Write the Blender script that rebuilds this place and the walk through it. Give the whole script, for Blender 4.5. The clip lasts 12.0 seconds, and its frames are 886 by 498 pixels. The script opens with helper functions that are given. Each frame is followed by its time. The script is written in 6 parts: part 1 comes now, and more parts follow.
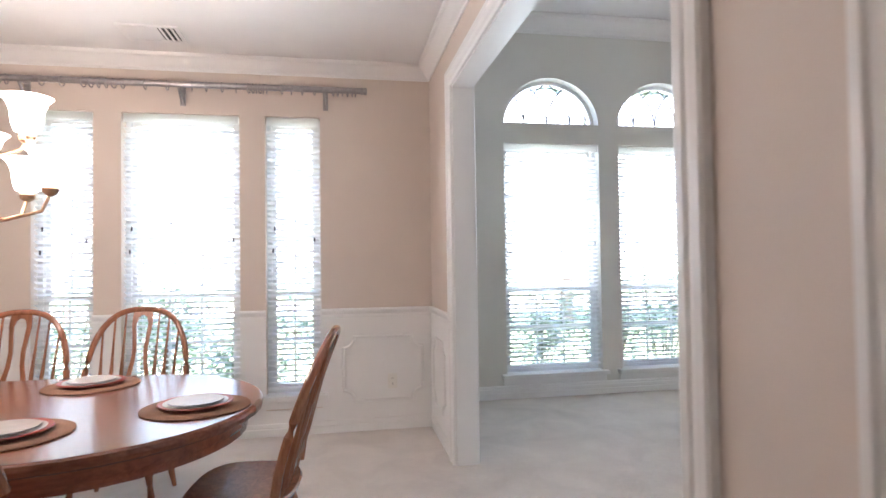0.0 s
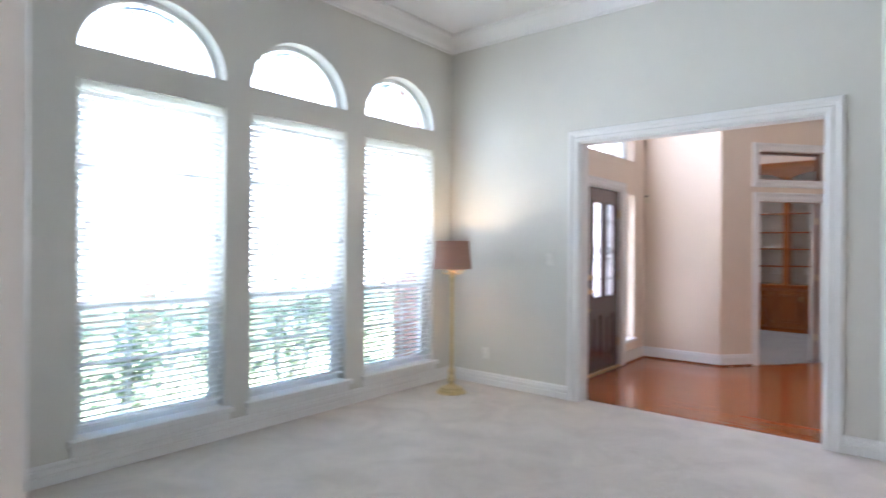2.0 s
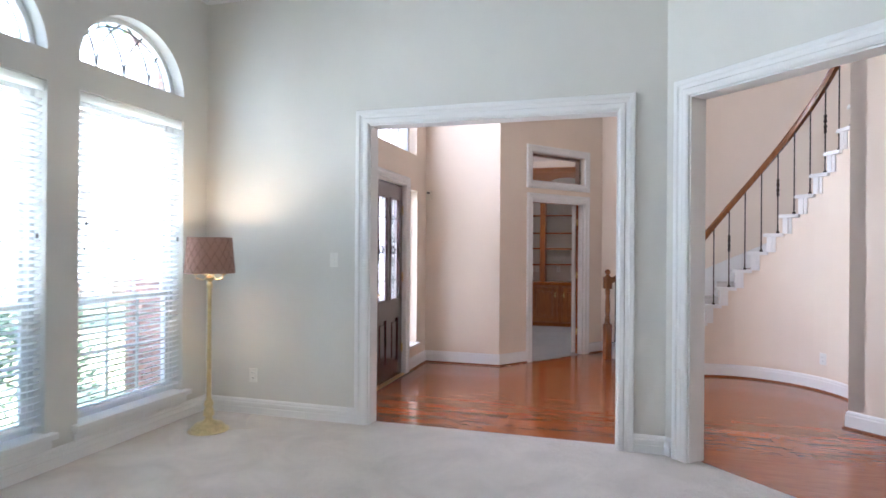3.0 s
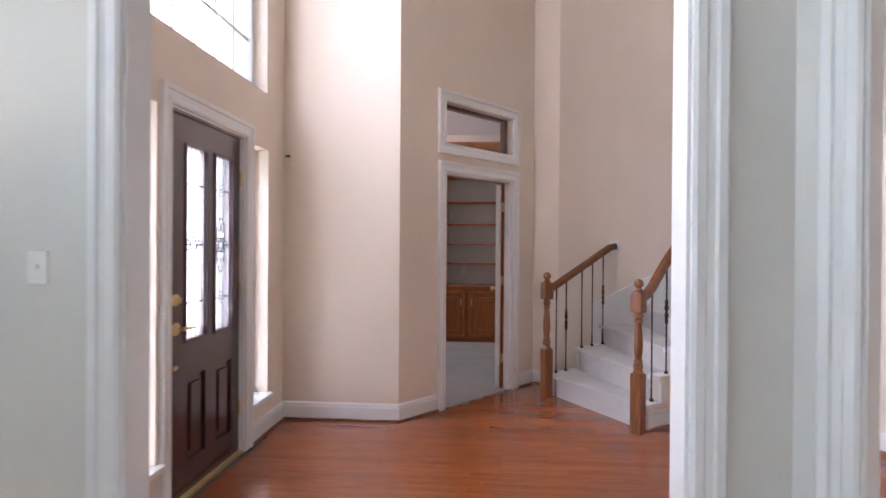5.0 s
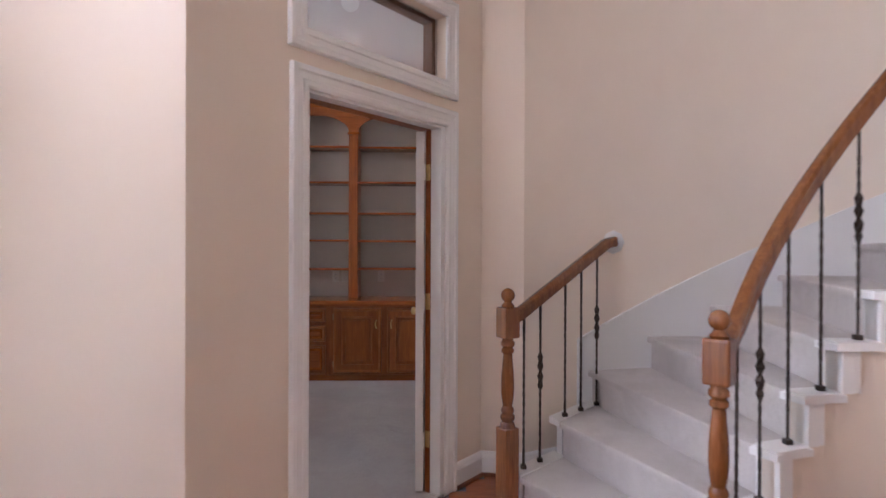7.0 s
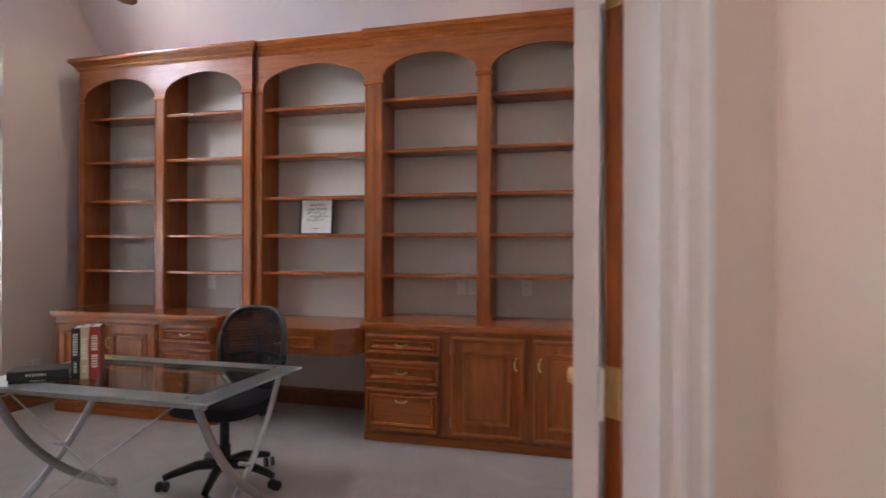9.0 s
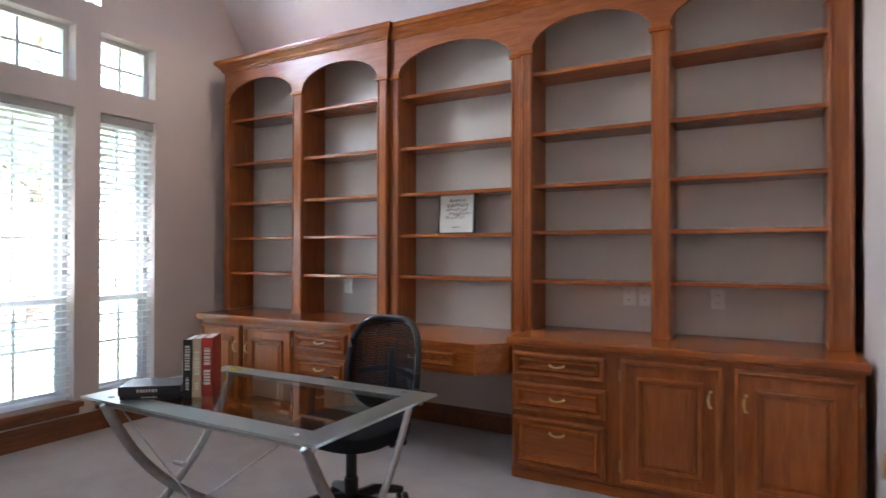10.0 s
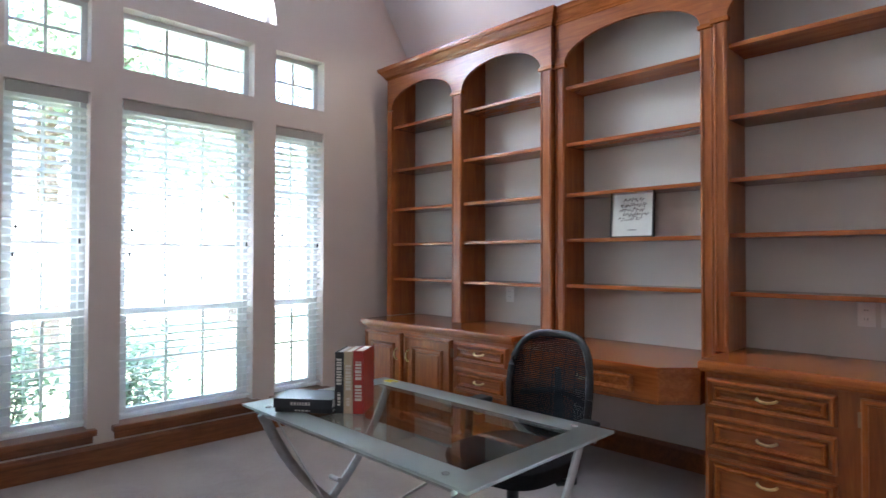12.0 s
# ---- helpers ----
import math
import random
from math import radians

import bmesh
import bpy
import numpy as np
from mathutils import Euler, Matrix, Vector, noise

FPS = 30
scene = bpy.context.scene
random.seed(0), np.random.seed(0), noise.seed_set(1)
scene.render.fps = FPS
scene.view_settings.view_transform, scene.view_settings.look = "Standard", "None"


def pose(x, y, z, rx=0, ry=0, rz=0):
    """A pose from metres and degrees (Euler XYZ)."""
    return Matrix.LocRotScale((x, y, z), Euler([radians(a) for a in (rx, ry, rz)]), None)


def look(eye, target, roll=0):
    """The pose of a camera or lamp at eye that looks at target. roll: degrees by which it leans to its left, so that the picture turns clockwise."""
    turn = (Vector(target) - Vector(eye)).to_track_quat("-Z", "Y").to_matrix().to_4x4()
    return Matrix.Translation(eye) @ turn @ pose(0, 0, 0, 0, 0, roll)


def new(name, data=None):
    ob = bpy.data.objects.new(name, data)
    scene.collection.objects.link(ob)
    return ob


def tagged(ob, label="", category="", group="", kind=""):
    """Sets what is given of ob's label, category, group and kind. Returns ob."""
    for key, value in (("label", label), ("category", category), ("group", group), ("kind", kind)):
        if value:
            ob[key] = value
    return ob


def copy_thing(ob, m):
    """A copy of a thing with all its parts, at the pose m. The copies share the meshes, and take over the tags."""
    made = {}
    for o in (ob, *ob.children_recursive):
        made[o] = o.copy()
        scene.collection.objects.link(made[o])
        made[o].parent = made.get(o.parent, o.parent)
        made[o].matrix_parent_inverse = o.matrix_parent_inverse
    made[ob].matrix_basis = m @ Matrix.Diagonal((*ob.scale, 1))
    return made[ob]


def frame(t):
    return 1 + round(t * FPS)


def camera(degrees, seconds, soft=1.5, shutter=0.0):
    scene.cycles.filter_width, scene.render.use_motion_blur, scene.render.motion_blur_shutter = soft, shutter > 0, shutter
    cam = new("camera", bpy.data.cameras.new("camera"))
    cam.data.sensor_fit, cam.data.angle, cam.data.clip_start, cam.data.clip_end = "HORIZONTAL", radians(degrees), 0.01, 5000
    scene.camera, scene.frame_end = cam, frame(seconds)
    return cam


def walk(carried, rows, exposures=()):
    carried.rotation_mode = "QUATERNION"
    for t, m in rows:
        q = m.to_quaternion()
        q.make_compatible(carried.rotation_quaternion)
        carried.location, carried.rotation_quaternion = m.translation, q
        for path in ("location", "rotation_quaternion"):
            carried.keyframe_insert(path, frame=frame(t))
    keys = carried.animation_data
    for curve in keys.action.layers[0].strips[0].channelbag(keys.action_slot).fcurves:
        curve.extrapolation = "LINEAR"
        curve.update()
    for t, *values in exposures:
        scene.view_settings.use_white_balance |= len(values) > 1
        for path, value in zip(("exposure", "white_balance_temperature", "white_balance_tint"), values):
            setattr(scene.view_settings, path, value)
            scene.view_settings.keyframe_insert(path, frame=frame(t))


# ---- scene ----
cam = camera(75.1, 12.0, shutter=0.4)
PATH = [
    (0, (0.217, 0.382, 1.314), (0.575, 2.349, 1.36), -0.8),
    (0.5, (0.184, 0.754, 1.322), (0.61, 2.708, 1.367), -0.7),
    (1, (0.241, 1.075, 1.353), (0.941, 2.948, 1.375), -0.3),
    (1.5, (0.355, 1.374, 1.395), (1.522, 2.998, 1.398), 0.1),
    (2, (0.505, 1.739, 1.428), (2.046, 3.014, 1.422), 0.4),
    (2.5, (0.755, 2.0, 1.408), (2.604, 2.761, 1.412), 0.5),
    (3, (1.166, 2.305, 1.412), (3.085, 2.866, 1.413), 0.4),
    (3.2, (1.354, 2.421, 1.413), (3.292, 2.915, 1.414), 0.4),
    (5, (3.522, 2.905, 1.403), (5.516, 3.06, 1.393), 0.4),
    (5.5, (4.155, 2.953, 1.371), (6.155, 2.985, 1.366), 0.3),
    (6, (4.797, 2.923, 1.367), (6.796, 2.892, 1.361), 0.4),
    (6.5, (5.41, 2.858, 1.374), (7.409, 2.78, 1.364), 0.4),
    (6.7, (5.656, 2.812, 1.382), (7.655, 2.743, 1.372), 0.3),
    (8.3, (7.576, 2.69, 1.311), (9.567, 2.871, 1.321), 0.6),
    (8.5, (7.772, 2.708, 1.313), (9.755, 2.97, 1.321), 0.5),
    (9, (8.201, 2.789, 1.317), (10.134, 3.303, 1.324), 0.2),
    (9.5, (8.534, 2.923, 1.312), (10.389, 3.669, 1.322), 0.1),
    (10, (8.785, 3.06, 1.306), (10.534, 4.03, 1.322), 0.1),
    (10.5, (8.943, 3.16, 1.317), (10.616, 4.255, 1.334), 0.1),
    (11, (9.034, 3.207, 1.306), (10.614, 4.432, 1.336), 0.1),
    (11.5, (9.054, 3.232, 1.312), (10.55, 4.558, 1.344), 0.1),
    (12, (9.05, 3.25, 1.316), (10.46, 4.668, 1.348), 0.1),
]
EXPOSURES = [(0.0, 4.34, 5870, 18), (1.2, 4.33, 5780, 16), (3.0, 4.27, 5700, 15), (5.0, 4.2, 5920, 19), (6.7, 4.19, 5970, 21), (8.3, 4.36, 6450, 24), (9.5, 4.6, 6130, 18), (10.5, 4.62, 5780, 15), (12.0, 4.68, 5620, 12)]
walk(cam, [(t, look(eye, target, roll)) for t, eye, target, roll in PATH], EXPOSURES)

# ---- world, sun and large lights ----
world = bpy.data.worlds.new("world")
scene.world = world
world.use_nodes = True
SUN_ELEV, SUN_AZ = 62.0, 205.0
wn = world.node_tree.nodes
sky = wn.new("ShaderNodeTexSky")
sky.sky_type = "NISHITA"
sky.sun_disc = False
sky.sun_elevation = radians(SUN_ELEV)
sky.sun_rotation = radians(SUN_AZ)
sky.air_density, sky.dust_density, sky.ozone_density = 1.0, 2.5, 1.0
wn["Background"].inputs["Strength"].default_value = 0.15
world.node_tree.links.new(sky.outputs[0], wn["Background"].inputs[0])

sun_data = bpy.data.lights.new("sun", "SUN")
sun_data.energy, sun_data.angle, sun_data.color = 4.0, radians(0.6), (1.0, 0.95, 0.86)
sun = new("sun", sun_data)
az, el = radians(SUN_AZ), radians(SUN_ELEV)
sun_dir = Vector((math.sin(az) * math.cos(el), math.cos(az) * math.cos(el), math.sin(el)))
sun.matrix_world = look(sun_dir * 60, (0, 0, 0))


def window_light(x, y, z, width, height, level, color=(0.86, 0.94, 1.0)):
    """The sky's light through one window: an area lamp in the opening, outside the panes."""
    data = bpy.data.lights.new("window_light", "AREA")
    data.shape, data.size, data.size_y, data.energy = "RECTANGLE", width, height, math.pi * width * height * level
    data.color = color
    ob = new("window_light", data)
    ob.matrix_world = look((x, y, z), (x, y - 1.0, z))
    return ob


def lamp_light(x, y, z, watts, radius=0.04, color=(1.0, 0.74, 0.45)):
    data = bpy.data.lights.new("bulb_light", "POINT")
    data.energy, data.shadow_soft_size, data.color = watts, radius, color
    ob = new("bulb_light", data)
    ob.location = (x, y, z)
    return ob


def can_light(x, y, z, watts, color=(1.0, 0.82, 0.6)):
    data = bpy.data.lights.new("can_light", "SPOT")
    data.energy, data.shadow_soft_size, data.color = watts, 0.05, color
    data.spot_size, data.spot_blend = radians(110), 0.6
    ob = new("can_light", data)
    ob.location = (x, y, z)
    return ob


SKY_LIV, SKY_DIN, SKY_FOY, SKY_STU = 0.44, 0.25, 0.68, 1.75
for wx in (2.27, 3.46, 4.645):
    window_light(wx, 5.935, 1.78, 0.92, 1.24, SKY_LIV)
    window_light(wx, 5.935, 2.84, 0.88, 0.36, SKY_LIV)
for wx, ww in ((-1.775, 0.4), (-0.965, 0.8), (-0.145, 0.4)):
    window_light(wx, 5.175, 1.8, ww, 1.3, SKY_DIN)
PORCH = (0.97, 0.93, 0.95)
window_light(6.72, 4.715, 3.42, 1.15, 1.64, SKY_FOY * 0.85, PORCH)
for wx, ww in ((6.12, 0.28), (7.585, 0.28)):
    window_light(wx, 4.715, 1.16, ww - 0.03, 1.7, SKY_FOY * 0.5, PORCH)
window_light(6.9, 4.70, 1.41, 0.6, 1.06, SKY_FOY * 0.45, PORCH)
window_light(10.66, 7.575, 3.43, 1.05, 0.48, SKY_STU)
for wx, ww in ((9.8, 0.36), (10.655, 0.82), (11.51, 0.36)):
    window_light(wx, 7.575, 1.33, ww, 0.62, SKY_STU * 0.22)

# ---- materials ----
def material(name, rough=0.5, metal=0.0, spec=0.5):
    m = bpy.data.materials.new(name)
    m.use_nodes = True
    b = m.node_tree.nodes["Principled BSDF"]
    b.inputs["Roughness"].default_value = rough
    b.inputs["Metallic"].default_value = metal
    b.inputs["Specular IOR Level"].default_value = spec
    return m, m.node_tree.nodes, m.node_tree.links, b


def rgb(c):
    return (c[0], c[1], c[2], 1.0)


def ramp(n, l, fac, stops):
    r = n.new("ShaderNodeValToRGB")
    els = r.color_ramp.elements
    while len(els) < len(stops):
        els.new(0.5)
    for e, (p, c) in zip(els, stops):
        e.position, e.color = p, rgb(c)
    l.new(fac, r.inputs[0])
    return r.outputs[0]


def coords(n, l, scale=(1, 1, 1), space="Object"):
    tc = n.new("ShaderNodeTexCoord")
    mp = n.new("ShaderNodeMapping")
    mp.inputs["Scale"].default_value = scale
    l.new(tc.outputs[space], mp.inputs[0])
    return mp.outputs[0]


def noise_tex(n, l, vec, scale, detail=4, rough=0.55, dist=0.0):
    t = n.new("ShaderNodeTexNoise")
    t.inputs["Scale"].default_value = scale
    t.inputs["Detail"].default_value = detail
    t.inputs["Roughness"].default_value = rough
    t.inputs["Distortion"].default_value = dist
    l.new(vec, t.inputs["Vector"])
    return t.outputs[0]


def bump(n, l, b, height, strength, distance=0.002):
    bp = n.new("ShaderNodeBump")
    bp.inputs["Strength"].default_value = strength
    bp.inputs["Distance"].default_value = distance
    l.new(height, bp.inputs["Height"])
    l.new(bp.outputs[0], b.inputs["Normal"])


def mixed(c, k):
    return tuple(max(0.0, min(1.0, v * k)) for v in c)


def paint(name, color, rough=0.55, texture=0.25, vary=0.03):
    """Rolled wall paint: faint broad unevenness and an orange-peel bump."""
    m, n, l, b = material(name, rough, 0, 0.35)
    v = coords(n, l)
    big = noise_tex(n, l, v, 1.3, 3)
    l.new(ramp(n, l, big, [(0.3, mixed(color, 1 - vary)), (0.7, mixed(color, 1 + vary))]), b.inputs["Base Color"])
    bump(n, l, b, noise_tex(n, l, v, 160, 3), texture, 0.0015)
    return m


def wood(name, dark, mid, light, axis="z", rough=0.32, grain=1.0, coat=0.3, random_tone=0.12, relief=0.12):
    """Stained wood with long grain along one local axis."""
    m, n, l, b = material(name, rough, 0, 0.5)
    b.inputs["Coat Weight"].default_value = coat
    b.inputs["Coat Roughness"].default_value = 0.15
    s = {"x": (1.2, 14, 14), "y": (14, 1.2, 14), "z": (14, 14, 1.2)}[axis]
    oi = n.new("ShaderNodeObjectInfo")
    v = coords(n, l, tuple(k * grain for k in s))
    shift = n.new("ShaderNodeVectorMath")
    shift.operation = "ADD"
    comb = n.new("ShaderNodeMath")
    comb.operation = "MULTIPLY"
    comb.inputs[1].default_value = 37.0
    l.new(oi.outputs["Random"], comb.inputs[0])
    l.new(v, shift.inputs[0])
    l.new(comb.outputs[0], shift.inputs[1])
    g = noise_tex(n, l, shift.outputs[0], 1.6, 5, 0.6, 1.4)
    f = noise_tex(n, l, shift.outputs[0], 9.0, 3, 0.6)
    mx = n.new("ShaderNodeMix")
    mx.inputs["Factor"].default_value = 0.35
    l.new(g, mx.inputs[2])
    l.new(f, mx.inputs[3])
    col = ramp(n, l, mx.outputs[0], [(0.34, dark), (0.5, mid), (0.66, light)])
    hs = n.new("ShaderNodeHueSaturation")
    val = n.new("ShaderNodeMath")
    val.operation = "MULTIPLY_ADD"
    val.inputs[1].default_value = random_tone * 2
    val.inputs[2].default_value = 1 - random_tone
    l.new(oi.outputs["Random"], val.inputs[0])
    l.new(val.outputs[0], hs.inputs["Value"])
    l.new(col, hs.inputs["Color"])
    l.new(hs.outputs[0], b.inputs["Base Color"])
    bump(n, l, b, f, relief, 0.001)
    return m


def carpet(name, a, b_, fleck):
    m, n, l, b = material(name, 0.95, 0, 0.1)
    b.inputs["Sheen Weight"].default_value = 0.25
    v = coords(n, l)
    worn = noise_tex(n, l, v, 2.6, 4, 0.6, 0.6)
    fib = noise_tex(n, l, v, 210, 3, 0.7)
    base = ramp(n, l, worn, [(0.35, a), (0.65, b_)])
    fl = ramp(n, l, fib, [(0.3, fleck), (0.62, (1, 1, 1))])
    mx = n.new("ShaderNodeMix")
    mx.data_type, mx.blend_type = "RGBA", "MULTIPLY"
    mx.inputs[0].default_value = 0.55
    l.new(base, mx.inputs[6])
    l.new(fl, mx.inputs[7])
    l.new(mx.outputs[2], b.inputs["Base Color"])
    add = n.new("ShaderNodeMath")
    add.operation = "MULTIPLY_ADD"
    add.inputs[1].default_value = 2.0
    l.new(noise_tex(n, l, v, 22, 3), add.inputs[0])
    l.new(fib, add.inputs[2])
    bump(n, l, b, add.outputs[0], 0.6, 0.006)
    return m


def metal(name, color, rough=0.25, scratch=0.1):
    m, n, l, b = material(name, rough, 1.0, 0.5)
    v = coords(n, l)
    t = noise_tex(n, l, v, 35, 4)
    l.new(ramp(n, l, t, [(0.3, mixed(color, 0.85)), (0.7, mixed(color, 1.08))]), b.inputs["Base Color"])
    bump(n, l, b, noise_tex(n, l, v, 220, 2), scratch, 0.0005)
    return m


def plain(name, color, rough=0.5, spec=0.5, vary=0.08, scale=30, bumpy=0.1):
    m, n, l, b = material(name, rough, 0, spec)
    v = coords(n, l)
    t = noise_tex(n, l, v, scale, 4)
    l.new(ramp(n, l, t, [(0.3, mixed(color, 1 - vary)), (0.7, mixed(color, 1 + vary))]), b.inputs["Base Color"])
    bump(n, l, b, t, bumpy, 0.001)
    return m


def glass(name, color=(1, 1, 1), rough=0.0):
    m, n, l, b = material(name, rough)
    b.inputs["Base Color"].default_value = rgb(color)
    b.inputs["Transmission Weight"].default_value = 1.0
    b.inputs["IOR"].default_value = 1.45
    return m


def glowing(name, color, strength, base=(0.9, 0.9, 0.88)):
    m, n, l, b = material(name, 0.4)
    b.inputs["Base Color"].default_value = rgb(base)
    b.inputs["Emission Color"].default_value = rgb(color)
    b.inputs["Emission Strength"].default_value = strength
    return m


M_WALL_LIV = paint("paint_grey_beige", (0.70, 0.69, 0.64), 0.6)
M_WALL_DIN = paint("paint_sand", (0.69, 0.61, 0.54), 0.6)
M_WALL_FOY = paint("paint_beige", (0.81, 0.71, 0.6), 0.6)
M_WALL_STU = paint("paint_study_beige", (0.68, 0.595, 0.54), 0.6)
M_BACK = paint("paint_pale_grey", (0.63, 0.595, 0.53), 0.5)
M_CEIL = paint("paint_ceiling", (0.82, 0.82, 0.81), 0.8, 0.5)
# M_CEIL's white lowered: the study vault's dimmer light is put into its colour
M_CEIL_STU = paint("paint_study_ceiling_dimmed", (0.66, 0.625, 0.62), 0.8, 0.5)
M_TRIM = paint("paint_trim_white", (0.83, 0.83, 0.815), 0.3, 0.06, 0.015)
M_CAME = plain("window_came", (0.2, 0.21, 0.22), 0.4)
M_VINYL = paint("vinyl_white", (0.8, 0.8, 0.78), 0.35, 0.03, 0.01)
M_BLIND = paint("blind_slat_white", (0.83, 0.82, 0.79), 0.45, 0.04, 0.02)
bn, bl_ = M_BLIND.node_tree.nodes, M_BLIND.node_tree.links
b_tr = bn.new("ShaderNodeBsdfTranslucent")
b_tr.inputs[0].default_value = (0.92, 0.92, 0.9, 1.0)
b_mix = bn.new("ShaderNodeMixShader")
b_mix.inputs[0].default_value = 0.8
bl_.new(bn["Principled BSDF"].outputs[0], b_mix.inputs[1])
bl_.new(b_tr.outputs[0], b_mix.inputs[2])
bl_.new(b_mix.outputs[0], bn["Material Output"].inputs[0])
M_VALANCE = paint("greige_valance", (0.42, 0.40, 0.36), 0.5, 0.04, 0.02)
M_CARPET = carpet("carpet_greige", (0.635, 0.585, 0.54), (0.755, 0.70, 0.65), (0.66, 0.645, 0.62))
M_CARPET_STU = carpet("carpet_rose_grey", (0.37, 0.32, 0.30), (0.43, 0.38, 0.355), (0.62, 0.6, 0.57))
M_STAIR_CARPET = carpet("carpet_stair", (0.56, 0.525, 0.50), (0.66, 0.62, 0.595), (0.55, 0.53, 0.5))
M_PLANK = wood("oak_floor", (0.26, 0.066, 0.017), (0.33, 0.09, 0.024), (0.39, 0.12, 0.036), "y", 0.16, 1.0, 0.4, 0.09, 0.03)
OAK_D, OAK_M, OAK_L = (0.23, 0.057, 0.0095), (0.335, 0.09, 0.015), (0.425, 0.134, 0.026)
M_OAKZ = wood("oak_cabinet_upright", OAK_D, OAK_M, OAK_L, "z", 0.3, 0.8, 0.18)
M_OAKY = wood("oak_cabinet_level", OAK_D, OAK_M, OAK_L, "y", 0.26, 0.8, 0.25)
M_OAKA = wood("oak_cabinet_arch", OAK_D, OAK_M, OAK_L, "x", 0.36, 0.8, 0.1)
M_OAKX = wood("oak_trim_level", (0.13, 0.04, 0.013), (0.2, 0.066, 0.02), (0.27, 0.1, 0.034), "x", 0.3)
M_RAIL = wood("oak_rail", (0.14, 0.045, 0.014), (0.22, 0.075, 0.02), (0.3, 0.11, 0.035), "z", 0.25)
M_TABLE = wood("oak_table", (0.17, 0.052, 0.028), (0.24, 0.08, 0.044), (0.31, 0.115, 0.062), "x", 0.18, 0.8, 0.35)
M_CHAIRW = wood("oak_chair", (0.22, 0.078, 0.038), (0.31, 0.12, 0.06), (0.4, 0.165, 0.085), "z", 0.2)
M_DOOR = wood("mahogany_door", (0.03, 0.009, 0.011), (0.05, 0.014, 0.018), (0.07, 0.02, 0.025), "z", 0.25, 0.7, 0.5)
M_IRON = metal("dark_iron", (0.075, 0.058, 0.048), 0.45, 0.3)
M_BRASS = metal("brass", (0.8, 0.6, 0.28), 0.32)
M_STEEL = metal("brushed_steel", (0.5, 0.5, 0.5), 0.33)
M_NICKEL = metal("pewter_rod", (0.42, 0.4, 0.4), 0.35)
M_BRONZE = metal("antique_copper", (0.42, 0.27, 0.17), 0.35)
M_GLASS = glass("window_glass")
M_BLACK = plain("black_plastic", (0.012, 0.012, 0.014), 0.4)
M_FABRIC = plain("black_fabric", (0.014, 0.014, 0.017), 0.85, 0.2, 0.3, 250, 0.5)
M_PLATE = plain("switch_plate", (0.8, 0.79, 0.74), 0.3, 0.5, 0.02)
M_SLOT = plain("dark_slot", (0.05, 0.05, 0.05), 0.6)

# ---- building tools ----
def mesh_of(name, bm, mats, smooth=False):
    me = bpy.data.meshes.new(name)
    bmesh.ops.recalc_face_normals(bm, faces=bm.faces[:])
    bm.to_mesh(me)
    bm.free()
    for m in mats if isinstance(mats, (list, tuple)) else [mats]:
        me.materials.append(m)
    if smooth:
        me.shade_smooth()
        me.set_sharp_from_angle(angle=radians(38))
    return me


def part(name, bm, mats, parent=None, label="", smooth=False, at=None):
    ob = new(name, mesh_of(name, bm, mats, smooth))
    ob.parent = parent
    if at is not None:
        ob.matrix_local = at
    if label:
        ob["label"] = label
    return ob


def thing(name, label, category, at=None, group="", kind=""):
    ob = new(name)
    ob.empty_display_size = 0.1
    if at is not None:
        ob.matrix_basis = at
    return tagged(ob, label, category, group, kind)


def box(bm, x0, x1, y0, y1, z0, z1, bevel=0.0):
    made = bmesh.ops.create_cube(bm, size=1.0, matrix=Matrix.Translation(((x0 + x1) / 2, (y0 + y1) / 2, (z0 + z1) / 2)) @ Matrix.Diagonal((abs(x1 - x0), abs(y1 - y0), abs(z1 - z0), 1)))
    if bevel:
        edges = list({e for v in made["verts"] for e in v.link_edges})
        bmesh.ops.bevel(bm, geom=edges, offset=bevel, segments=2, affect="EDGES", profile=0.6)
    return bm


def cube(*dims, bevel=0.0):
    return box(bmesh.new(), *dims, bevel=bevel)


def lathe(bm, profile, at=(0, 0, 0), seg=20, axis=None):
    """A turned solid from (radius, height) pairs."""
    rings = []
    m = axis or Matrix.Identity(4)
    for r, h in profile:
        rings.append([bm.verts.new(Vector(at) + m @ Vector((r * math.cos(2 * math.pi * k / seg), r * math.sin(2 * math.pi * k / seg), h))) for k in range(seg)])
    for a, b in zip(rings, rings[1:]):
        for k in range(seg):
            bm.faces.new((a[k], a[(k + 1) % seg], b[(k + 1) % seg], b[k]))
    bm.faces.new(rings[0])
    bm.faces.new(rings[-1])
    return bm


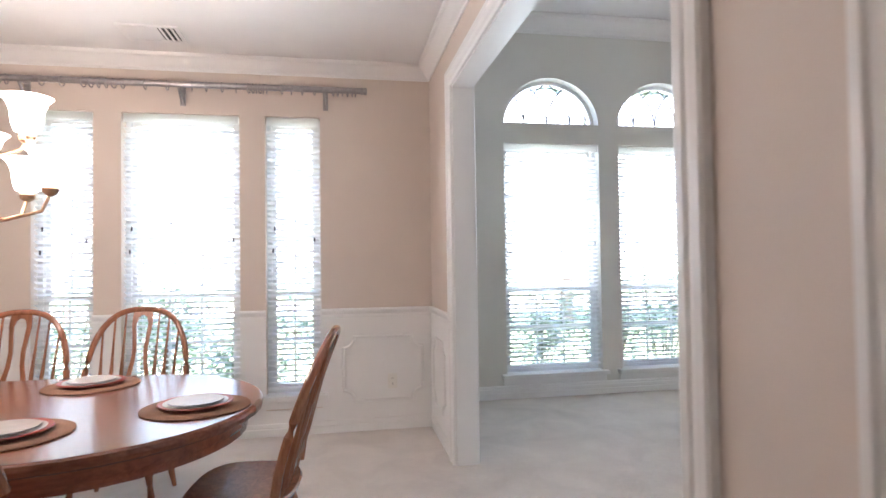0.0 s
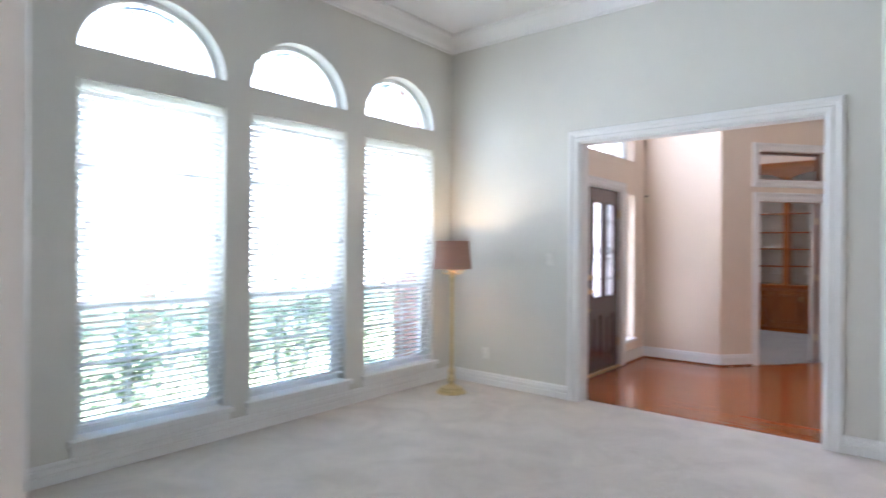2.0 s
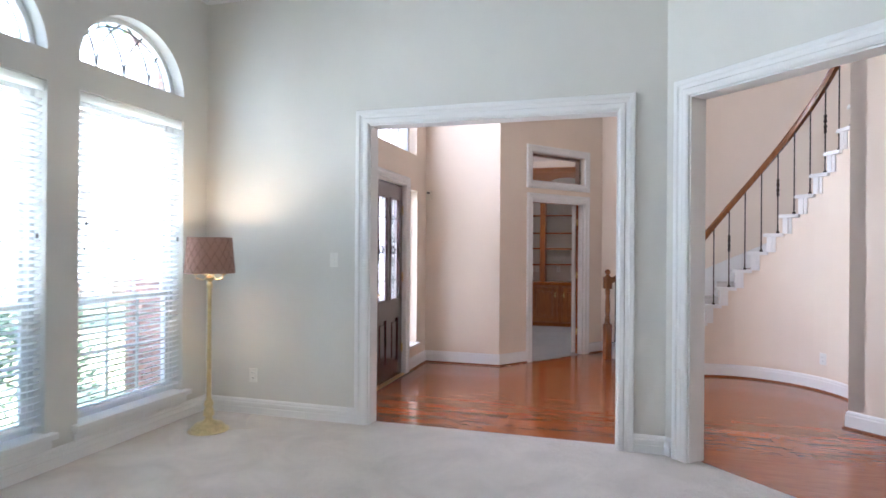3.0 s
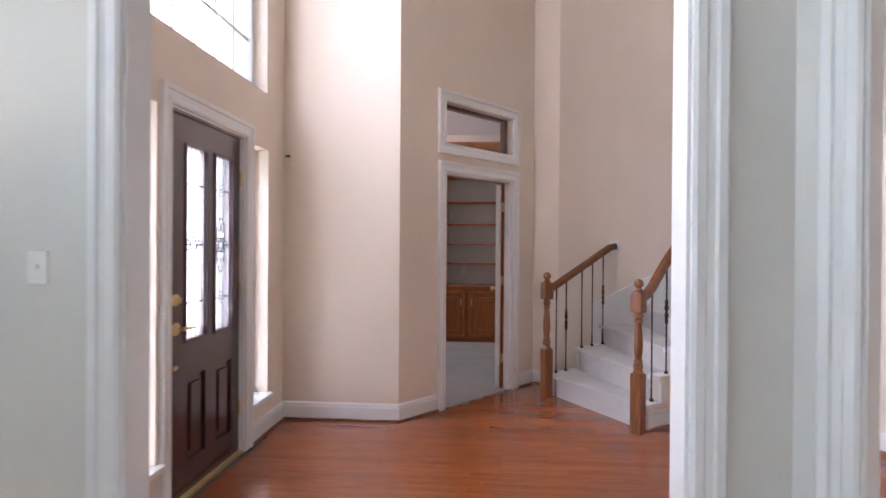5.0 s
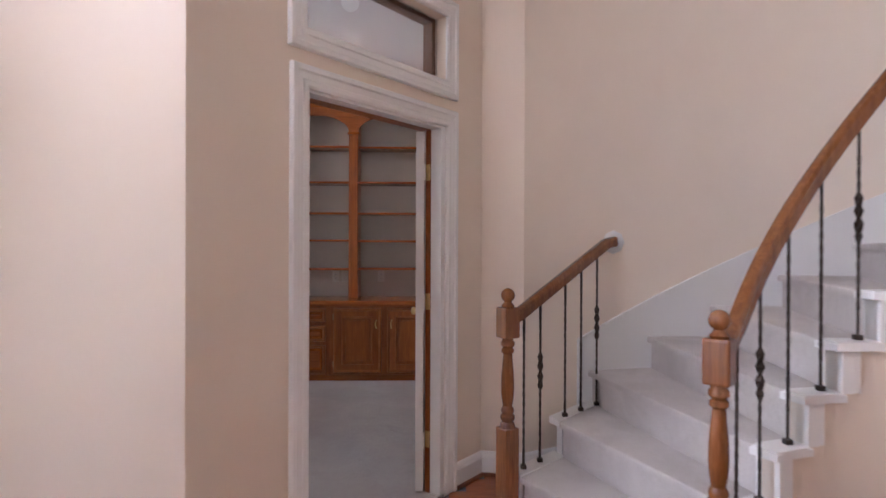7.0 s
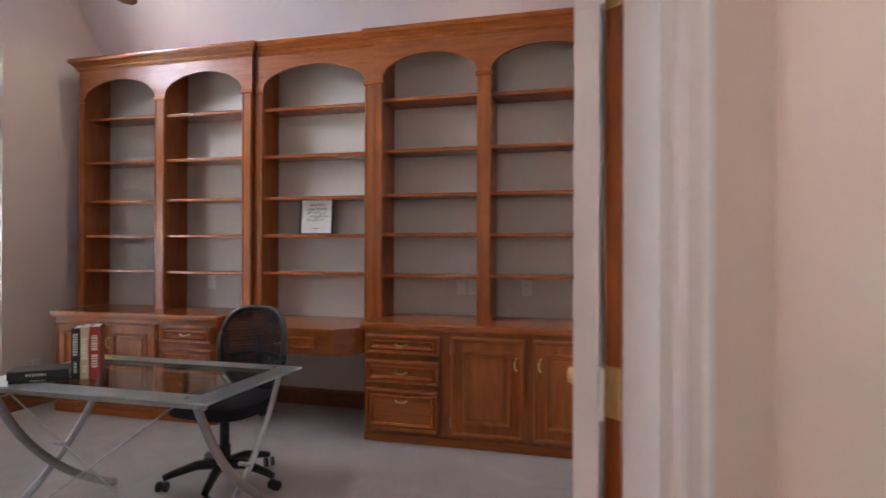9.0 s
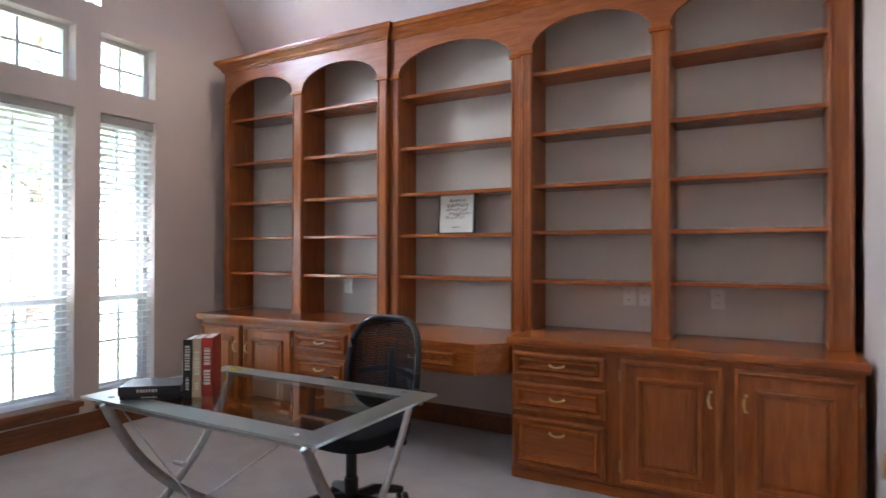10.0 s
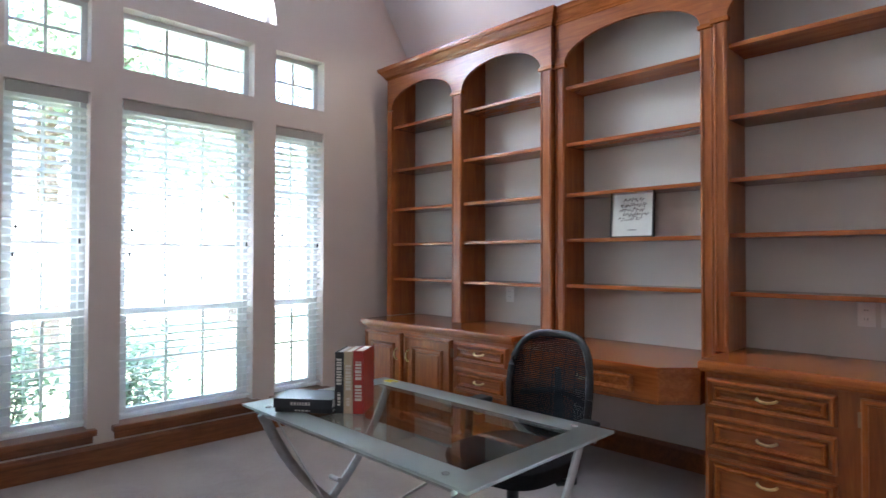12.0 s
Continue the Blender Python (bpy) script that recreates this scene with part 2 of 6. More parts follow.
def tube(bm, pts, radius, seg=8, flat=None):
    """A bar swept along points; flat=(w, h) makes it a rounded flat bar."""
    pts = [Vector(p) for p in pts]
    rings = []
    for i, p in enumerate(pts):
        d = (pts[min(i + 1, len(pts) - 1)] - pts[max(i - 1, 0)]).normalized()
        up = Vector((0, 0, 1)) if abs(d.z) < 0.95 else Vector((0, 1, 0))
        side = d.cross(up).normalized()
        top = side.cross(d)
        r = radius[i] if isinstance(radius, (list, tuple)) else radius
        ring = []
        for k in range(seg):
            a = 2 * math.pi * (k + 0.5) / seg
            u, v = math.cos(a), math.sin(a)
            if flat:
                q = max(abs(u), abs(v))
                u, v = u / q * flat[0] / 2 * (0.92 if abs(abs(u) - abs(v)) < 0.1 else 1), v / q * flat[1] / 2
                ring.append(bm.verts.new(p + side * u + top * v))
            else:
                ring.append(bm.verts.new(p + side * u * r + top * v * r))
        rings.append(ring)
    for a, b in zip(rings, rings[1:]):
        for k in range(seg):
            bm.faces.new((a[k], a[(k + 1) % seg], b[(k + 1) % seg], b[k]))
    bm.faces.new(rings[0])
    bm.faces.new(rings[-1])
    return bm


def sweep(bm, path, profile, up, closed=False):
    """A moulding: the profile's (a, b) runs to the left of the path and along up, mitred at the corners."""
    pts, up = [Vector(p) for p in path], Vector(up)
    n, rings = len(pts), []
    for i, p in enumerate(pts):
        d0 = (p - pts[i - 1]).normalized() if i or closed else None
        d1 = (pts[(i + 1) % n] - p).normalized() if i < n - 1 or closed else None
        l0 = up.cross(d0 if d0 is not None else d1).normalized()
        l1 = up.cross(d1 if d1 is not None else d0).normalized()
        m = (l0 + l1).normalized()
        m = m / max(0.25, m.dot(l1))
        rings.append([bm.verts.new(p + m * a + up * b) for a, b in profile])
    k = len(profile)
    for i in range(n if closed else n - 1):
        a, b = rings[i], rings[(i + 1) % n]
        for j in range(k):
            bm.faces.new((a[j], a[(j + 1) % k], b[(j + 1) % k], b[j]))
    if not closed:
        bm.faces.new(rings[0])
        bm.faces.new(rings[-1])
    return bm


def plate_with_holes(outline, holes, depth):
    """A slab in the xz plane from y = 0 to y = depth, with holes through it."""
    bm = bmesh.new()
    edges = []
    for loop in (outline, *holes):
        vs = [bm.verts.new((x, 0, z)) for x, z in loop]
        edges += [bm.edges.new((vs[i], vs[(i + 1) % len(vs)])) for i in range(len(vs))]
    bmesh.ops.triangle_fill(bm, use_beauty=True, use_dissolve=False, edges=edges)
    out = bmesh.ops.extrude_face_region(bm, geom=bm.faces[:])
    bmesh.ops.translate(bm, vec=(0, depth, 0), verts=[v for v in out["geom"] if isinstance(v, bmesh.types.BMVert)])
    bmesh.ops.recalc_face_normals(bm, faces=bm.faces[:])
    return bm


def rect(x0, x1, z0, z1):
    return [(x0, z0), (x1, z0), (x1, z1), (x0, z1)]


def arch(cx, r, z0, seg=24, rise=None):
    """A half-round (or flatter) opening on the level z0."""
    k = rise or r
    return [(cx + r * math.cos(math.pi * i / seg), z0 + k * math.sin(math.pi * i / seg)) for i in range(seg + 1)]


def wall(name, p0, p1, z0, z1, depth, holes=(), front=None, back=None, label=""):
    """A wall whose front face runs from p0 to p1; depth lies to the left of that way."""
    d = Vector((p1[0] - p0[0], p1[1] - p0[1], 0))
    length = d.length
    bm = plate_with_holes(rect(0, length, z0, z1), holes, depth)
    for f in bm.faces:
        f.material_index = 1 if f.normal.y > 0.5 else 0
    ang = math.degrees(math.atan2(d.y, d.x))
    ob = new(name, mesh_of(name, bm, [front, back or front]))
    ob.matrix_basis = pose(p0[0], p0[1], 0, 0, 0, ang)
    return tagged(ob, label or "painted plaster wall", "wall", kind="structure")


WIDE_CASING = [(0, 0), (0, 0.014), (0.014, 0.022), (0.04, 0.022), (0.048, 0.015), (0.07, 0.019), (0.079, 0.028), (0.105, 0.028), (0.112, 0.021), (0.112, 0)]
CASING = [(0, 0), (0, 0.013), (0.012, 0.02), (0.03, 0.02), (0.036, 0.014), (0.062, 0.018), (0.07, 0.026), (0.09, 0.026), (0.095, 0.02), (0.095, 0)]
BASE_PROFILE = [(0, 0), (0.016, 0), (0.016, 0.105), (0.012, 0.117), (0.012, 0.127), (0.006, 0.14), (0, 0.144)]
BASE_TALL = [(0, 0), (0.018, 0), (0.018, 0.06), (0.014, 0.066), (0.017, 0.072), (0.017, 0.098), (0.011, 0.106), (0.013, 0.114), (0.006, 0.128), (0, 0.132)]
CROWN = [(0, 0), (0.012, 0), (0.018, -0.02 + 0.04), (0.03, 0.03), (0.05, 0.045), (0.085, 0.085), (0.1, 0.1), (0.118, 0.108), (0.125, 0.125), (0.125, 0.14), (0, 0.14)]


def baseboard(path, profile=BASE_PROFILE, mat=None, name="baseboard", label="white painted baseboard along the wall"):
    """Runs with the room on the left of the path."""
    ob = part(name, sweep(bmesh.new(), [(x, y, 0.0) for x, y in path], profile, (0, 0, 1)), mat or M_TRIM)
    return tagged(ob, label, "baseboard", kind="structure")


def crown(path, z, scale=1.0, name="trim", label="white crown moulding under the ceiling"):
    prof = [(a * scale, b * scale) for a, b in CROWN]
    ob = part(name, sweep(bmesh.new(), [(x, y, z) for x, y in path], prof, (0, 0, 1)), M_TRIM)
    return tagged(ob, label, "crown moulding", kind="structure")


def casing(p0, p1, s0, s1, top, flip=False, name="trim", label="white moulded casing round the opening", profile=CASING):
    """Moulded casing round an opening in the wall from p0 to p1, on its front face (or, flipped, its back)."""
    d = Vector((p1[0] - p0[0], p1[1] - p0[1], 0)).normalized()
    o = Vector((p0[0], p0[1], 0))
    nrm = Vector((d.y, -d.x, 0))
    z = Vector((0, 0, 1))
    path = [o + d * s1, o + d * s1 + z * top, o + d * s0 + z * top, o + d * s0]
    if flip:
        nrm = -nrm
    # the profile must run away from the opening
    bm = sweep(bmesh.new(), path if not flip else path[::-1], [(-a, b) for a, b in profile], nrm)
    return tagged(part(name, bm, M_TRIM), label, "door casing", kind="structure")

# ---- the setting ----
# dining room: x -3.2..0.955, y -1.6..4.96, ceiling 2.84
# living room: x 1.09..5.46, y 0.1..5.72, ceiling 3.65
# foyer: x 5.61..8.05 and the curved stair round STAIR, ceiling 5.6
# study: x 8.35..12.68, y 2.62..7.36
D_Y, L_Y, F_Y, S_Y = 4.97, 5.70, 4.55, 7.36
DIV_X, B_X, FE_X, SE_X = 0.955, 5.42, 8.065, 12.68
DIN_Z, LIV_Z, FOY_Z = 2.89, 3.69, 5.6
OPEN_A = (4.045, 1.525, 2.465)
OPEN_1 = (4.165, 2.26, 2.405)
STAIR = (7.33, 1.05)
LOW = -0.12

DIN_WIN = [(-1.95, -1.54), (-1.352, -0.517), (-0.33, 0.086)]
DIN_TOP, LIV_LOW, LIV_TOP, LIV_ARCH = 2.46, 0.235, 2.455, 2.65
LIV_WIN = [(1.79, 2.765), (2.975, 3.93), (4.16, 5.13)]
STU_WIN = [(9.58, 10.02), (10.20, 11.11), (11.29, 11.73)]
DOOR_DIR = radians(-38.9)
DOOR_P0 = (8.065, 3.605)
DOOR_S0, DOOR_S1, DOOR_TOP = 0.535, 1.495, 2.04
TR_LOW, TR_TOP = 2.295, 2.65


def along(p0, ang, s):
    return (p0[0] + s * math.cos(ang), p0[1] + s * math.sin(ang))


def slab(name, outline, z0, z1, mat, label, category):
    bm = bmesh.new()
    f = bm.faces.new([bm.verts.new((x, y, z0)) for x, y in outline])
    out = bmesh.ops.extrude_face_region(bm, geom=[f])
    bmesh.ops.translate(bm, vec=(0, 0, z1 - z0), verts=[v for v in out["geom"] if isinstance(v, bmesh.types.BMVert)])
    return tagged(part(name, bm, mat), label, category, kind="structure")


# floors
slab("floor_dining_living", [(-3.4, -1.8), (DIV_X + 0.07, -1.8), (DIV_X + 0.07, 0.0), (3.62, 0.0), (5.53, 1.91), (5.53, 5.9), (DIV_X + 0.07, 5.9), (DIV_X + 0.07, 5.1), (-3.4, 5.1)], -0.1, 0.006, M_CARPET, "light greige cut-pile carpet", "carpet")
slab("floor_study", [along(DOOR_P0, DOOR_DIR, 0.2), along(DOOR_P0, DOOR_DIR, 1.86), (9.55, 2.5), (12.9, 2.5), (12.9, 7.5), (8.3, 7.5)], -0.1, 0.003, M_CARPET_STU, "pale rose-grey study carpet", "carpet")
slab("floor_foyer_base", [(3.7, 0.0), (3.7, -2.4), (10.2, -2.4), (10.2, 2.4), (9.6, 2.48), along(DOOR_P0, DOOR_DIR, 0.2), (8.15, 4.7), (5.535, 4.7), (5.535, 1.915)], -0.12, -0.014, M_SLOT, "dark subfloor under the boards", "subfloor")

# dining room
wall("wall_dining_front", (-3.4, D_Y), (DIV_X, D_Y), LOW, 3.9, 0.2, [rect(a + 3.4, b + 3.4, 0.31, DIN_TOP) for a, b in DIN_WIN], M_WALL_DIN, label="sand-beige wall with three tall windows")
wall("wall_dining_west", (-3.2, -1.8), (-3.2, 5.1), LOW, 3.9, 0.15, (), M_WALL_DIN)
wall("wall_dining_south", (DIV_X + 0.1, -1.6), (-3.4, -1.6), LOW, 3.9, 0.15, (), M_WALL_DIN)
wall("wall_dividing", (DIV_X, 5.94), (DIV_X, -1.8), LOW, 3.9, 0.135, [rect(5.94 - OPEN_A[0], 5.94 - OPEN_A[1], -0.06, OPEN_A[2])], M_WALL_DIN, M_WALL_LIV, "wall with a wide cased opening between two rooms")
slab("ceiling_dining", [(-3.4, -1.8), (DIV_X + 0.01, -1.8), (DIV_X + 0.01, D_Y + 0.05), (-3.4, D_Y + 0.05)], DIN_Z, DIN_Z + 0.1, M_CEIL, "white textured dining room ceiling", "ceiling")

# living room
liv_holes = [rect(a - 1.0, b - 1.0, LIV_LOW, LIV_TOP) for a, b in LIV_WIN] + [arch((a + b) / 2 - 1.0, (b - a) / 2, LIV_ARCH, 28, 0.45) for a, b in LIV_WIN]
wall("wall_living_front", (1.0, L_Y), (5.6, L_Y), LOW, 3.9, 0.2, liv_holes, M_WALL_LIV, label="grey-beige wall with three arched windows")
wall("wall_living_east", (B_X, 5.94), (B_X, 1.94), LOW, FOY_Z, 0.15, [rect(5.94 - OPEN_1[0], 5.94 - OPEN_1[1], -0.06, OPEN_1[2])], M_WALL_LIV, M_WALL_FOY, "grey-beige wall with a cased opening to the foyer")
wall("wall_living_angled", (B_X, 1.94), (B_X - 1.84, 0.1), LOW, FOY_Z, 0.15, [rect(0.18, 2.1, -0.06, 2.445)], M_WALL_LIV, M_WALL_FOY, "angled wall with a cased opening to the stairs")
wall("wall_living_south", (3.66, 0.1), (1.05, 0.1), LOW, 3.9, 0.15, (), M_WALL_LIV)
slab("ceiling_living", [(DIV_X + 0.1, 0.0), (3.7, 0.0), (5.5, 1.8), (5.5, 5.8), (DIV_X + 0.1, 5.8)], LIV_Z, LIV_Z + 0.1, M_CEIL, "white textured living room ceiling", "ceiling")

# foyer
FOY_UP = (6.06, 7.70, 2.53, 4.3)
FD = (6.395, 7.325, 2.135)
SIDE = [(5.97, 6.27), (7.435, 7.735)]
SIDE_LOW, SIDE_TOP = 0.29, 2.11
foy_holes = [rect(FD[0] - 5.5, FD[1] - 5.5, -0.06, FD[2])] + [rect(a - 5.5, b - 5.5, SIDE_LOW, SIDE_TOP) for a, b in SIDE] + [rect(FOY_UP[0] - 5.5, FOY_UP[1] - 5.5, FOY_UP[2], FOY_UP[3])]
wall("wall_foyer_front", (5.5, F_Y), (8.2, F_Y), LOW, FOY_Z, 0.2, foy_holes, M_WALL_FOY, label="beige wall with front door, sidelights and high window")
wall("wall_foyer_east", (FE_X, 4.75), (FE_X, DOOR_P0[1]), LOW, FOY_Z, 0.15, (), M_WALL_FOY)
wall("wall_study_door", DOOR_P0, along(DOOR_P0, DOOR_DIR, 1.86), LOW, FOY_Z, 0.14, [rect(DOOR_S0, DOOR_S1, -0.06, DOOR_TOP), rect(DOOR_S0 - 0.01, DOOR_S1, TR_LOW, TR_TOP)], M_WALL_FOY, M_WALL_STU, "angled beige wall with a study door and transom")
END = along(DOOR_P0, DOOR_DIR, 1.86)
TURN_P = (STAIR[0] + 2.42 * math.cos(radians(28)), STAIR[1] + 2.42 * math.sin(radians(28)))
wall("wall_stair_return", END, TURN_P, LOW, FOY_Z, 0.12, (), M_WALL_FOY)


def ring_points(r, a0, a1, n):
    return [(STAIR[0] + r * math.cos(radians(a0 + (a1 - a0) * i / n)), STAIR[1] + r * math.sin(radians(a0 + (a1 - a0) * i / n))) for i in range(n + 1)]


def curved_wall(name, r0, r1, a0, a1, tops, mat, label, z0=LOW):
    """A wall on a circle round the stair's centre; tops: the height at each of its steps."""
    bm = bmesh.new()
    n = len(tops)
    for i in range(n):
        b0, b1 = a0 + (a1 - a0) * i / n, a0 + (a1 - a0) * (i + 1) / n
        sub = 3
        for j in range(sub):
            c0, c1 = b0 + (b1 - b0) * j / sub, b0 + (b1 - b0) * (j + 1) / sub
            q = [(STAIR[0] + r * math.cos(radians(c)), STAIR[1] + r * math.sin(radians(c))) for r, c in ((r0, c0), (r0, c1), (r1, c1), (r1, c0))]
            lo = [bm.verts.new((x, y, z0)) for x, y in q]
            hi = [bm.verts.new((x, y, tops[i])) for x, y in q]
            bm.faces.new(lo)
            bm.faces.new(hi)
            for k in range(4):
                if (k == 1 and not (i == n - 1 and j == sub - 1)) and (j < sub - 1):
                    continue
                if k == 3 and j > 0:
                    continue
                bm.faces.new((lo[k], lo[(k + 1) % 4], hi[(k + 1) % 4], hi[k]))
    bmesh.ops.remove_doubles(bm, verts=bm.verts[:], dist=1e-5)
    return tagged(part(name, bm, mat, smooth=True), label, "wall", kind="structure")


WALL_R, RISE, STEPS = 2.42, 0.2005, 16
curved_wall("wall_stair_outer", WALL_R, WALL_R + 0.12, 28.0, -140.0, [FOY_Z] * 21, M_WALL_FOY, "tall curved beige wall behind the stair")
# wall at the far side of the hall, beyond the angled opening
wall("wall_hall_corner", (6.5, 0.48), (4.9, -1.12), LOW, FOY_Z, 0.15, (), M_WALL_FOY)
wall("wall_hall_return", (6.95, 0.03), (6.5, 0.48), LOW, FOY_Z, 0.12, (), M_WALL_FOY)
wall("wall_hall_south", (5.6, -1.0), (3.4, -1.0), LOW, FOY_Z, 0.15, (), M_WALL_FOY)
wall("wall_hall_west", (3.6, -1.1), (3.6, 0.2), LOW, FOY_Z, 0.15, (), M_WALL_FOY)
slab("ceiling_foyer", [(3.5, -2.6), (10.2, -2.6), (10.2, 2.4), (9.6, 2.6), (8.2, 3.8), (8.2, 4.8), (5.4, 4.8), (5.4, 2.0), (3.5, 0.2)], FOY_Z, FOY_Z + 0.1, M_CEIL, "white foyer ceiling two storeys up", "ceiling")

# study
stu_holes = [rect(a - 8.2, b - 8.2, 0.245, 2.355) for a, b in STU_WIN] + [rect(a - 8.2, b - 8.2, 2.54, 2.95) for a, b in STU_WIN] + [arch(10.66 - 8.2, 0.63, 3.14, 28)]
wall("wall_study_front", (8.2, S_Y), (12.8, S_Y), LOW, 4.6, 0.2, stu_holes, M_WALL_STU, label="beige study wall with windows, transoms and arch")
wall("wall_study_east", (SE_X, 7.56), (SE_X, 2.45), LOW, 4.6, 0.15, (), M_WALL_STU)
wall("wall_study_south", (12.8, 2.62), (9.52, 2.62), LOW, 4.6, 0.12, (), M_WALL_STU)
wall("wall_study_west", (8.35, 3.585), (8.35, 7.56), LOW, 4.6, 0.15, (), M_WALL_STU)
bm = bmesh.new()
sec = [(12.68, 3.17), (11.95, 4.3), (9.1, 4.3), (8.35, 3.17)]
for y in (2.4, 7.5):
    for x, z in sec:
        bm.verts.new((x, y, z))
    for x, z in reversed(sec):
        bm.verts.new((x, y, z + 0.12))
bm.verts.ensure_lookup_table()
for i in range(8):
    j = (i + 1) % 8
    bm.faces.new([bm.verts[k] for k in (i, j, 8 + j, 8 + i)])
bm.faces.new([bm.verts[k] for k in range(8)])
bm.faces.new([bm.verts[k] for k in range(8, 16)])
back_o = Vector((*DOOR_P0, 0)) + Vector((-math.sin(DOOR_DIR), math.cos(DOOR_DIR), 0)) * 0.12
bmesh.ops.recalc_face_normals(bm, faces=bm.faces[:])
cut = bmesh.ops.bisect_plane(bm, geom=bm.verts[:] + bm.edges[:] + bm.faces[:], plane_co=back_o, plane_no=(-math.sin(DOOR_DIR), math.cos(DOOR_DIR), 0), clear_inner=True)
bmesh.ops.holes_fill(bm, edges=[e for e in bm.edges if e.is_boundary])
tagged(part("ceiling_study", bm, M_CEIL_STU), "white vaulted study ceiling in a dimmed tone", "ceiling", kind="structure")

# casings, linings and mouldings
casing((DIV_X, 5.94), (DIV_X, -1.8), 5.94 - OPEN_A[0], 5.94 - OPEN_A[1], OPEN_A[2], profile=WIDE_CASING)
casing((DIV_X + 0.135, 5.94), (DIV_X + 0.135, -1.8), 5.94 - OPEN_A[0], 5.94 - OPEN_A[1], OPEN_A[2], True, profile=WIDE_CASING)
casing((B_X, 5.94), (B_X, 1.94), 5.94 - OPEN_1[0], 5.94 - OPEN_1[1], OPEN_1[2], profile=WIDE_CASING)
casing((B_X + 0.15, 5.94), (B_X + 0.15, 1.94), 5.94 - OPEN_1[0], 5.94 - OPEN_1[1], OPEN_1[2], True, profile=WIDE_CASING)
casing((B_X, 1.94), (B_X - 1.84, 0.1), 0.18, 2.1, 2.445, profile=WIDE_CASING)
off = 0.15 / math.sqrt(2)
casing((B_X + off, 1.94 - off), (B_X - 1.84 + off, 0.1 - off), 0.18, 2.1, 2.445, True, profile=WIDE_CASING)
casing((5.5, F_Y), (8.2, F_Y), FD[0] - 5.5, FD[1] - 5.5, FD[2], label="white moulded casing round the front door")
casing(DOOR_P0, END, DOOR_S0, DOOR_S1, DOOR_TOP, label="white moulded casing round the study door")


def lining(p0, ang, s0, s1, top, depth, mat, name="trim", thick=0.012, label="white painted lining of the opening", right=0.012):
    """Boards that line an opening through a wall."""
    bm = bmesh.new()
    box(bm, s0, s0 + thick, 0.001, depth - 0.001, 0.0, top)
    box(bm, s1 - right, s1, 0.001, depth - 0.001, 0.0, top)
    box(bm, s0 + thick, s1 - right, 0.001, depth - 0.001, top - thick, top)
    return tagged(part(name, bm, mat, at=pose(p0[0], p0[1], 0, 0, 0, ang)), label, "jamb", kind="structure")


lining((DIV_X, 5.94), -90, 5.94 - OPEN_A[0], 5.94 - OPEN_A[1], OPEN_A[2], 0.135, M_TRIM)
lining((B_X, 5.94), -90, 5.94 - OPEN_1[0], 5.94 - OPEN_1[1], OPEN_1[2], 0.15, M_TRIM)
lining((B_X, 1.94), -135, 0.18, 2.1, 2.445, 0.15, M_TRIM)
lining((5.5, F_Y), 0, FD[0] - 5.5, FD[1] - 5.5, FD[2], 0.2, M_TRIM)
lining(DOOR_P0, math.degrees(DOOR_DIR), DOOR_S0, DOOR_S1, DOOR_TOP, 0.073, M_TRIM, right=0.036)

# transom casing over the study door, a closed frame
d = Vector((math.cos(DOOR_DIR), math.sin(DOOR_DIR), 0))
o = Vector((*DOOR_P0, 0))
nrm = Vector((d.y, -d.x, 0))
path = [o + d * s + Vector((0, 0, z)) for s, z in ((DOOR_S1, TR_LOW), (DOOR_S1, TR_TOP), (DOOR_S0 - 0.01, TR_TOP), (DOOR_S0 - 0.01, TR_LOW))]
tagged(part("trim", sweep(bmesh.new(), path, [(-a, b) for a, b in CASING], nrm, True), M_TRIM), "white moulded frame round the transom", "window casing", kind="structure")
bm = cube(DOOR_S0 - 0.008, DOOR_S1 - 0.002, 0.06, 0.066, TR_LOW + 0.002, TR_TOP - 0.002)
pane = part("transom_pane", bm, M_GLASS, at=pose(*DOOR_P0, 0, 0, 0, math.degrees(DOOR_DIR)))
pane.visible_shadow = False
tagged(pane, "clear glass transom over the study door", "window", kind="structure")
bm = bmesh.new()
for s0, s1, z0, z1 in ((DOOR_S0 - 0.009, DOOR_S0 + 0.02, TR_LOW + 0.001, TR_TOP - 0.001), (DOOR_S1 - 0.03, DOOR_S1 - 0.001, TR_LOW + 0.001, TR_TOP - 0.001), (DOOR_S0 + 0.02, DOOR_S1 - 0.03, TR_LOW + 0.001, TR_LOW + 0.02), (DOOR_S0 + 0.02, DOOR_S1 - 0.03, TR_TOP - 0.025, TR_TOP - 0.001)):
    box(bm, s0, s1, 0.075, 0.139, z0, z1)
tagged(part("trim", bm, M_OAKX, at=pose(*DOOR_P0, 0, 0, 0, math.degrees(DOOR_DIR))), "stained oak stop round the transom", "window stop", kind="structure")

# crown mouldings (room on the left of the path)
crown([(-3.2, -1.6), (DIV_X, -1.6), (DIV_X, D_Y), (-3.2, D_Y), (-3.2, -1.6)], DIN_Z - 0.112, 0.8)
crown([(DIV_X + 0.135, 0.1), (3.62, 0.1), (B_X, 1.94), (B_X, L_Y), (DIV_X + 0.135, L_Y), (DIV_X + 0.135, 0.1)], LIV_Z - 0.16, 1.14)

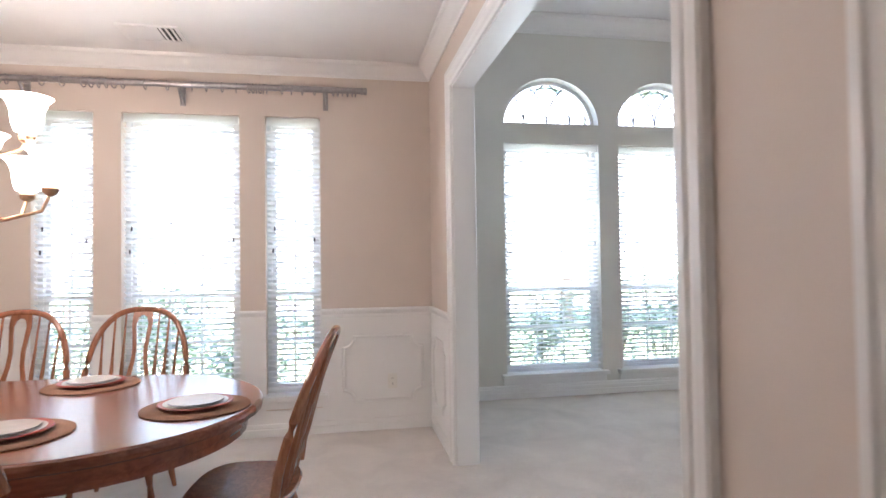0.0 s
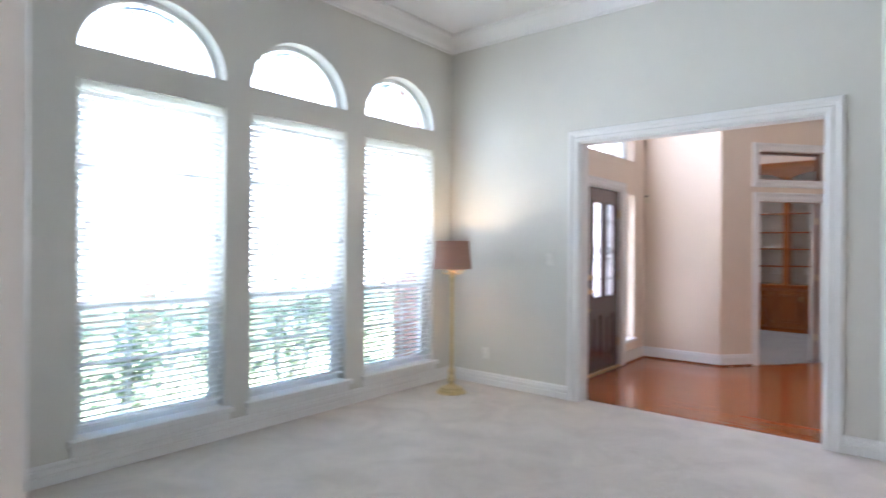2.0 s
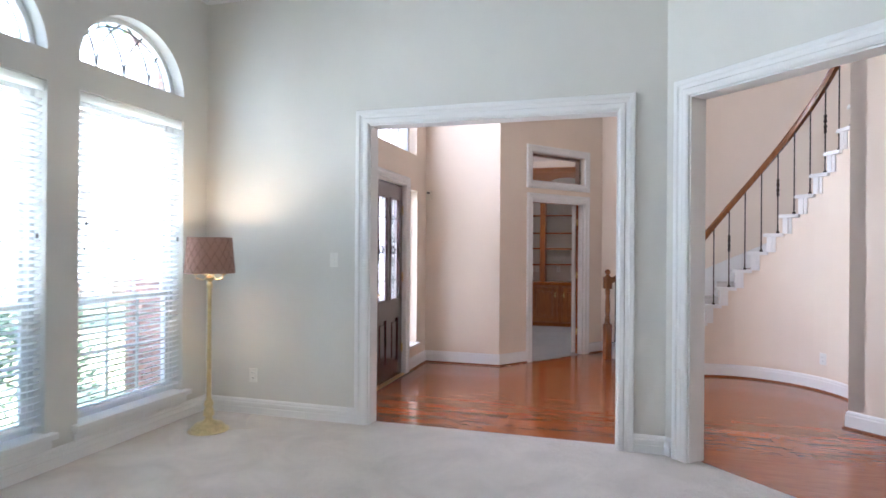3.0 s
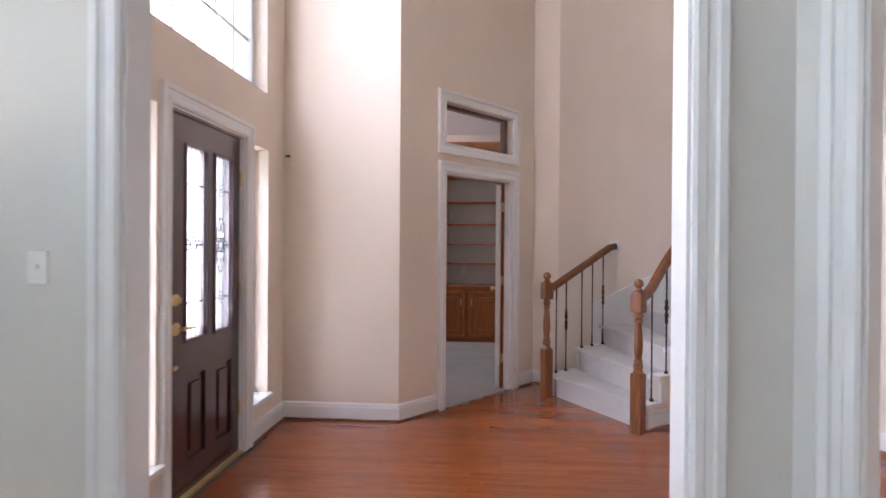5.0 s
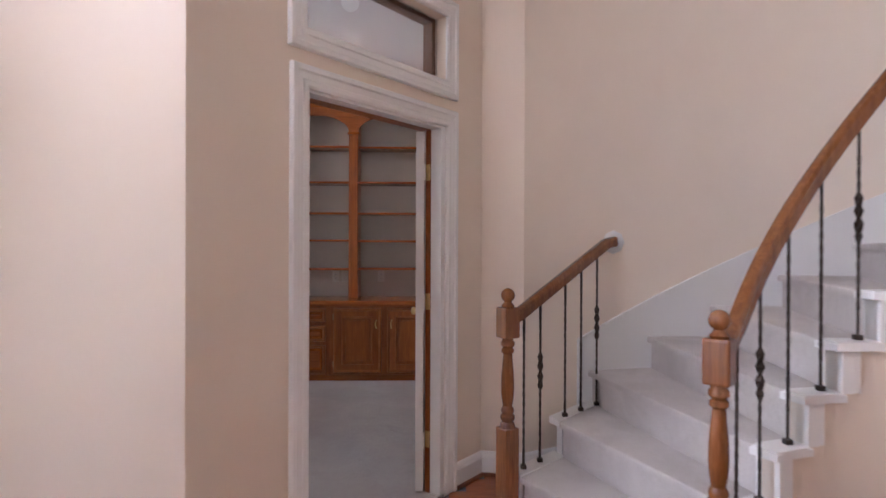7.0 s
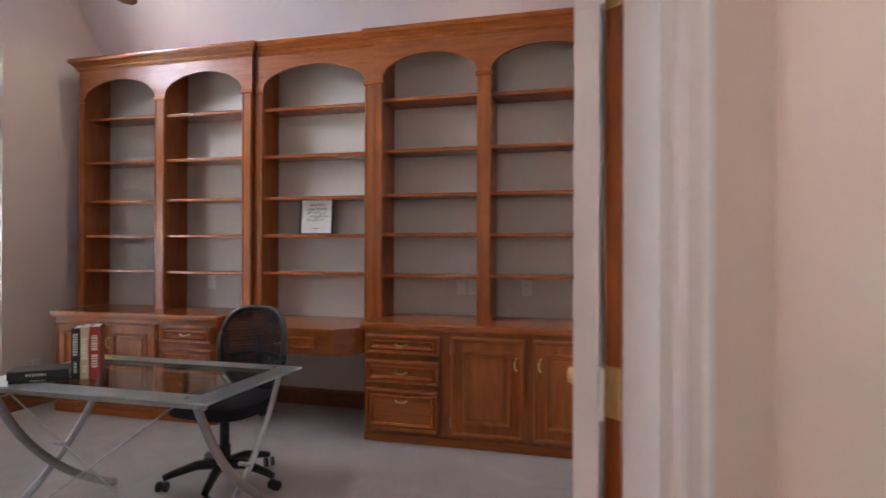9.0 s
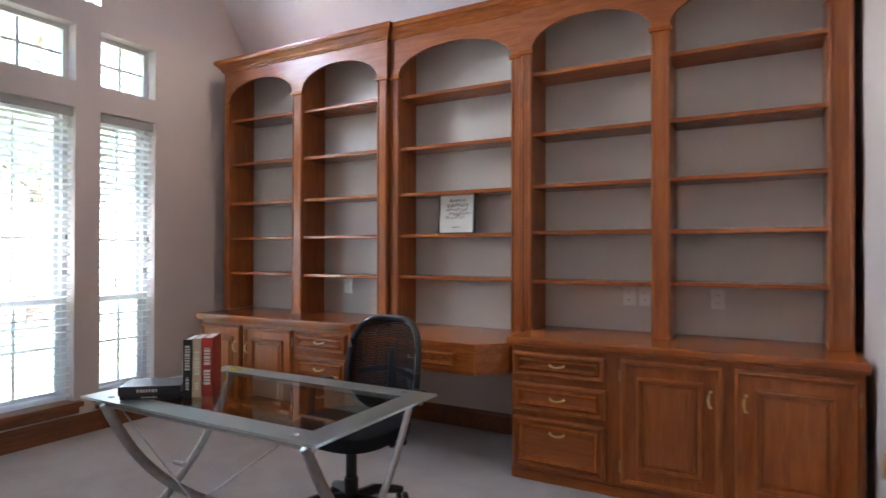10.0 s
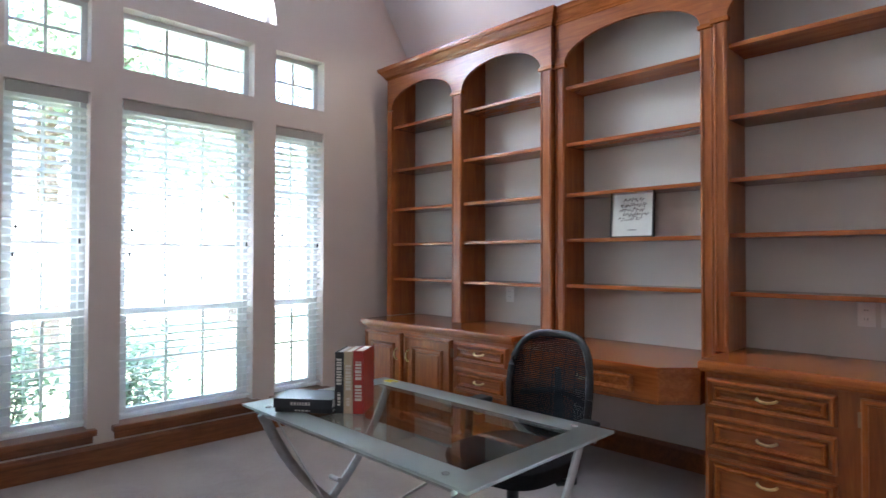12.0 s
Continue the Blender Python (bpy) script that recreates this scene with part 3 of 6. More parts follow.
# baseboards
c = 0.112
baseboard([(DIV_X, OPEN_A[0] + c), (DIV_X, D_Y), (-3.2, D_Y), (-3.2, -1.6), (DIV_X, -1.6), (DIV_X, OPEN_A[1] - c)], BASE_TALL)
baseboard([(DIV_X + 0.135, OPEN_A[1] - c), (DIV_X + 0.135, 0.1), (3.62, 0.1), (B_X - 1.56, 0.38)], BASE_TALL)
q = 0.052 / math.sqrt(2)
baseboard([(B_X - q, 1.94 - q), (B_X, 1.94), (B_X, OPEN_1[1] - c)], BASE_TALL)
baseboard([(B_X, OPEN_1[0] + c), (B_X, L_Y), (DIV_X + 0.135, L_Y), (DIV_X + 0.135, OPEN_A[0] + c)], BASE_TALL)
c = 0.095
SHOE = [(0, 0), (0.03, 0), (0.028, 0.012), (0.018, 0.018), (0, 0.02)]
for prof, mat, lab in ((BASE_PROFILE, M_TRIM, "white baseboard in the foyer"), (SHOE, M_OAKX, "stained shoe moulding along the baseboard")):
    grow = [(a + (0.0005 if mat is M_OAKX else 0), b) for a, b in prof]
    baseboard([along(DOOR_P0, DOOR_DIR, DOOR_S0 - c), DOOR_P0, (FE_X, F_Y), (FD[1] + c, F_Y)], grow, mat, label=lab)
    baseboard([(FD[0] - c, F_Y), (B_X + 0.15, F_Y), (B_X + 0.15, OPEN_1[0] + 0.112)], grow, mat, label=lab)
    baseboard([*ring_points(WALL_R, 22, 28, 2), END, along(DOOR_P0, DOOR_DIR, DOOR_S1 + c)], grow, mat, label=lab)
    baseboard([*ring_points(0.95, 44, -125, 46)][::1], [(-a, b) for a, b in grow][::-1], mat, label=lab)
    baseboard([(4.9, -1.12), (6.5, 0.48), (6.9, 0.08)], grow, mat, label=lab)
STU_BASE = [(0, 0), (0.02, 0), (0.02, 0.12), (0.012, 0.14), (0, 0.145)]
baseboard([(SE_X, 2.62), (SE_X, S_Y), (8.35, S_Y), (8.35, 3.6)], STU_BASE, M_OAKX, label="stained oak baseboard in the study")
baseboard([(10.2, 2.62), (SE_X, 2.62)], STU_BASE, M_OAKX, label="stained oak baseboard in the study")

# ---- windows and blinds ----
def bars(parent, x0, x1, z0, z1, y, cols, rows, w=0.018, t=0.014, mat=None):
    """Muntin bars of one sash, each a part."""
    for i in range(1, cols):
        x = x0 + (x1 - x0) * i / cols
        part("muntin", cube(x - w / 2, x + w / 2, y - t / 2, y + t / 2, z0, z1), mat or M_VINYL, parent)
    for j in range(1, rows):
        z = z0 + (z1 - z0) * j / rows
        part("muntin", cube(x0, x1, y - t / 2 + 0.002, y + t / 2 - 0.002, z - w / 2, z + w / 2), mat or M_VINYL, parent)


def ring_frame(x0, x1, z0, z1, y0, y1, w):
    bm = bmesh.new()
    box(bm, x0, x0 + w, y0, y1, z0, z1)
    box(bm, x1 - w, x1, y0, y1, z0, z1)
    box(bm, x0 + w, x1 - w, y0, y1, z0, z0 + w)
    box(bm, x0 + w, x1 - w, y0, y1, z1 - w, z1)
    return bm


def pane_part(parent, x0, x1, z0, z1, y, mat=None):
    ob = part("pane", cube(x0, x1, y - 0.002, y + 0.002, z0, z1), mat or M_GLASS, parent)
    ob.visible_shadow = False
    return ob


def sash_window(number, x0, x1, z0, z1, y, meet, cols, rows_low, rows_up, sill="white", label=""):
    win = thing(f"window_{number}", label, "window", kind="structure")
    a, b = y + 0.10, y + 0.19
    part("window_frame", ring_frame(x0, x1, z0, z1, a, b, 0.035), M_VINYL, win)
    for nm, s0, s1, yy, rows in (("lower_sash", z0 + 0.035, meet + 0.02, a + 0.025, rows_low), ("upper_sash", meet - 0.02, z1 - 0.035, a + 0.06, rows_up)):
        sash = part(nm, ring_frame(x0 + 0.035, x1 - 0.035, s0, s1, yy - 0.014, yy + 0.014, 0.035), M_VINYL, win)
        bars(sash, x0 + 0.07, x1 - 0.07, s0 + 0.035, s1 - 0.035, yy, cols, rows)
        pane_part(sash, x0 + 0.07, x1 - 0.07, s0 + 0.035, s1 - 0.035, yy + 0.009)
    if sill == "white":
        bm = cube(x0 - 0.05, x1 + 0.05, y - 0.06, y + 0.099, z0 - 0.035, z0 + 0.004, bevel=0.006)
        st = part("window_sill", bm, M_TRIM, win)
        part("apron", cube(x0 - 0.035, x1 + 0.035, y - 0.018, y - 0.001, z0 - 0.10, z0 - 0.036, bevel=0.004), M_TRIM, win)
    else:
        bm = cube(x0 - 0.045, x1 + 0.045, y - 0.055, y + 0.099, z0 - 0.035, z0 + 0.004, bevel=0.008)
        part("window_sill", bm, M_OAKX, win)
        part("apron", cube(x0 - 0.03, x1 + 0.03, y - 0.022, y - 0.001, z0 - 0.085, z0 - 0.036, bevel=0.006), M_OAKX, win)
    return win


def blind(x0, x1, z0, z1, y, label, tilt=8.0, pitch=0.042, valance_mat=None, group="", slat_mat=None):
    """A lowered wooden blind: head rail with valance, slats, bottom rail, ladder cords and tilt cords."""
    bl = thing("window_blind", label, "blind", at=pose((x0 + x1) / 2, y, z0), group=group)
    w = (x1 - x0) - 0.012
    h = z1 - z0
    part("valance", cube(-w / 2, w / 2, -0.035, -0.025, h - 0.07, h - 0.002, bevel=0.003), valance_mat or M_BLIND, bl)
    part("head_rail", cube(-w / 2 + 0.004, w / 2 - 0.004, -0.024, 0.026, h - 0.05, h - 0.004), M_BLIND, bl)
    part("bottom_rail", cube(-w / 2, w / 2, -0.024, 0.024, 0.012, 0.03, bevel=0.003), M_BLIND, bl)
    slat = mesh_of("slat", cube(-w / 2, w / 2, -0.023, 0.023, -0.0014, 0.0014), slat_mat or M_BLIND)
    n = int((h - 0.12) / pitch)
    for i in range(n):
        ob = new("slat", slat)
        ob.parent = bl
        ob.matrix_local = pose(0, 0, 0.05 + pitch * (i + 0.5), tilt + random.uniform(-1.2, 1.2), 0, 0)
    for x in ((-w / 2 + 0.11, w / 2 - 0.11) if w < 0.6 else (-w / 2 + 0.13, 0.0, w / 2 - 0.13)):
        for yy in (-0.025, 0.025):
            part("ladder_cord", tube(bmesh.new(), [(x, yy, 0.02), (x, yy, h - 0.05)], 0.0011, 4), M_BLIND, bl)
    for x, drop in ((-w / 2 + 0.045, 0.52), (-w / 2 + 0.058, 0.6), (w / 2 - 0.04, 0.56)):
        bm = tube(bmesh.new(), [(x, -0.032, h * drop), (x, -0.03, h - 0.05)], 0.001, 4)
        cord = part("pull_cord", bm, M_BLIND, bl)
        part("cord_tassel", lathe(bmesh.new(), [(0.002, 0), (0.006, -0.005), (0.007, -0.03), (0.003, -0.034)], (x, -0.032, h * drop), 8), M_SLOT, cord)
    return bl


num = 0
for a, b in DIN_WIN:
    num += 1
    sash_window(num, a, b, 0.31, DIN_TOP, D_Y, 1.08, 3 if b - a > 0.6 else 2, 2, 3, label="tall white sash window behind a blind")
    blind(a + 0.004, b - 0.004, 0.335, DIN_TOP - 0.003, D_Y + 0.045, "lowered white slatted blind in the dining window", -25, group="dining room blinds")
for a, b in LIV_WIN:
    num += 1
    sash_window(num, a, b, LIV_LOW, LIV_TOP, L_Y, 1.03, 3, 2, 3, label="tall white sash window behind a blind")
    blind(a + 0.004, b - 0.004, LIV_LOW + 0.045, LIV_TOP - 0.003, L_Y + 0.045, "lowered white slatted blind in the living room window", -27, group="living room blinds")
    num += 1
    win = thing(f"window_{num}", "half-round window with curved muntin tracery", "arched window", kind="structure")
    cx, r, k, z0, y = (a + b) / 2, (b - a) / 2, 0.45, LIV_ARCH, L_Y
    ang = [math.pi * i / 28 for i in range(29)]
    outer = [(cx + r * math.cos(t), y + 0.13, z0 + k * math.sin(t)) for t in ang]
    part("window_frame", sweep(bmesh.new(), outer, [(0, -0.03), (0.035, -0.03), (0.035, 0.03), (0, 0.03)], (0, -1, 0)), M_VINYL, win)
    part("window_sill", cube(cx - r, cx + r, y + 0.1, y + 0.16, z0, z0 + 0.03), M_VINYL, win)
    for side in (-1, 1):
        for u in (-0.5, 0.0, 0.5):
            pts = []
            for i in range(15):
                t = i / 14 * math.pi / 2
                q = side * (u + 1.25 * (1 - math.cos(t)))
                h = 1.2 * math.sin(t)
                if q * q + h * h < 0.97:
                    pts.append((cx + q * r, y + 0.13, z0 + 0.02 + k * h * 0.97))
            part("muntin", tube(bmesh.new(), pts, 0.009, 6), M_CAME, win, "thin grey curved muntin")
    inner_arc = [(cx + 0.86 * r * math.cos(t), y + 0.13, z0 + 0.86 * k * math.sin(t)) for t in ang]
    part("muntin", tube(bmesh.new(), inner_arc, 0.007, 6), M_CAME, win, "thin grey curved muntin")
    bm = bmesh.new()
    vs = [bm.verts.new((cx + (r - 0.01) * math.cos(t), y + 0.14, z0 + (k - 0.01) * math.sin(t) + 0.005)) for t in ang]
    f = bm.faces.new(vs)
    out = bmesh.ops.extrude_face_region(bm, geom=[f])
    bmesh.ops.translate(bm, vec=(0, 0.004, 0), verts=[v for v in out["geom"] if isinstance(v, bmesh.types.BMVert)])
    part("pane", bm, M_GLASS, win).visible_shadow = False

for a, b in STU_WIN:
    num += 1
    wide = b - a > 0.6
    sash_window(num, a, b, 0.245, 2.355, S_Y, 0.96, 3 if wide else 2, 2, 3, "oak", "tall white sash window with a stained oak sill")
    blind(a + 0.004, b - 0.004, 0.27, 2.352, S_Y + 0.045, "lowered open slatted blind in the study window", -16, group="study blinds", pitch=0.05, valance_mat=M_VALANCE)
    num += 1
    win = thing(f"window_{num}", "small fixed white transom window with muntins", "window", kind="structure")
    part("window_frame", ring_frame(a, b, 2.54, 2.95, S_Y + 0.1, S_Y + 0.18, 0.035), M_VINYL, win)
    bars(win, a + 0.035, b - 0.035, 2.575, 2.915, S_Y + 0.13, 3 if wide else 2, 2)
    pane_part(win, a + 0.035, b - 0.035, 2.575, 2.915, S_Y + 0.142)
num += 1
win = thing(f"window_{num}", "large half-round window high in the study wall", "arched window", kind="structure")
outer = [(10.66 + 0.63 * math.cos(math.pi * i / 28), S_Y + 0.13, 3.14 + 0.63 * math.sin(math.pi * i / 28)) for i in range(29)]
part("window_frame", sweep(bmesh.new(), outer, [(0, -0.03), (0.04, -0.03), (0.04, 0.03), (0, 0.03)], (0, -1, 0)), M_VINYL, win)
part("window_sill", cube(10.66 - 0.63, 10.66 + 0.63, S_Y + 0.1, S_Y + 0.16, 3.14, 3.175), M_VINYL, win)
for k in range(1, 4):
    t = math.pi * k / 4
    part("muntin", tube(bmesh.new(), [(10.66, S_Y + 0.13, 3.17), (10.66 + 0.6 * math.cos(t), S_Y + 0.13, 3.14 + 0.6 * math.sin(t))], 0.009, 6), M_VINYL, win)
bm = bmesh.new()
f = bm.faces.new([bm.verts.new((10.66 + 0.62 * math.cos(math.pi * i / 28), S_Y + 0.14, 3.145 + 0.62 * math.sin(math.pi * i / 28))) for i in range(29)])
out = bmesh.ops.extrude_face_region(bm, geom=[f])
bmesh.ops.translate(bm, vec=(0, 0.004, 0), verts=[v for v in out["geom"] if isinstance(v, bmesh.types.BMVert)])
part("pane", bm, M_GLASS, win).visible_shadow = False

# foyer: high window and the two sidelights
num += 1
win = thing(f"window_{num}", "large white gridded window above the front door", "window", kind="structure")
part("window_frame", ring_frame(*FOY_UP, F_Y + 0.1, F_Y + 0.18, 0.045), M_VINYL, win)
bars(win, FOY_UP[0] + 0.045, FOY_UP[1] - 0.045, FOY_UP[2] + 0.045, FOY_UP[3] - 0.045, F_Y + 0.13, 6, 5, 0.022)
pane_part(win, FOY_UP[0] + 0.045, FOY_UP[1] - 0.045, FOY_UP[2] + 0.045, FOY_UP[3] - 0.045, F_Y + 0.145)
for a, b in SIDE:
    num += 1
    win = thing(f"window_{num}", "narrow white sidelight beside the front door", "sidelight", kind="structure")
    part("window_frame", ring_frame(a, b, SIDE_LOW, SIDE_TOP, F_Y + 0.1, F_Y + 0.18, 0.03), M_VINYL, win)
    bars(win, a + 0.03, b - 0.03, SIDE_LOW + 0.03, SIDE_TOP - 0.03, F_Y + 0.13, 1, 4)
    pane_part(win, a + 0.03, b - 0.03, SIDE_LOW + 0.03, SIDE_TOP - 0.03, F_Y + 0.14)
    part("window_sill", cube(a - 0.03, b + 0.03, F_Y - 0.04, F_Y + 0.099, SIDE_LOW - 0.028, SIDE_LOW + 0.004, bevel=0.005), M_TRIM, win)

# ---- outside ----
M_GRASS = plain("lawn", (0.15, 0.18, 0.11), 0.9, 0.2, 0.35, 3.0, 0.5)
M_BARK = plain("bark", (0.16, 0.12, 0.09), 0.9, 0.2, 0.35, 14, 0.8)
M_MORTAR = plain("mortar", (0.5, 0.46, 0.4), 0.9, 0.2)
M_ROAD = plain("driveway_concrete", (0.48, 0.46, 0.43), 0.85, 0.3, 0.1, 4.0, 0.3)


def leaf_material(name, a, b_):
    m, n, l, b = material(name, 0.5, 0, 0.3)
    gi = n.new("ShaderNodeNewGeometry")
    l.new(ramp(n, l, gi.outputs["Random Per Island"], [(0.0, a), (1.0, b_)]), b.inputs["Base Color"])
    b.inputs["Subsurface Weight"].default_value = 0.0
    tr = n.new("ShaderNodeBsdfTranslucent")
    tr.inputs[0].default_value = rgb(mixed(b_, 1.4))
    mx = n.new("ShaderNodeMixShader")
    mx.inputs[0].default_value = 0.35
    l.new(b.outputs[0], mx.inputs[1])
    l.new(tr.outputs[0], mx.inputs[2])
    l.new(mx.outputs[0], n["Material Output"].inputs[0])
    return m


M_LEAF = leaf_material("shrub_leaf", (0.10, 0.15, 0.09), (0.19, 0.25, 0.16))
M_TREE = leaf_material("tree_leaf", (0.11, 0.16, 0.09), (0.2, 0.27, 0.16))

slab("ground", [(-400, -300), (400, -300), (400, 500), (-400, 500)], -0.6, -0.35, M_GRASS, "green lawn round the house", "lawn")
slab("road", [(-200, 19), (200, 19), (200, 25.5), (-200, 25.5)], -0.5, -0.33, M_ROAD, "pale concrete street across the lawn", "street")


def leaves(rng, centres, spread, count, size):
    """Small bent leaves strewn round some centres."""
    vs, fs = [], []
    for _ in range(count):
        c = rng.choice(centres)
        p = Vector(c) + Vector((rng.gauss(0, spread), rng.gauss(0, spread), rng.gauss(0, spread * 0.8)))
        u = Vector((rng.uniform(-1, 1), rng.uniform(-1, 1), rng.uniform(-0.6, 0.6))).normalized()
        w = u.cross(Vector((rng.uniform(-1, 1), rng.uniform(-1, 1), 1))).normalized()
        s = size * rng.uniform(0.6, 1.3)
        i = len(vs)
        vs += [p - u * s, p + w * s * 0.45, p + u * s, p - w * s * 0.45]
        fs.append((i, i + 1, i + 2, i + 3))
    me = bpy.data.meshes.new("leaves")
    me.from_pydata([tuple(v) for v in vs], [], fs)
    return me


def shrub(x, y, height, width, seed, label):
    rng = random.Random(seed)
    sh = thing("shrub", label, "shrub", at=pose(x, y, -0.35), group="shrubs before the windows")
    bm = bmesh.new()
    tips = []
    for k in range(9):
        a, r = rng.uniform(0, 6.28), width * rng.uniform(0.15, 0.5)
        top = Vector((r * math.cos(a), r * math.sin(a) * 0.6, height * rng.uniform(0.55, 1.0)))
        mid = top * 0.5 + Vector((rng.uniform(-0.08, 0.08), rng.uniform(-0.08, 0.08), 0.05))
        tube(bm, [(0, 0, 0), mid, top], [0.014, 0.01, 0.004], 5)
        tips += [top, mid * 1.1, top * 0.8 + Vector((rng.uniform(-0.15, 0.15), rng.uniform(-0.1, 0.1), 0)), (top + mid) / 2]
    part("stems", bm, M_BARK, sh)
    me = leaves(rng, tips, width * 0.14, 1500, 0.034)
    me.materials.append(M_LEAF)
    crown_ = new("foliage", me)
    crown_.parent = sh
    return sh


for i, (x, y) in enumerate([(-2.2, 6.0), (-1.4, 6.15), (-0.6, 6.0), (0.2, 6.1), (1.7, 6.75), (2.5, 6.85), (3.3, 6.7), (4.1, 6.8), (4.9, 6.75)]):
    shrub(x, y, 1.55 + 0.2 * math.sin(i * 2.1), 0.95, 40 + i, "loose green shrub under the windows")
for i, x in enumerate((8.9, 9.7, 10.5)):
    shrub(x, 8.5, 1.15 + 0.15 * math.sin(i * 1.7), 0.9, 70 + i, "loose green shrub under the study windows")


def tree(x, y, height, spread, seed, count=9000):
    rng = random.Random(seed)
    tr = thing("tree", "leafy green tree on the front lawn", "tree", at=pose(x, y, -0.37), group="trees on the lawn")
    bm = bmesh.new()
    tube(bm, [(0, 0, 0), (0.05, 0.04, height * 0.25), (0.0, 0.1, height * 0.5), (0.1, 0, height * 0.8)], [0.2, 0.16, 0.12, 0.04], 9)
    tips = []
    for k in range(13):
        z = height * rng.uniform(0.3, 0.75)
        a = rng.uniform(0, 6.28)
        e = Vector((math.cos(a) * spread * rng.uniform(0.5, 1), math.sin(a) * spread * rng.uniform(0.5, 1), z + height * rng.uniform(0.02, 0.25)))
        m_ = Vector((e.x * 0.45, e.y * 0.45, z + 0.35))
        tube(bm, [(0.03, 0.05, z), m_, e], [0.07, 0.045, 0.012], 6)
        tips += [e, (m_ + e) / 2, e + Vector((rng.uniform(-0.7, 0.7), rng.uniform(-0.7, 0.7), rng.uniform(-0.3, 0.6))), e * 0.85 + Vector((0, 0, 0.7))]
    part("trunk", bm, M_BARK, tr, smooth=True)
    me = leaves(rng, tips, 0.5, count, 0.09)
    me.materials.append(M_TREE)
    cr = new("crown", me)
    cr.parent = tr
    return tr


for i, (x, y, h, s) in enumerate([(-4.5, 15, 8, 3.0), (1.2, 16.5, 8.5, 3.2), (6.0, 14.5, 7.5, 2.8), (10.9, 13.5, 7.5, 3.0), (15.5, 17, 9, 3.4), (-1.5, 29, 10, 4.0), (5.5, 31, 10, 4.2), (13, 30, 11, 4.2), (21, 28, 10, 4.0), (-10, 28, 10, 4.0)]):
    tree(x, y, h, s, 100 + i, 7000)

# brick porch pier beside the front door
M_BRICK = plain("brick_face", (0.36, 0.2, 0.15), 0.85, 0.2, 0.25, 9, 0.5)


def brick_pier(x0, x1, y0, y1, z1, label):
    pier = thing("brick_pier", label, "pier")
    part("core", cube(x0 + 0.01, x1 - 0.01, y0 + 0.01, y1 - 0.01, -0.36, z1), M_MORTAR, pier)
    bm = bmesh.new()
    rows = int((z1 + 0.36) / 0.075)
    for r in range(rows):
        z = -0.36 + r * 0.075
        for face in range(4):
            span = (x1 - x0) if face < 2 else (y1 - y0)
            n = max(1, round(span / 0.21))
            for k in range(n + (1 if r % 2 else 0)):
                a = max(0.0, (k - (0.5 if r % 2 else 0)) * span / n) + 0.005
                b = min(span, (k + (0.5 if r % 2 else 1)) * span / n) - 0.005
                if b - a < 0.03:
                    continue
                if face < 2:
                    yy = y0 if face == 0 else y1 - 0.012
                    box(bm, x0 + a, x0 + b, yy, yy + 0.012, z + 0.005, z + 0.07)
                else:
                    xx = x0 if face == 2 else x1 - 0.012
                    box(bm, xx, xx + 0.012, y0 + a, y0 + b, z + 0.005, z + 0.07)
    part("brick", bm, M_BRICK, pier)["kind"] = "stuff"
    return pier


brick_pier(5.28, 5.7, 6.05, 6.45, 3.4, "brick pier beside the living room window")

# ---- the curved stair ----
IN_TH, IN_STEP, OUT_TH, OUT_STEP, R_IN = 42.5, 9.4, 36.0, 9.9, 0.95
curved_wall("wall_under_stair", R_IN, R_IN + 0.07, IN_TH, IN_TH - IN_STEP * STEPS, [RISE * (k + 1) - 0.032 for k in range(STEPS)], M_WALL_FOY, "curved beige wall under the open side of the stair")


def on_ring(r, deg):
    return Vector((STAIR[0] + r * math.cos(radians(deg)), STAIR[1] + r * math.sin(radians(deg)), 0))


def inner(k, r=R_IN):
    return on_ring(r, IN_TH - IN_STEP * (k - 1))


def outer(k):
    r = {1: 2.11, 2: 2.2}.get(k, WALL_R - 0.004)
    return on_ring(r, OUT_TH - OUT_STEP * (k - 1))


def prism(bm, pts, z0, z1):
    lo = [bm.verts.new((p[0], p[1], z0)) for p in pts]
    hi = [bm.verts.new((p[0], p[1], z1)) for p in pts]
    bm.faces.new(lo)
    bm.faces.new(hi)
    for i in range(len(pts)):
        j = (i + 1) % len(pts)
        bm.faces.new((lo[i], lo[j], hi[j], hi[i]))
    return bm


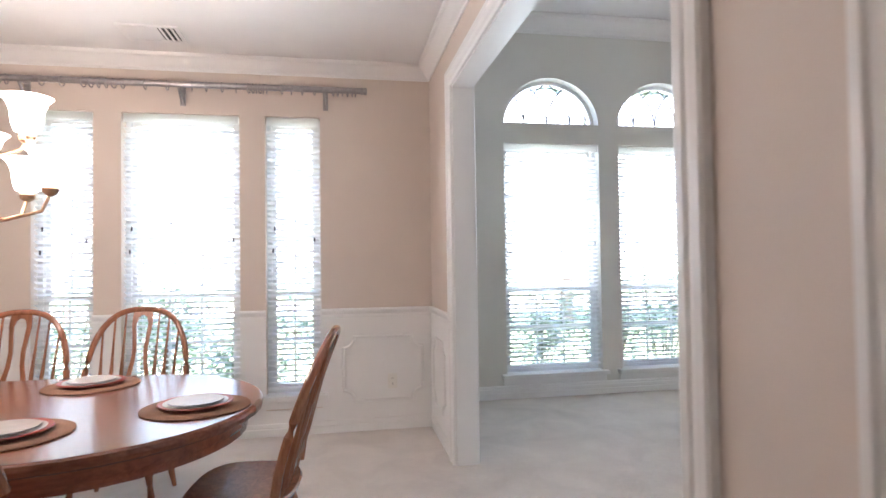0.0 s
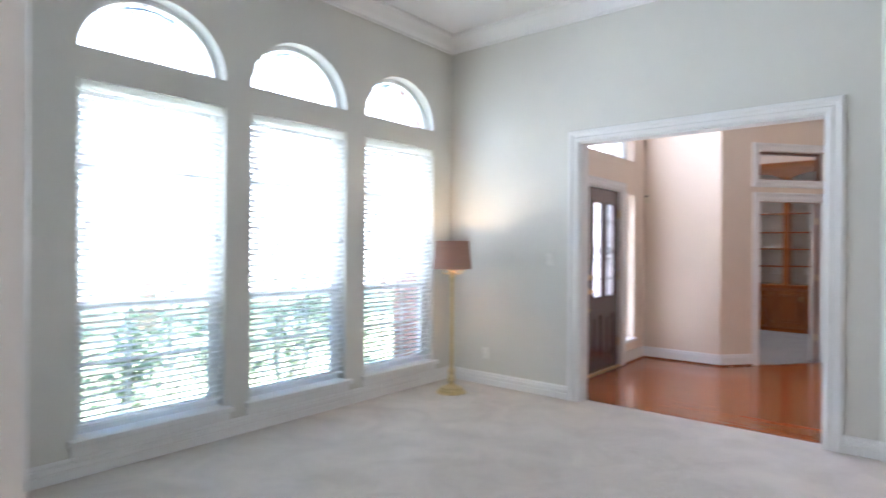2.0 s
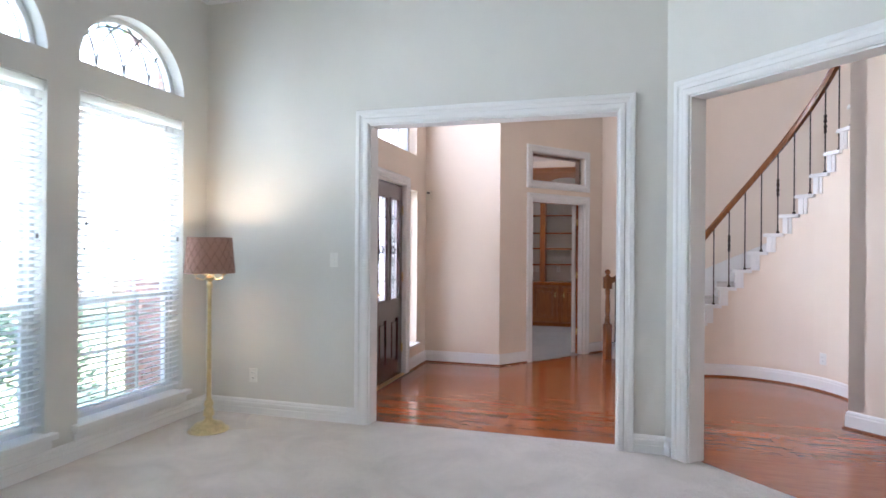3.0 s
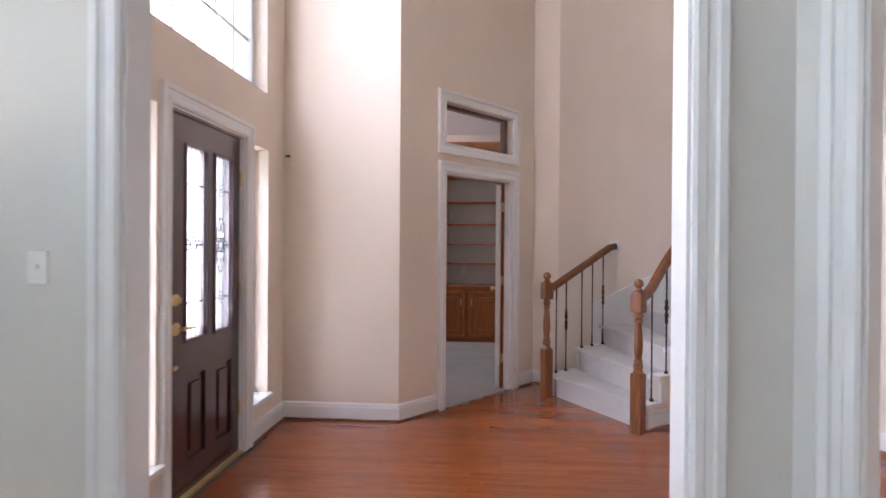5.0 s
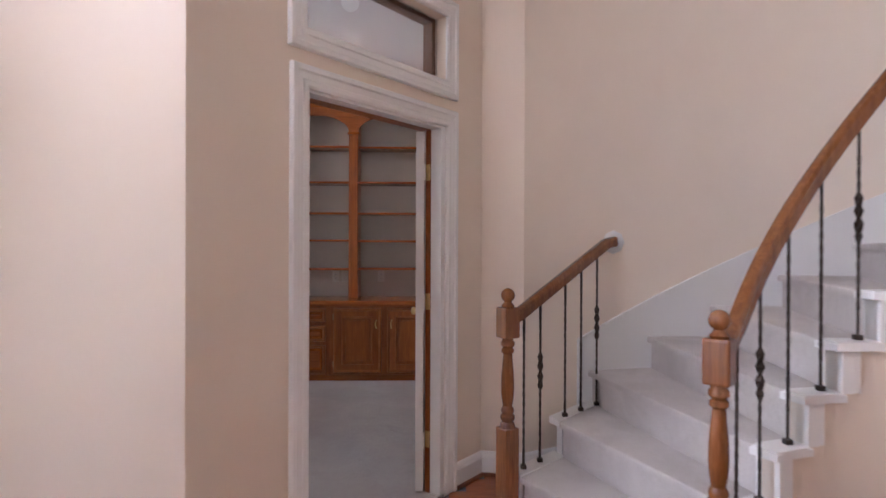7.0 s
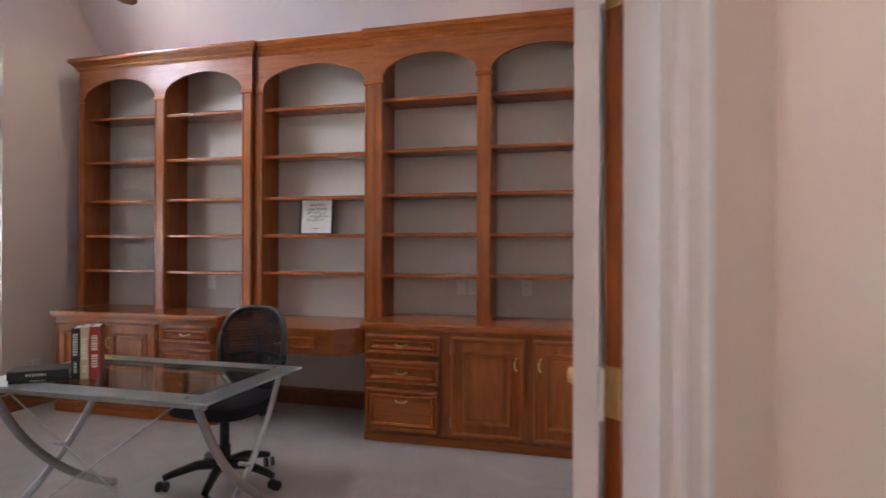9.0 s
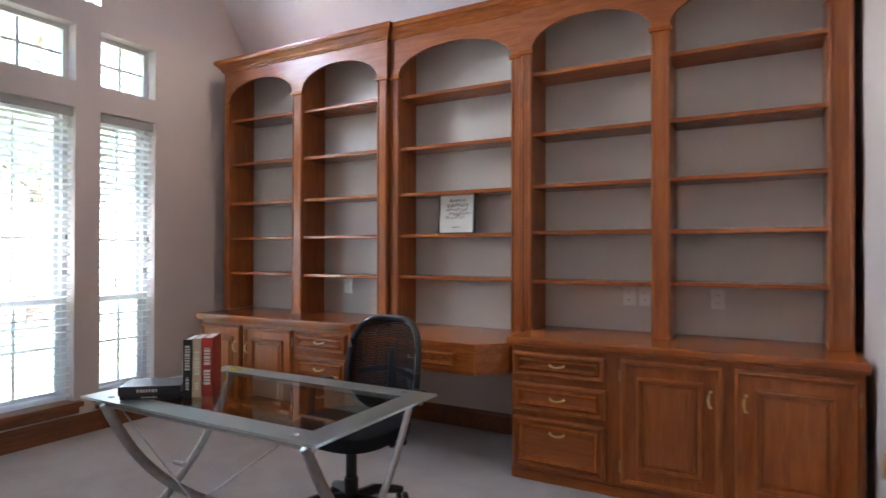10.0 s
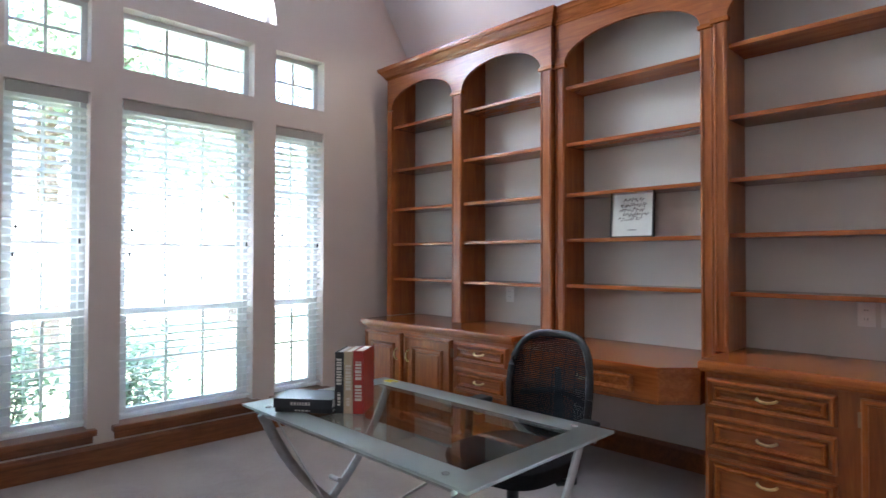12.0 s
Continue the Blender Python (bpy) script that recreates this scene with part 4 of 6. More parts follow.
stair = thing("staircase", "curved staircase with carpeted steps and white tread ends", "staircase")
for k in range(1, STEPS + 1):
    a, b, c_, d_ = inner(k), inner(k + 1), outer(k + 1), outer(k)
    ua, ub = (d_ - a).normalized(), (c_ - b).normalized()
    side = Vector((-ua.y, ua.x, 0))
    if side.dot(a - b) < 0:
        side = -side
    z = RISE * k
    inset = 0.075
    aa, bb = a + ua * inset, b + ub * inset
    dd, cc = (d_ - ua * 0.06, (c_ if k > 1 else outer(2)) - ub * 0.06) if k < 3 else (d_, c_)
    bm = bmesh.new()
    prism(bm, [aa, bb, cc, dd], max(0.0, z - RISE - 0.02), z - 0.034)
    prism(bm, [aa + side * 0.03, bb, cc, dd + side * 0.03], z - 0.034, z)
    bmesh.ops.bevel(bm, geom=[e for e in bm.edges if abs(e.verts[0].co.z - z) < 1e-4 and abs(e.verts[1].co.z - z) < 1e-4], offset=0.012, segments=3, affect="EDGES", profile=0.5)
    step = part("carpeted_step", bm, M_STAIR_CARPET, stair, "grey-beige carpeted step", smooth=True)
    # white return on the open side, running on past the next riser
    ang = IN_TH - IN_STEP * (k - 1)
    bm = bmesh.new()
    n = 6
    ring_a = [on_ring(R_IN - 0.035, ang + 2.2 - (IN_STEP + 2.9) * i / n) for i in range(n + 1)]
    ring_b = [on_ring(R_IN + 0.078, ang + 2.2 - (IN_STEP + 2.9) * i / n) for i in range(n + 1)]
    prism(bm, ring_a + ring_b[::-1], z - 0.03, z + 0.006)
    bmesh.ops.bevel(bm, geom=[e for e in bm.edges if e.verts[0].co.z > z and e.verts[1].co.z > z], offset=0.008, segments=2, affect="EDGES")
    part("tread_end", bm, M_TRIM, stair, "white painted tread end")
    bm = bmesh.new()
    prism(bm, [on_ring(R_IN - 0.022, ang), on_ring(R_IN - 0.022, ang - 3.2), on_ring(R_IN + 0.076, ang - 3.2), on_ring(R_IN + 0.076, ang)], max(0.0, z - RISE), z - 0.031)
    prism(bm, [on_ring(R_IN - 0.012, ang - 3.2), on_ring(R_IN - 0.012, ang - 5.2), on_ring(R_IN + 0.05, ang - 5.2), on_ring(R_IN + 0.05, ang - 3.2)], max(0.0, z - RISE), z - 0.031)
    part("riser_end", bm, M_TRIM, stair, "white painted riser end")
    if k < 3:
        bm = bmesh.new()
        e0, e1 = d_ + side * 0.035, (outer(2) if k == 1 else outer(3))
        w0, w1 = ua * 0.07, ub * 0.07
        prism(bm, [e0 + ua * 0.03, e1 + ub * 0.03, e1 - w1, e0 - w0], z - 0.03, z + 0.006)
        prism(bm, [d_ + ua * 0.005, e1 + ub * 0.005, e1 - w1 + ub * 0.02, d_ - w0 + ua * 0.02], 0.0 if k == 1 else z - RISE, z - 0.031)
        part("tread_end", bm, M_TRIM, stair, "white painted tread end")

# wall skirt that climbs along the steps
bm = bmesh.new()
prev = None
for i in range(61):
    k = 2.75 + (STEPS - 2.75) * i / 60
    deg = OUT_TH - OUT_STEP * (k - 1)
    z_hi, z_lo = RISE * k + 0.25, max(0.0, RISE * (k - 1) - 0.05)
    ring = [bm.verts.new((*on_ring(r, deg).xy, zz)) for r, zz in ((WALL_R - 0.016, z_lo), (WALL_R - 0.016, z_hi - 0.012), (WALL_R - 0.022, z_hi), (WALL_R, z_hi), (WALL_R, z_lo))]
    if prev:
        for j in range(5):
            bm.faces.new((prev[j], prev[(j + 1) % 5], ring[(j + 1) % 5], ring[j]))
    else:
        bm.faces.new(ring)
    prev = ring
bm.faces.new(prev)
part("wall_skirt", bm, M_TRIM, stair, "white painted skirt board on the wall", smooth=True)


def newel(x, y, rot):
    """A turned newel post with square base, square block and ball."""
    nw = part("newel_post", cube(-0.043, 0.043, -0.043, 0.043, 0.0, 0.455, bevel=0.006), M_RAIL, stair, "turned oak newel post with a ball top", at=pose(x, y, 0, 0, 0, rot))
    prof = [(0.04, 0.455), (0.036, 0.475), (0.028, 0.485), (0.037, 0.5), (0.037, 0.515), (0.028, 0.525), (0.034, 0.54), (0.03, 0.555), (0.024, 0.565), (0.03, 0.6), (0.034, 0.65), (0.032, 0.72), (0.026, 0.79), (0.023, 0.83), (0.032, 0.84), (0.032, 0.855), (0.024, 0.862), (0.035, 0.875), (0.035, 0.89), (0.028, 0.9), (0.028, 0.915)]
    part("turned_shaft", lathe(bmesh.new(), prof, seg=20), M_RAIL, nw, smooth=True)
    part("block", cube(-0.045, 0.045, -0.045, 0.045, 0.912, 1.07, bevel=0.01), M_RAIL, nw)
    ball = [(0.03, 1.07), (0.034, 1.078), (0.022, 1.09), (0.019, 1.098)] + [(max(0.004, 0.036 * math.sin(math.pi * t / 12)), 1.13 - 0.036 * math.cos(math.pi * t / 12)) for t in range(2, 13)]
    part("ball", lathe(bmesh.new(), ball, seg=20), M_RAIL, nw, smooth=True)
    return nw


NB, NA = Vector((7.965, 1.768, 0)), Vector((8.968, 2.35, 0))
newel(NB.x, NB.y, 47)
newel(NA.x, NA.y, 30)


def handrail(points):
    """A moulded rail along points."""
    bm = bmesh.new()
    prof = [(-0.026, -0.03), (0.026, -0.03), (0.03, -0.012), (0.027, 0.0), (0.031, 0.012), (0.024, 0.026), (0.01, 0.032), (-0.01, 0.032), (-0.024, 0.026), (-0.031, 0.012), (-0.027, 0.0), (-0.03, -0.012)]
    prev = None
    for i, p in enumerate(points):
        d = (points[min(i + 1, len(points) - 1)] - points[max(0, i - 1)]).normalized()
        s = d.cross(Vector((0, 0, 1))).normalized()
        u = s.cross(d)
        ring = [bm.verts.new(p + s * a + u * b) for a, b in prof]
        if prev:
            for j in range(len(prof)):
                bm.faces.new((prev[j], prev[(j + 1) % len(prof)], ring[(j + 1) % len(prof)], ring[j]))
        else:
            bm.faces.new(ring)
        prev = ring
    bm.faces.new(prev)
    return part("handrail", bm, M_RAIL, stair, "glossy stained oak handrail", smooth=True)


def rail_z(k):
    return 0.202 * k + 0.775


pts = [NB + Vector((0, 0, 1.0))]
for i in range(49):
    k = 1.25 + (STEPS + 0.4 - 1.25) * i / 48
    p = inner(k, R_IN + 0.02)
    pts.append(Vector((p.x, p.y, rail_z(k) if k > 1.6 else 1.02 + (rail_z(1.6) - 1.02) * (k - 1.0) / 0.6)))
handrail(pts)
RA_END = on_ring(WALL_R - 0.03, 13.2)
ra = [Vector((NA.x, NA.y, 1.0)), Vector((NA.x + 0.06, NA.y - 0.07, 1.03)), Vector((RA_END.x - 0.03, RA_END.y + 0.05, 1.4)), Vector((RA_END.x + 0.02, RA_END.y - 0.02, 1.415))]
handrail(ra)
bm = bmesh.new()
lathe(bm, [(0.075, 0.0), (0.075, 0.012), (0.06, 0.018), (0.004, 0.018)], (0, 0, 0), 8)
part("rosette", bm, M_TRIM, stair, "white octagonal rosette where the rail meets the wall", at=pose(on_ring(WALL_R, 12.6).x, on_ring(WALL_R, 12.6).y, 1.41, 0, -90, 12.6))


def baluster(x, y, z0, z1, knotted):
    """A twisted iron bar with a shoe and, on some, a basket-like knot."""
    bm = bmesh.new()
    h = z1 - z0
    n = 34
    prev = None
    for i in range(n + 1):
        t = i / n
        z = z0 + h * t
        twist = 0.0
        if 0.12 < t < 0.88:
            twist = (t - 0.12) * 26
        r = 0.0072
        if knotted and 0.46 < t < 0.66:
            r = 0.0085 + 0.009 * abs(math.sin((t - 0.46) / 0.2 * math.pi * 4)) ** 0.7
        ring = [bm.verts.new((x + r * math.cos(twist + math.pi / 2 * q), y + r * math.sin(twist + math.pi / 2 * q), z)) for q in range(4)]
        if prev:
            for q in range(4):
                bm.faces.new((prev[q], prev[(q + 1) % 4], ring[(q + 1) % 4], ring[q]))
        else:
            bm.faces.new(ring)
        prev = ring
    bm.faces.new(prev)
    ba = part("baluster", bm, M_IRON, stair, "twisted dark iron baluster" + (" with a knot" if knotted else ""))
    part("shoe", cube(x - 0.015, x + 0.015, y - 0.015, y + 0.015, z0, z0 + 0.022, bevel=0.005), M_IRON, ba)


for k in range(1, STEPS + 1):
    q = k + 0.62
    p = inner(q, R_IN + 0.02)
    baluster(p.x, p.y, RISE * k + 0.006, rail_z(q) - 0.02, k % 3 == 2)
for s, k, knot in ((0.13, 1, False), (0.27, 1, True), (0.50, 2, False), (0.66, 2, False), (0.83, 2, True)):
    p = NA.lerp(RA_END, s)
    zr = 1.0 + (1.40 - 1.0) * s
    baluster(p.x, p.y, RISE * k + 0.006, zr - 0.02, knot)

# ---- front door ----
M_LEAD = metal("lead_came", (0.12, 0.12, 0.13), 0.4)
M_DOORGLASS = glass("bevelled_door_glass", (0.97, 0.97, 1.0), 0.28)
fd = thing("door_1", "dark mahogany front door with leaded glass lights", "front door", kind="structure")
X0, X1, YA, YB = 6.41, 7.31, F_Y + 0.035, F_Y + 0.08
LITES = [(6.62, 6.85), (6.965, 7.185)]
PANELS = [(6.64, 6.85), (6.985, 7.195)]
holes = [rect(a, b, 0.87, 1.95) for a, b in LITES] + [rect(a, b, 0.18, 0.655) for a, b in PANELS]
bm = plate_with_holes(rect(X0, X1, 0.012, 2.12), holes, YB - YA)
part("slab", bm, M_DOOR, fd, "dark mahogany stiles and rails", at=Matrix.Translation((0, YA, 0)))
for a, b in PANELS:
    bm = cube(a, b, YA + 0.016, YB - 0.012, 0.18, 0.655)
    box(bm, a + 0.045, b - 0.045, YA + 0.004, YA + 0.02, 0.225, 0.61, bevel=0.006)
    part("raised_panel", bm, M_DOOR, fd)
for a, b in LITES:
    path = [(x, YA, z) for x, z in ((b, 0.87), (b, 1.95), (a, 1.95), (a, 0.87))]
    part("glazing_bead", sweep(bmesh.new(), path, [(0, -0.012), (0, 0.008), (-0.012, 0.01), (-0.02, 0.0), (-0.02, -0.001)], (0, -1, 0), True), M_DOOR, fd)
    gl = part("leaded_light", cube(a + 0.001, b - 0.001, YA + 0.02, YA + 0.026, 0.871, 1.949), M_DOORGLASS, fd, "bevelled clear glass with lead lines")
    gl.visible_shadow = False
    cx, w = (a + b) / 2, b - a
    bm = bmesh.new()
    y = YA + 0.017
    for z in (1.07, 1.40, 1.745):
        for x0, x1 in ((a, cx - 0.034), (cx + 0.034, b)):
            tube(bm, [(x0, y, z), (x1, y, z)], 0.0055, 6)
    for dx in (-0.026, 0.026):
        for z0, z1 in ((0.871, 1.035), (1.105, 1.25), (1.55, 1.71), (1.78, 1.949)):
            tube(bm, [(cx + dx, y, z0), (cx + dx, y, z1)], 0.0034, 5)
    # two interlaced pointed ovals with a small star between, and rings on the cross lines
    for zc, rz, rx in ((1.335, 0.105, 0.05), (1.465, 0.105, 0.05), (1.40, 0.045, 0.078), (1.40, 0.026, 0.026), (1.07, 0.036, 0.034), (1.745, 0.036, 0.034)):
        pts = [(cx + rx * math.sin(2 * math.pi * i / 16), y, zc + rz * math.cos(2 * math.pi * i / 16)) for i in range(17)]
        tube(bm, pts, 0.0038, 5)
    for s_ in (-1, 1):
        for zc in (1.29, 1.51):
            pts = [(cx + s_ * 0.022 + 0.018 * math.sin(2 * math.pi * i / 10), y, zc + 0.03 * math.cos(2 * math.pi * i / 10)) for i in range(11)]
            tube(bm, pts, 0.003, 5)
        tube(bm, [(cx - s_ * 0.024, y, 1.046), (cx + s_ * 0.024, y, 1.094)], 0.003, 5)
        tube(bm, [(cx - s_ * 0.024, y, 1.721), (cx + s_ * 0.024, y, 1.769)], 0.003, 5)
    part("lead_came", bm, M_LEAD, gl)
for z, r in ((1.10, 0.034), (0.945, 0.036)):
    rose = part("rose", lathe(bmesh.new(), [(r, 0), (r, 0.008), (r * 0.8, 0.016), (r * 0.5, 0.02)], seg=18), M_BRASS, fd, "brass rose", True, pose(6.505, YA, z, 90))
    if z < 1:
        part("lever_handle", tube(bmesh.new(), [(0, 0, 0.02), (0, 0, 0.05), (0.03, 0.004, 0.056), (0.11, -0.006, 0.052)], [0.01, 0.01, 0.009, 0.006], 10), M_BRASS, rose, "brass lever handle", True)
    else:
        part("thumb_turn", cube(-0.005, 0.005, -0.014, 0.014, 0.018, 0.035, bevel=0.003), M_BRASS, rose)
part("lower_latch", cube(6.492, 6.522, YA - 0.01, YA, 0.72, 0.745, bevel=0.004), M_BRASS, fd)
for z in (0.3, 1.1, 1.85):
    part("hinge", tube(bmesh.new(), [(X1 + 0.004, YA - 0.006, z - 0.05), (X1 + 0.004, YA - 0.006, z + 0.05)], 0.007, 8), M_BRASS, fd)
tagged(part("threshold", cube(6.409, 7.311, F_Y + 0.0, F_Y + 0.195, -0.012, 0.012, bevel=0.004), M_BRASS), "brass threshold under the front door", "threshold", kind="structure")

# ---- study door, standing open ----
off = Vector((-math.sin(DOOR_DIR), math.cos(DOOR_DIR), 0)) * 0.14
sd = thing("door_2", "white panelled study door standing wide open", "door", at=pose(9.239, 2.784, 0, 0, 0, -1.6), kind="structure")
W, T = 0.875, 0.044
PANEL_X, PANEL_Z = ((0.12, 0.40), (0.48, 0.76)), ((0.22, 0.78), (0.96, 1.5), (1.6, 1.9))
bm = plate_with_holes(rect(0.004, W, 0.012, 2.015), [rect(*a, *b) for a in PANEL_X for b in PANEL_Z], T)
part("slab", bm, M_TRIM, sd)
for x0, x1 in PANEL_X:
    for z0, z1 in PANEL_Z:
        bm = cube(x0, x1, 0.012, T - 0.012, z0, z1)
        box(bm, x0 + 0.035, x1 - 0.035, 0.005, T - 0.005, z0 + 0.035, z1 - 0.035, bevel=0.005)
        part("panel", bm, M_TRIM, sd)
for s, yy in ((1, T), (-1, 0.0)):
    part("rose", lathe(bmesh.new(), [(0.03, 0), (0.03, 0.006), (0.012, 0.012), (0.011, 0.035), (0.024, 0.042), (0.028, 0.055), (0.022, 0.068), (0.006, 0.071)], seg=16), M_BRASS, sd, "polished brass knob", True, pose(W - 0.065, yy, 0.93, -90 * s))
inv = sd.matrix_world.inverted() if sd.matrix_world != Matrix.Identity(4) else pose(9.239, 2.784, 0, 0, 0, -1.6).inverted()
for z in (0.3, 1.07, 1.79):
    bm = cube(0.0008, 0.0042, 0.004, 0.038, z - 0.045, z + 0.045)
    tube(bm, [(-0.002, -0.003, z - 0.045), (-0.002, -0.003, z + 0.045)], 0.006, 8)
    hg = part("hinge", bm, M_TRIM, sd, "hinge leaf painted over in white")
    jx, jy = along(DOOR_P0, DOOR_DIR, DOOR_S1 - 0.0405)
    leaf = cube(-0.0015, 0.001, 0.073, 0.104, z - 0.045, z + 0.045)
    part("jamb_leaf", leaf, M_BRASS, hg, "brass hinge leaf", at=inv @ pose(jx, jy, 0, 0, 0, math.degrees(DOOR_DIR)))
bm = bmesh.new()
box(bm, DOOR_S0, DOOR_S0 + 0.014, 0.0735, 0.139, 0.0, DOOR_TOP)
box(bm, DOOR_S1 - 0.04, DOOR_S1, 0.0735, 0.105, 0.0, DOOR_TOP)
box(bm, DOOR_S0 + 0.014, DOOR_S1 - 0.04, 0.0735, 0.139, DOOR_TOP - 0.014, DOOR_TOP)
tagged(part("trim", bm, M_OAKZ, at=pose(*DOOR_P0, 0, 0, 0, math.degrees(DOOR_DIR))), "stained oak jamb on the study side", "jamb", kind="structure")
path = [Vector((*along(DOOR_P0, DOOR_DIR, s), z)) + off for s, z in ((DOOR_S0, 0), (DOOR_S0, DOOR_TOP), (DOOR_S1, DOOR_TOP))]
tagged(part("trim", sweep(bmesh.new(), path, [(-a * 0.8, b) for a, b in CASING], (off / 0.14)), M_OAKZ), "stained oak casing on the study side", "door casing", kind="structure")

# closet door in the dining room wall
cd = thing("door_3", "closed white panelled door in the dining room", "door", at=pose(DIV_X - 0.004, 0.98, 0, 0, 0, -90), kind="structure")
part("slab", cube(0, 0.76, -0.012, 0.0, 0.01, 2.03, bevel=0.003), M_TRIM, cd)
for x0, x1 in ((0.1, 0.34), (0.42, 0.66)):
    for z0, z1 in ((0.2, 0.8), (0.95, 1.9)):
        part("panel", cube(x0, x1, -0.02, -0.012, z0, z1, bevel=0.006), M_TRIM, cd)
casing((DIV_X - 0.001, 5.94), (DIV_X - 0.001, -1.8), 5.94 - 0.985, 5.94 - 0.215, 2.04)

# ---- switches, outlets, small fixtures on walls ----
def wall_plate(name, label, category, m, w=0.075, h=0.118, outlet=True, toggles=1, group=""):
    """A cover plate on a wall; local x along the wall, local -y into the room."""
    t = thing(name, label, category, at=m, group=group)
    part("cover", cube(-w / 2, w / 2, -0.006, 0.0, -h / 2, h / 2, bevel=0.003), M_PLATE, t)
    if outlet:
        for z in (-0.022, 0.022):
            f = part("socket", cube(-0.015, 0.015, -0.0085, -0.005, z - 0.013, z + 0.013, bevel=0.002), M_PLATE, t)
            for x in (-0.006, 0.006):
                part("slot", cube(x - 0.0012, x + 0.0012, -0.0092, -0.008, z - 0.003, z + 0.006), M_SLOT, f)
    else:
        for i in range(toggles):
            x = (i - (toggles - 1) / 2) * 0.046
            part("toggle", cube(x - 0.005, x + 0.005, -0.016, -0.005, -0.008, 0.012, bevel=0.002), M_PLATE, t)
    return t


wall_plate("light_switch", "white toggle switch plate beside the foyer opening", "light switch", pose(B_X, 4.47, 1.32, 0, 0, -90), outlet=False)
wall_plate("power_outlet", "white outlet with a lamp cord in it", "outlet", pose(B_X, 5.22, 0.33, 0, 0, -90), group="outlets")
wall_plate("power_outlet", "white outlet set into white wainscot", "outlet", pose(0.63, D_Y - 0.013, 0.385), group="outlets")
for y in (6.14, 3.82, 3.72, 3.295):
    wall_plate("power_outlet", "white outlet on the wall behind shelves", "outlet", pose(12.55, 3.2 + (y - 3.2) * 0.964, 1.04, 0, 0, -90), group="outlets")
wall_plate("power_outlet", "white outlet on the curved wall under the stair", "outlet", pose(STAIR[0] + (R_IN - 0.001) * math.cos(radians(-58)), STAIR[1] + (R_IN - 0.001) * math.sin(radians(-58)), 0.33, 0, 0, -58 - 90), group="outlets")
wall_plate("power_outlet", "white outlet low on the study wall", "outlet", pose(12.02, S_Y, 0.34), group="outlets")

kp = thing("alarm_keypad", "small ivory alarm keypad high on the wall", "keypad", at=pose(FE_X, 4.508, 2.085, 0, 0, -90))
M_IVORY = plain("ivory_plastic", (0.75, 0.69, 0.56), 0.4, 0.5, 0.04)
part("body", cube(-0.036, 0.036, -0.03, 0.0, -0.06, 0.06, bevel=0.006), M_IVORY, kp)
part("display", cube(-0.02, 0.02, -0.032, -0.029, 0.02, 0.04), M_SLOT, kp)
part("flap", cube(-0.03, 0.03, -0.034, -0.029, -0.05, 0.005, bevel=0.002), M_IVORY, kp)

# ceiling vent in the dining room
vent = thing("ceiling_vent", "white metal supply vent in the dining room ceiling", "vent", at=pose(-1.0, 4.52, DIN_Z))
bm = bmesh.new()
for a in ((-0.19, 0.19, -0.14, -0.115), (-0.19, 0.19, 0.115, 0.14), (-0.19, -0.165, -0.115, 0.115), (0.165, 0.19, -0.115, 0.115)):
    box(bm, *a, -0.012, 0.0)
part("frame", bm, M_TRIM, vent)
part("backing", cube(-0.165, 0.165, -0.115, 0.115, -0.002, 0.0), M_SLOT, vent)
for i in range(9):
    part("louvre", cube(-0.018, 0.018, -0.115, 0.115, -0.001, 0.001), M_TRIM, vent, at=pose(-0.145 + i * 0.036, 0, -0.008, 0, -24 if i < 6 else 30, 0))

# ---- wainscot of the dining room ----
def wainscot(x0, x1):
    return cube(x0, x1, -0.012, 0.0, 0.0, 0.895)


def chair_rail(path):
    prof = [(0, -0.04), (0.01, -0.04), (0.014, -0.025), (0.014, -0.005), (0.022, 0.005), (0.03, 0.02), (0.03, 0.03), (0.02, 0.04), (0, 0.04)]
    return sweep(bmesh.new(), [(x, y, 0.925) for x, y in path], prof, (0, 0, 1))


gaps = [-3.2] + [v for w_ in DIN_WIN for v in w_] + [DIV_X]
for a, b in zip(gaps[0::2], gaps[1::2]):
    tagged(part("trim", wainscot(a + 0.0, b), M_TRIM, at=Matrix.Translation((0, D_Y, 0))), "white painted wainscot below the chair rail", "wainscot", kind="structure")
    tagged(part("trim", chair_rail([(b, D_Y), (a, D_Y)]), M_TRIM), "white moulded chair rail", "chair rail", kind="structure")
for a, b in DIN_WIN:
    tagged(part("trim", cube(a, b, D_Y - 0.012, D_Y, 0.0, 0.20), M_TRIM), "white painted wainscot under the window", "wainscot", kind="structure")
for y0, y1 in ((OPEN_A[0] + 0.128, D_Y - 0.013),):
    tagged(part("trim", cube(DIV_X - 0.012, DIV_X, y0, y1, 0.0, 0.895), M_TRIM), "white painted wainscot below the chair rail", "wainscot", kind="structure")
    tagged(part("trim", chair_rail([(DIV_X, y0), (DIV_X, y1)]), M_TRIM), "white moulded chair rail", "chair rail", kind="structure")


def panel_frame(w, h, r=0.085):
    """A moulding frame whose corners are scooped inward."""
    pts = []
    for cx, cz, a0 in ((w / 2, -h / 2, 180), (w / 2, h / 2, 270), (-w / 2, h / 2, 0), (-w / 2, -h / 2, 90)):
        for i in range(7):
            t = radians(a0 - 90 * i / 6)
            pts.append((cx + r * math.cos(t), 0, cz + r * math.sin(t)))
    prof = [(0, 0), (0, 0.006), (0.006, 0.013), (0.016, 0.013), (0.022, 0.006), (0.022, 0)]
    return sweep(bmesh.new(), pts, [(-a + 0.011, b) for a, b in prof], (0, -1, 0), True)


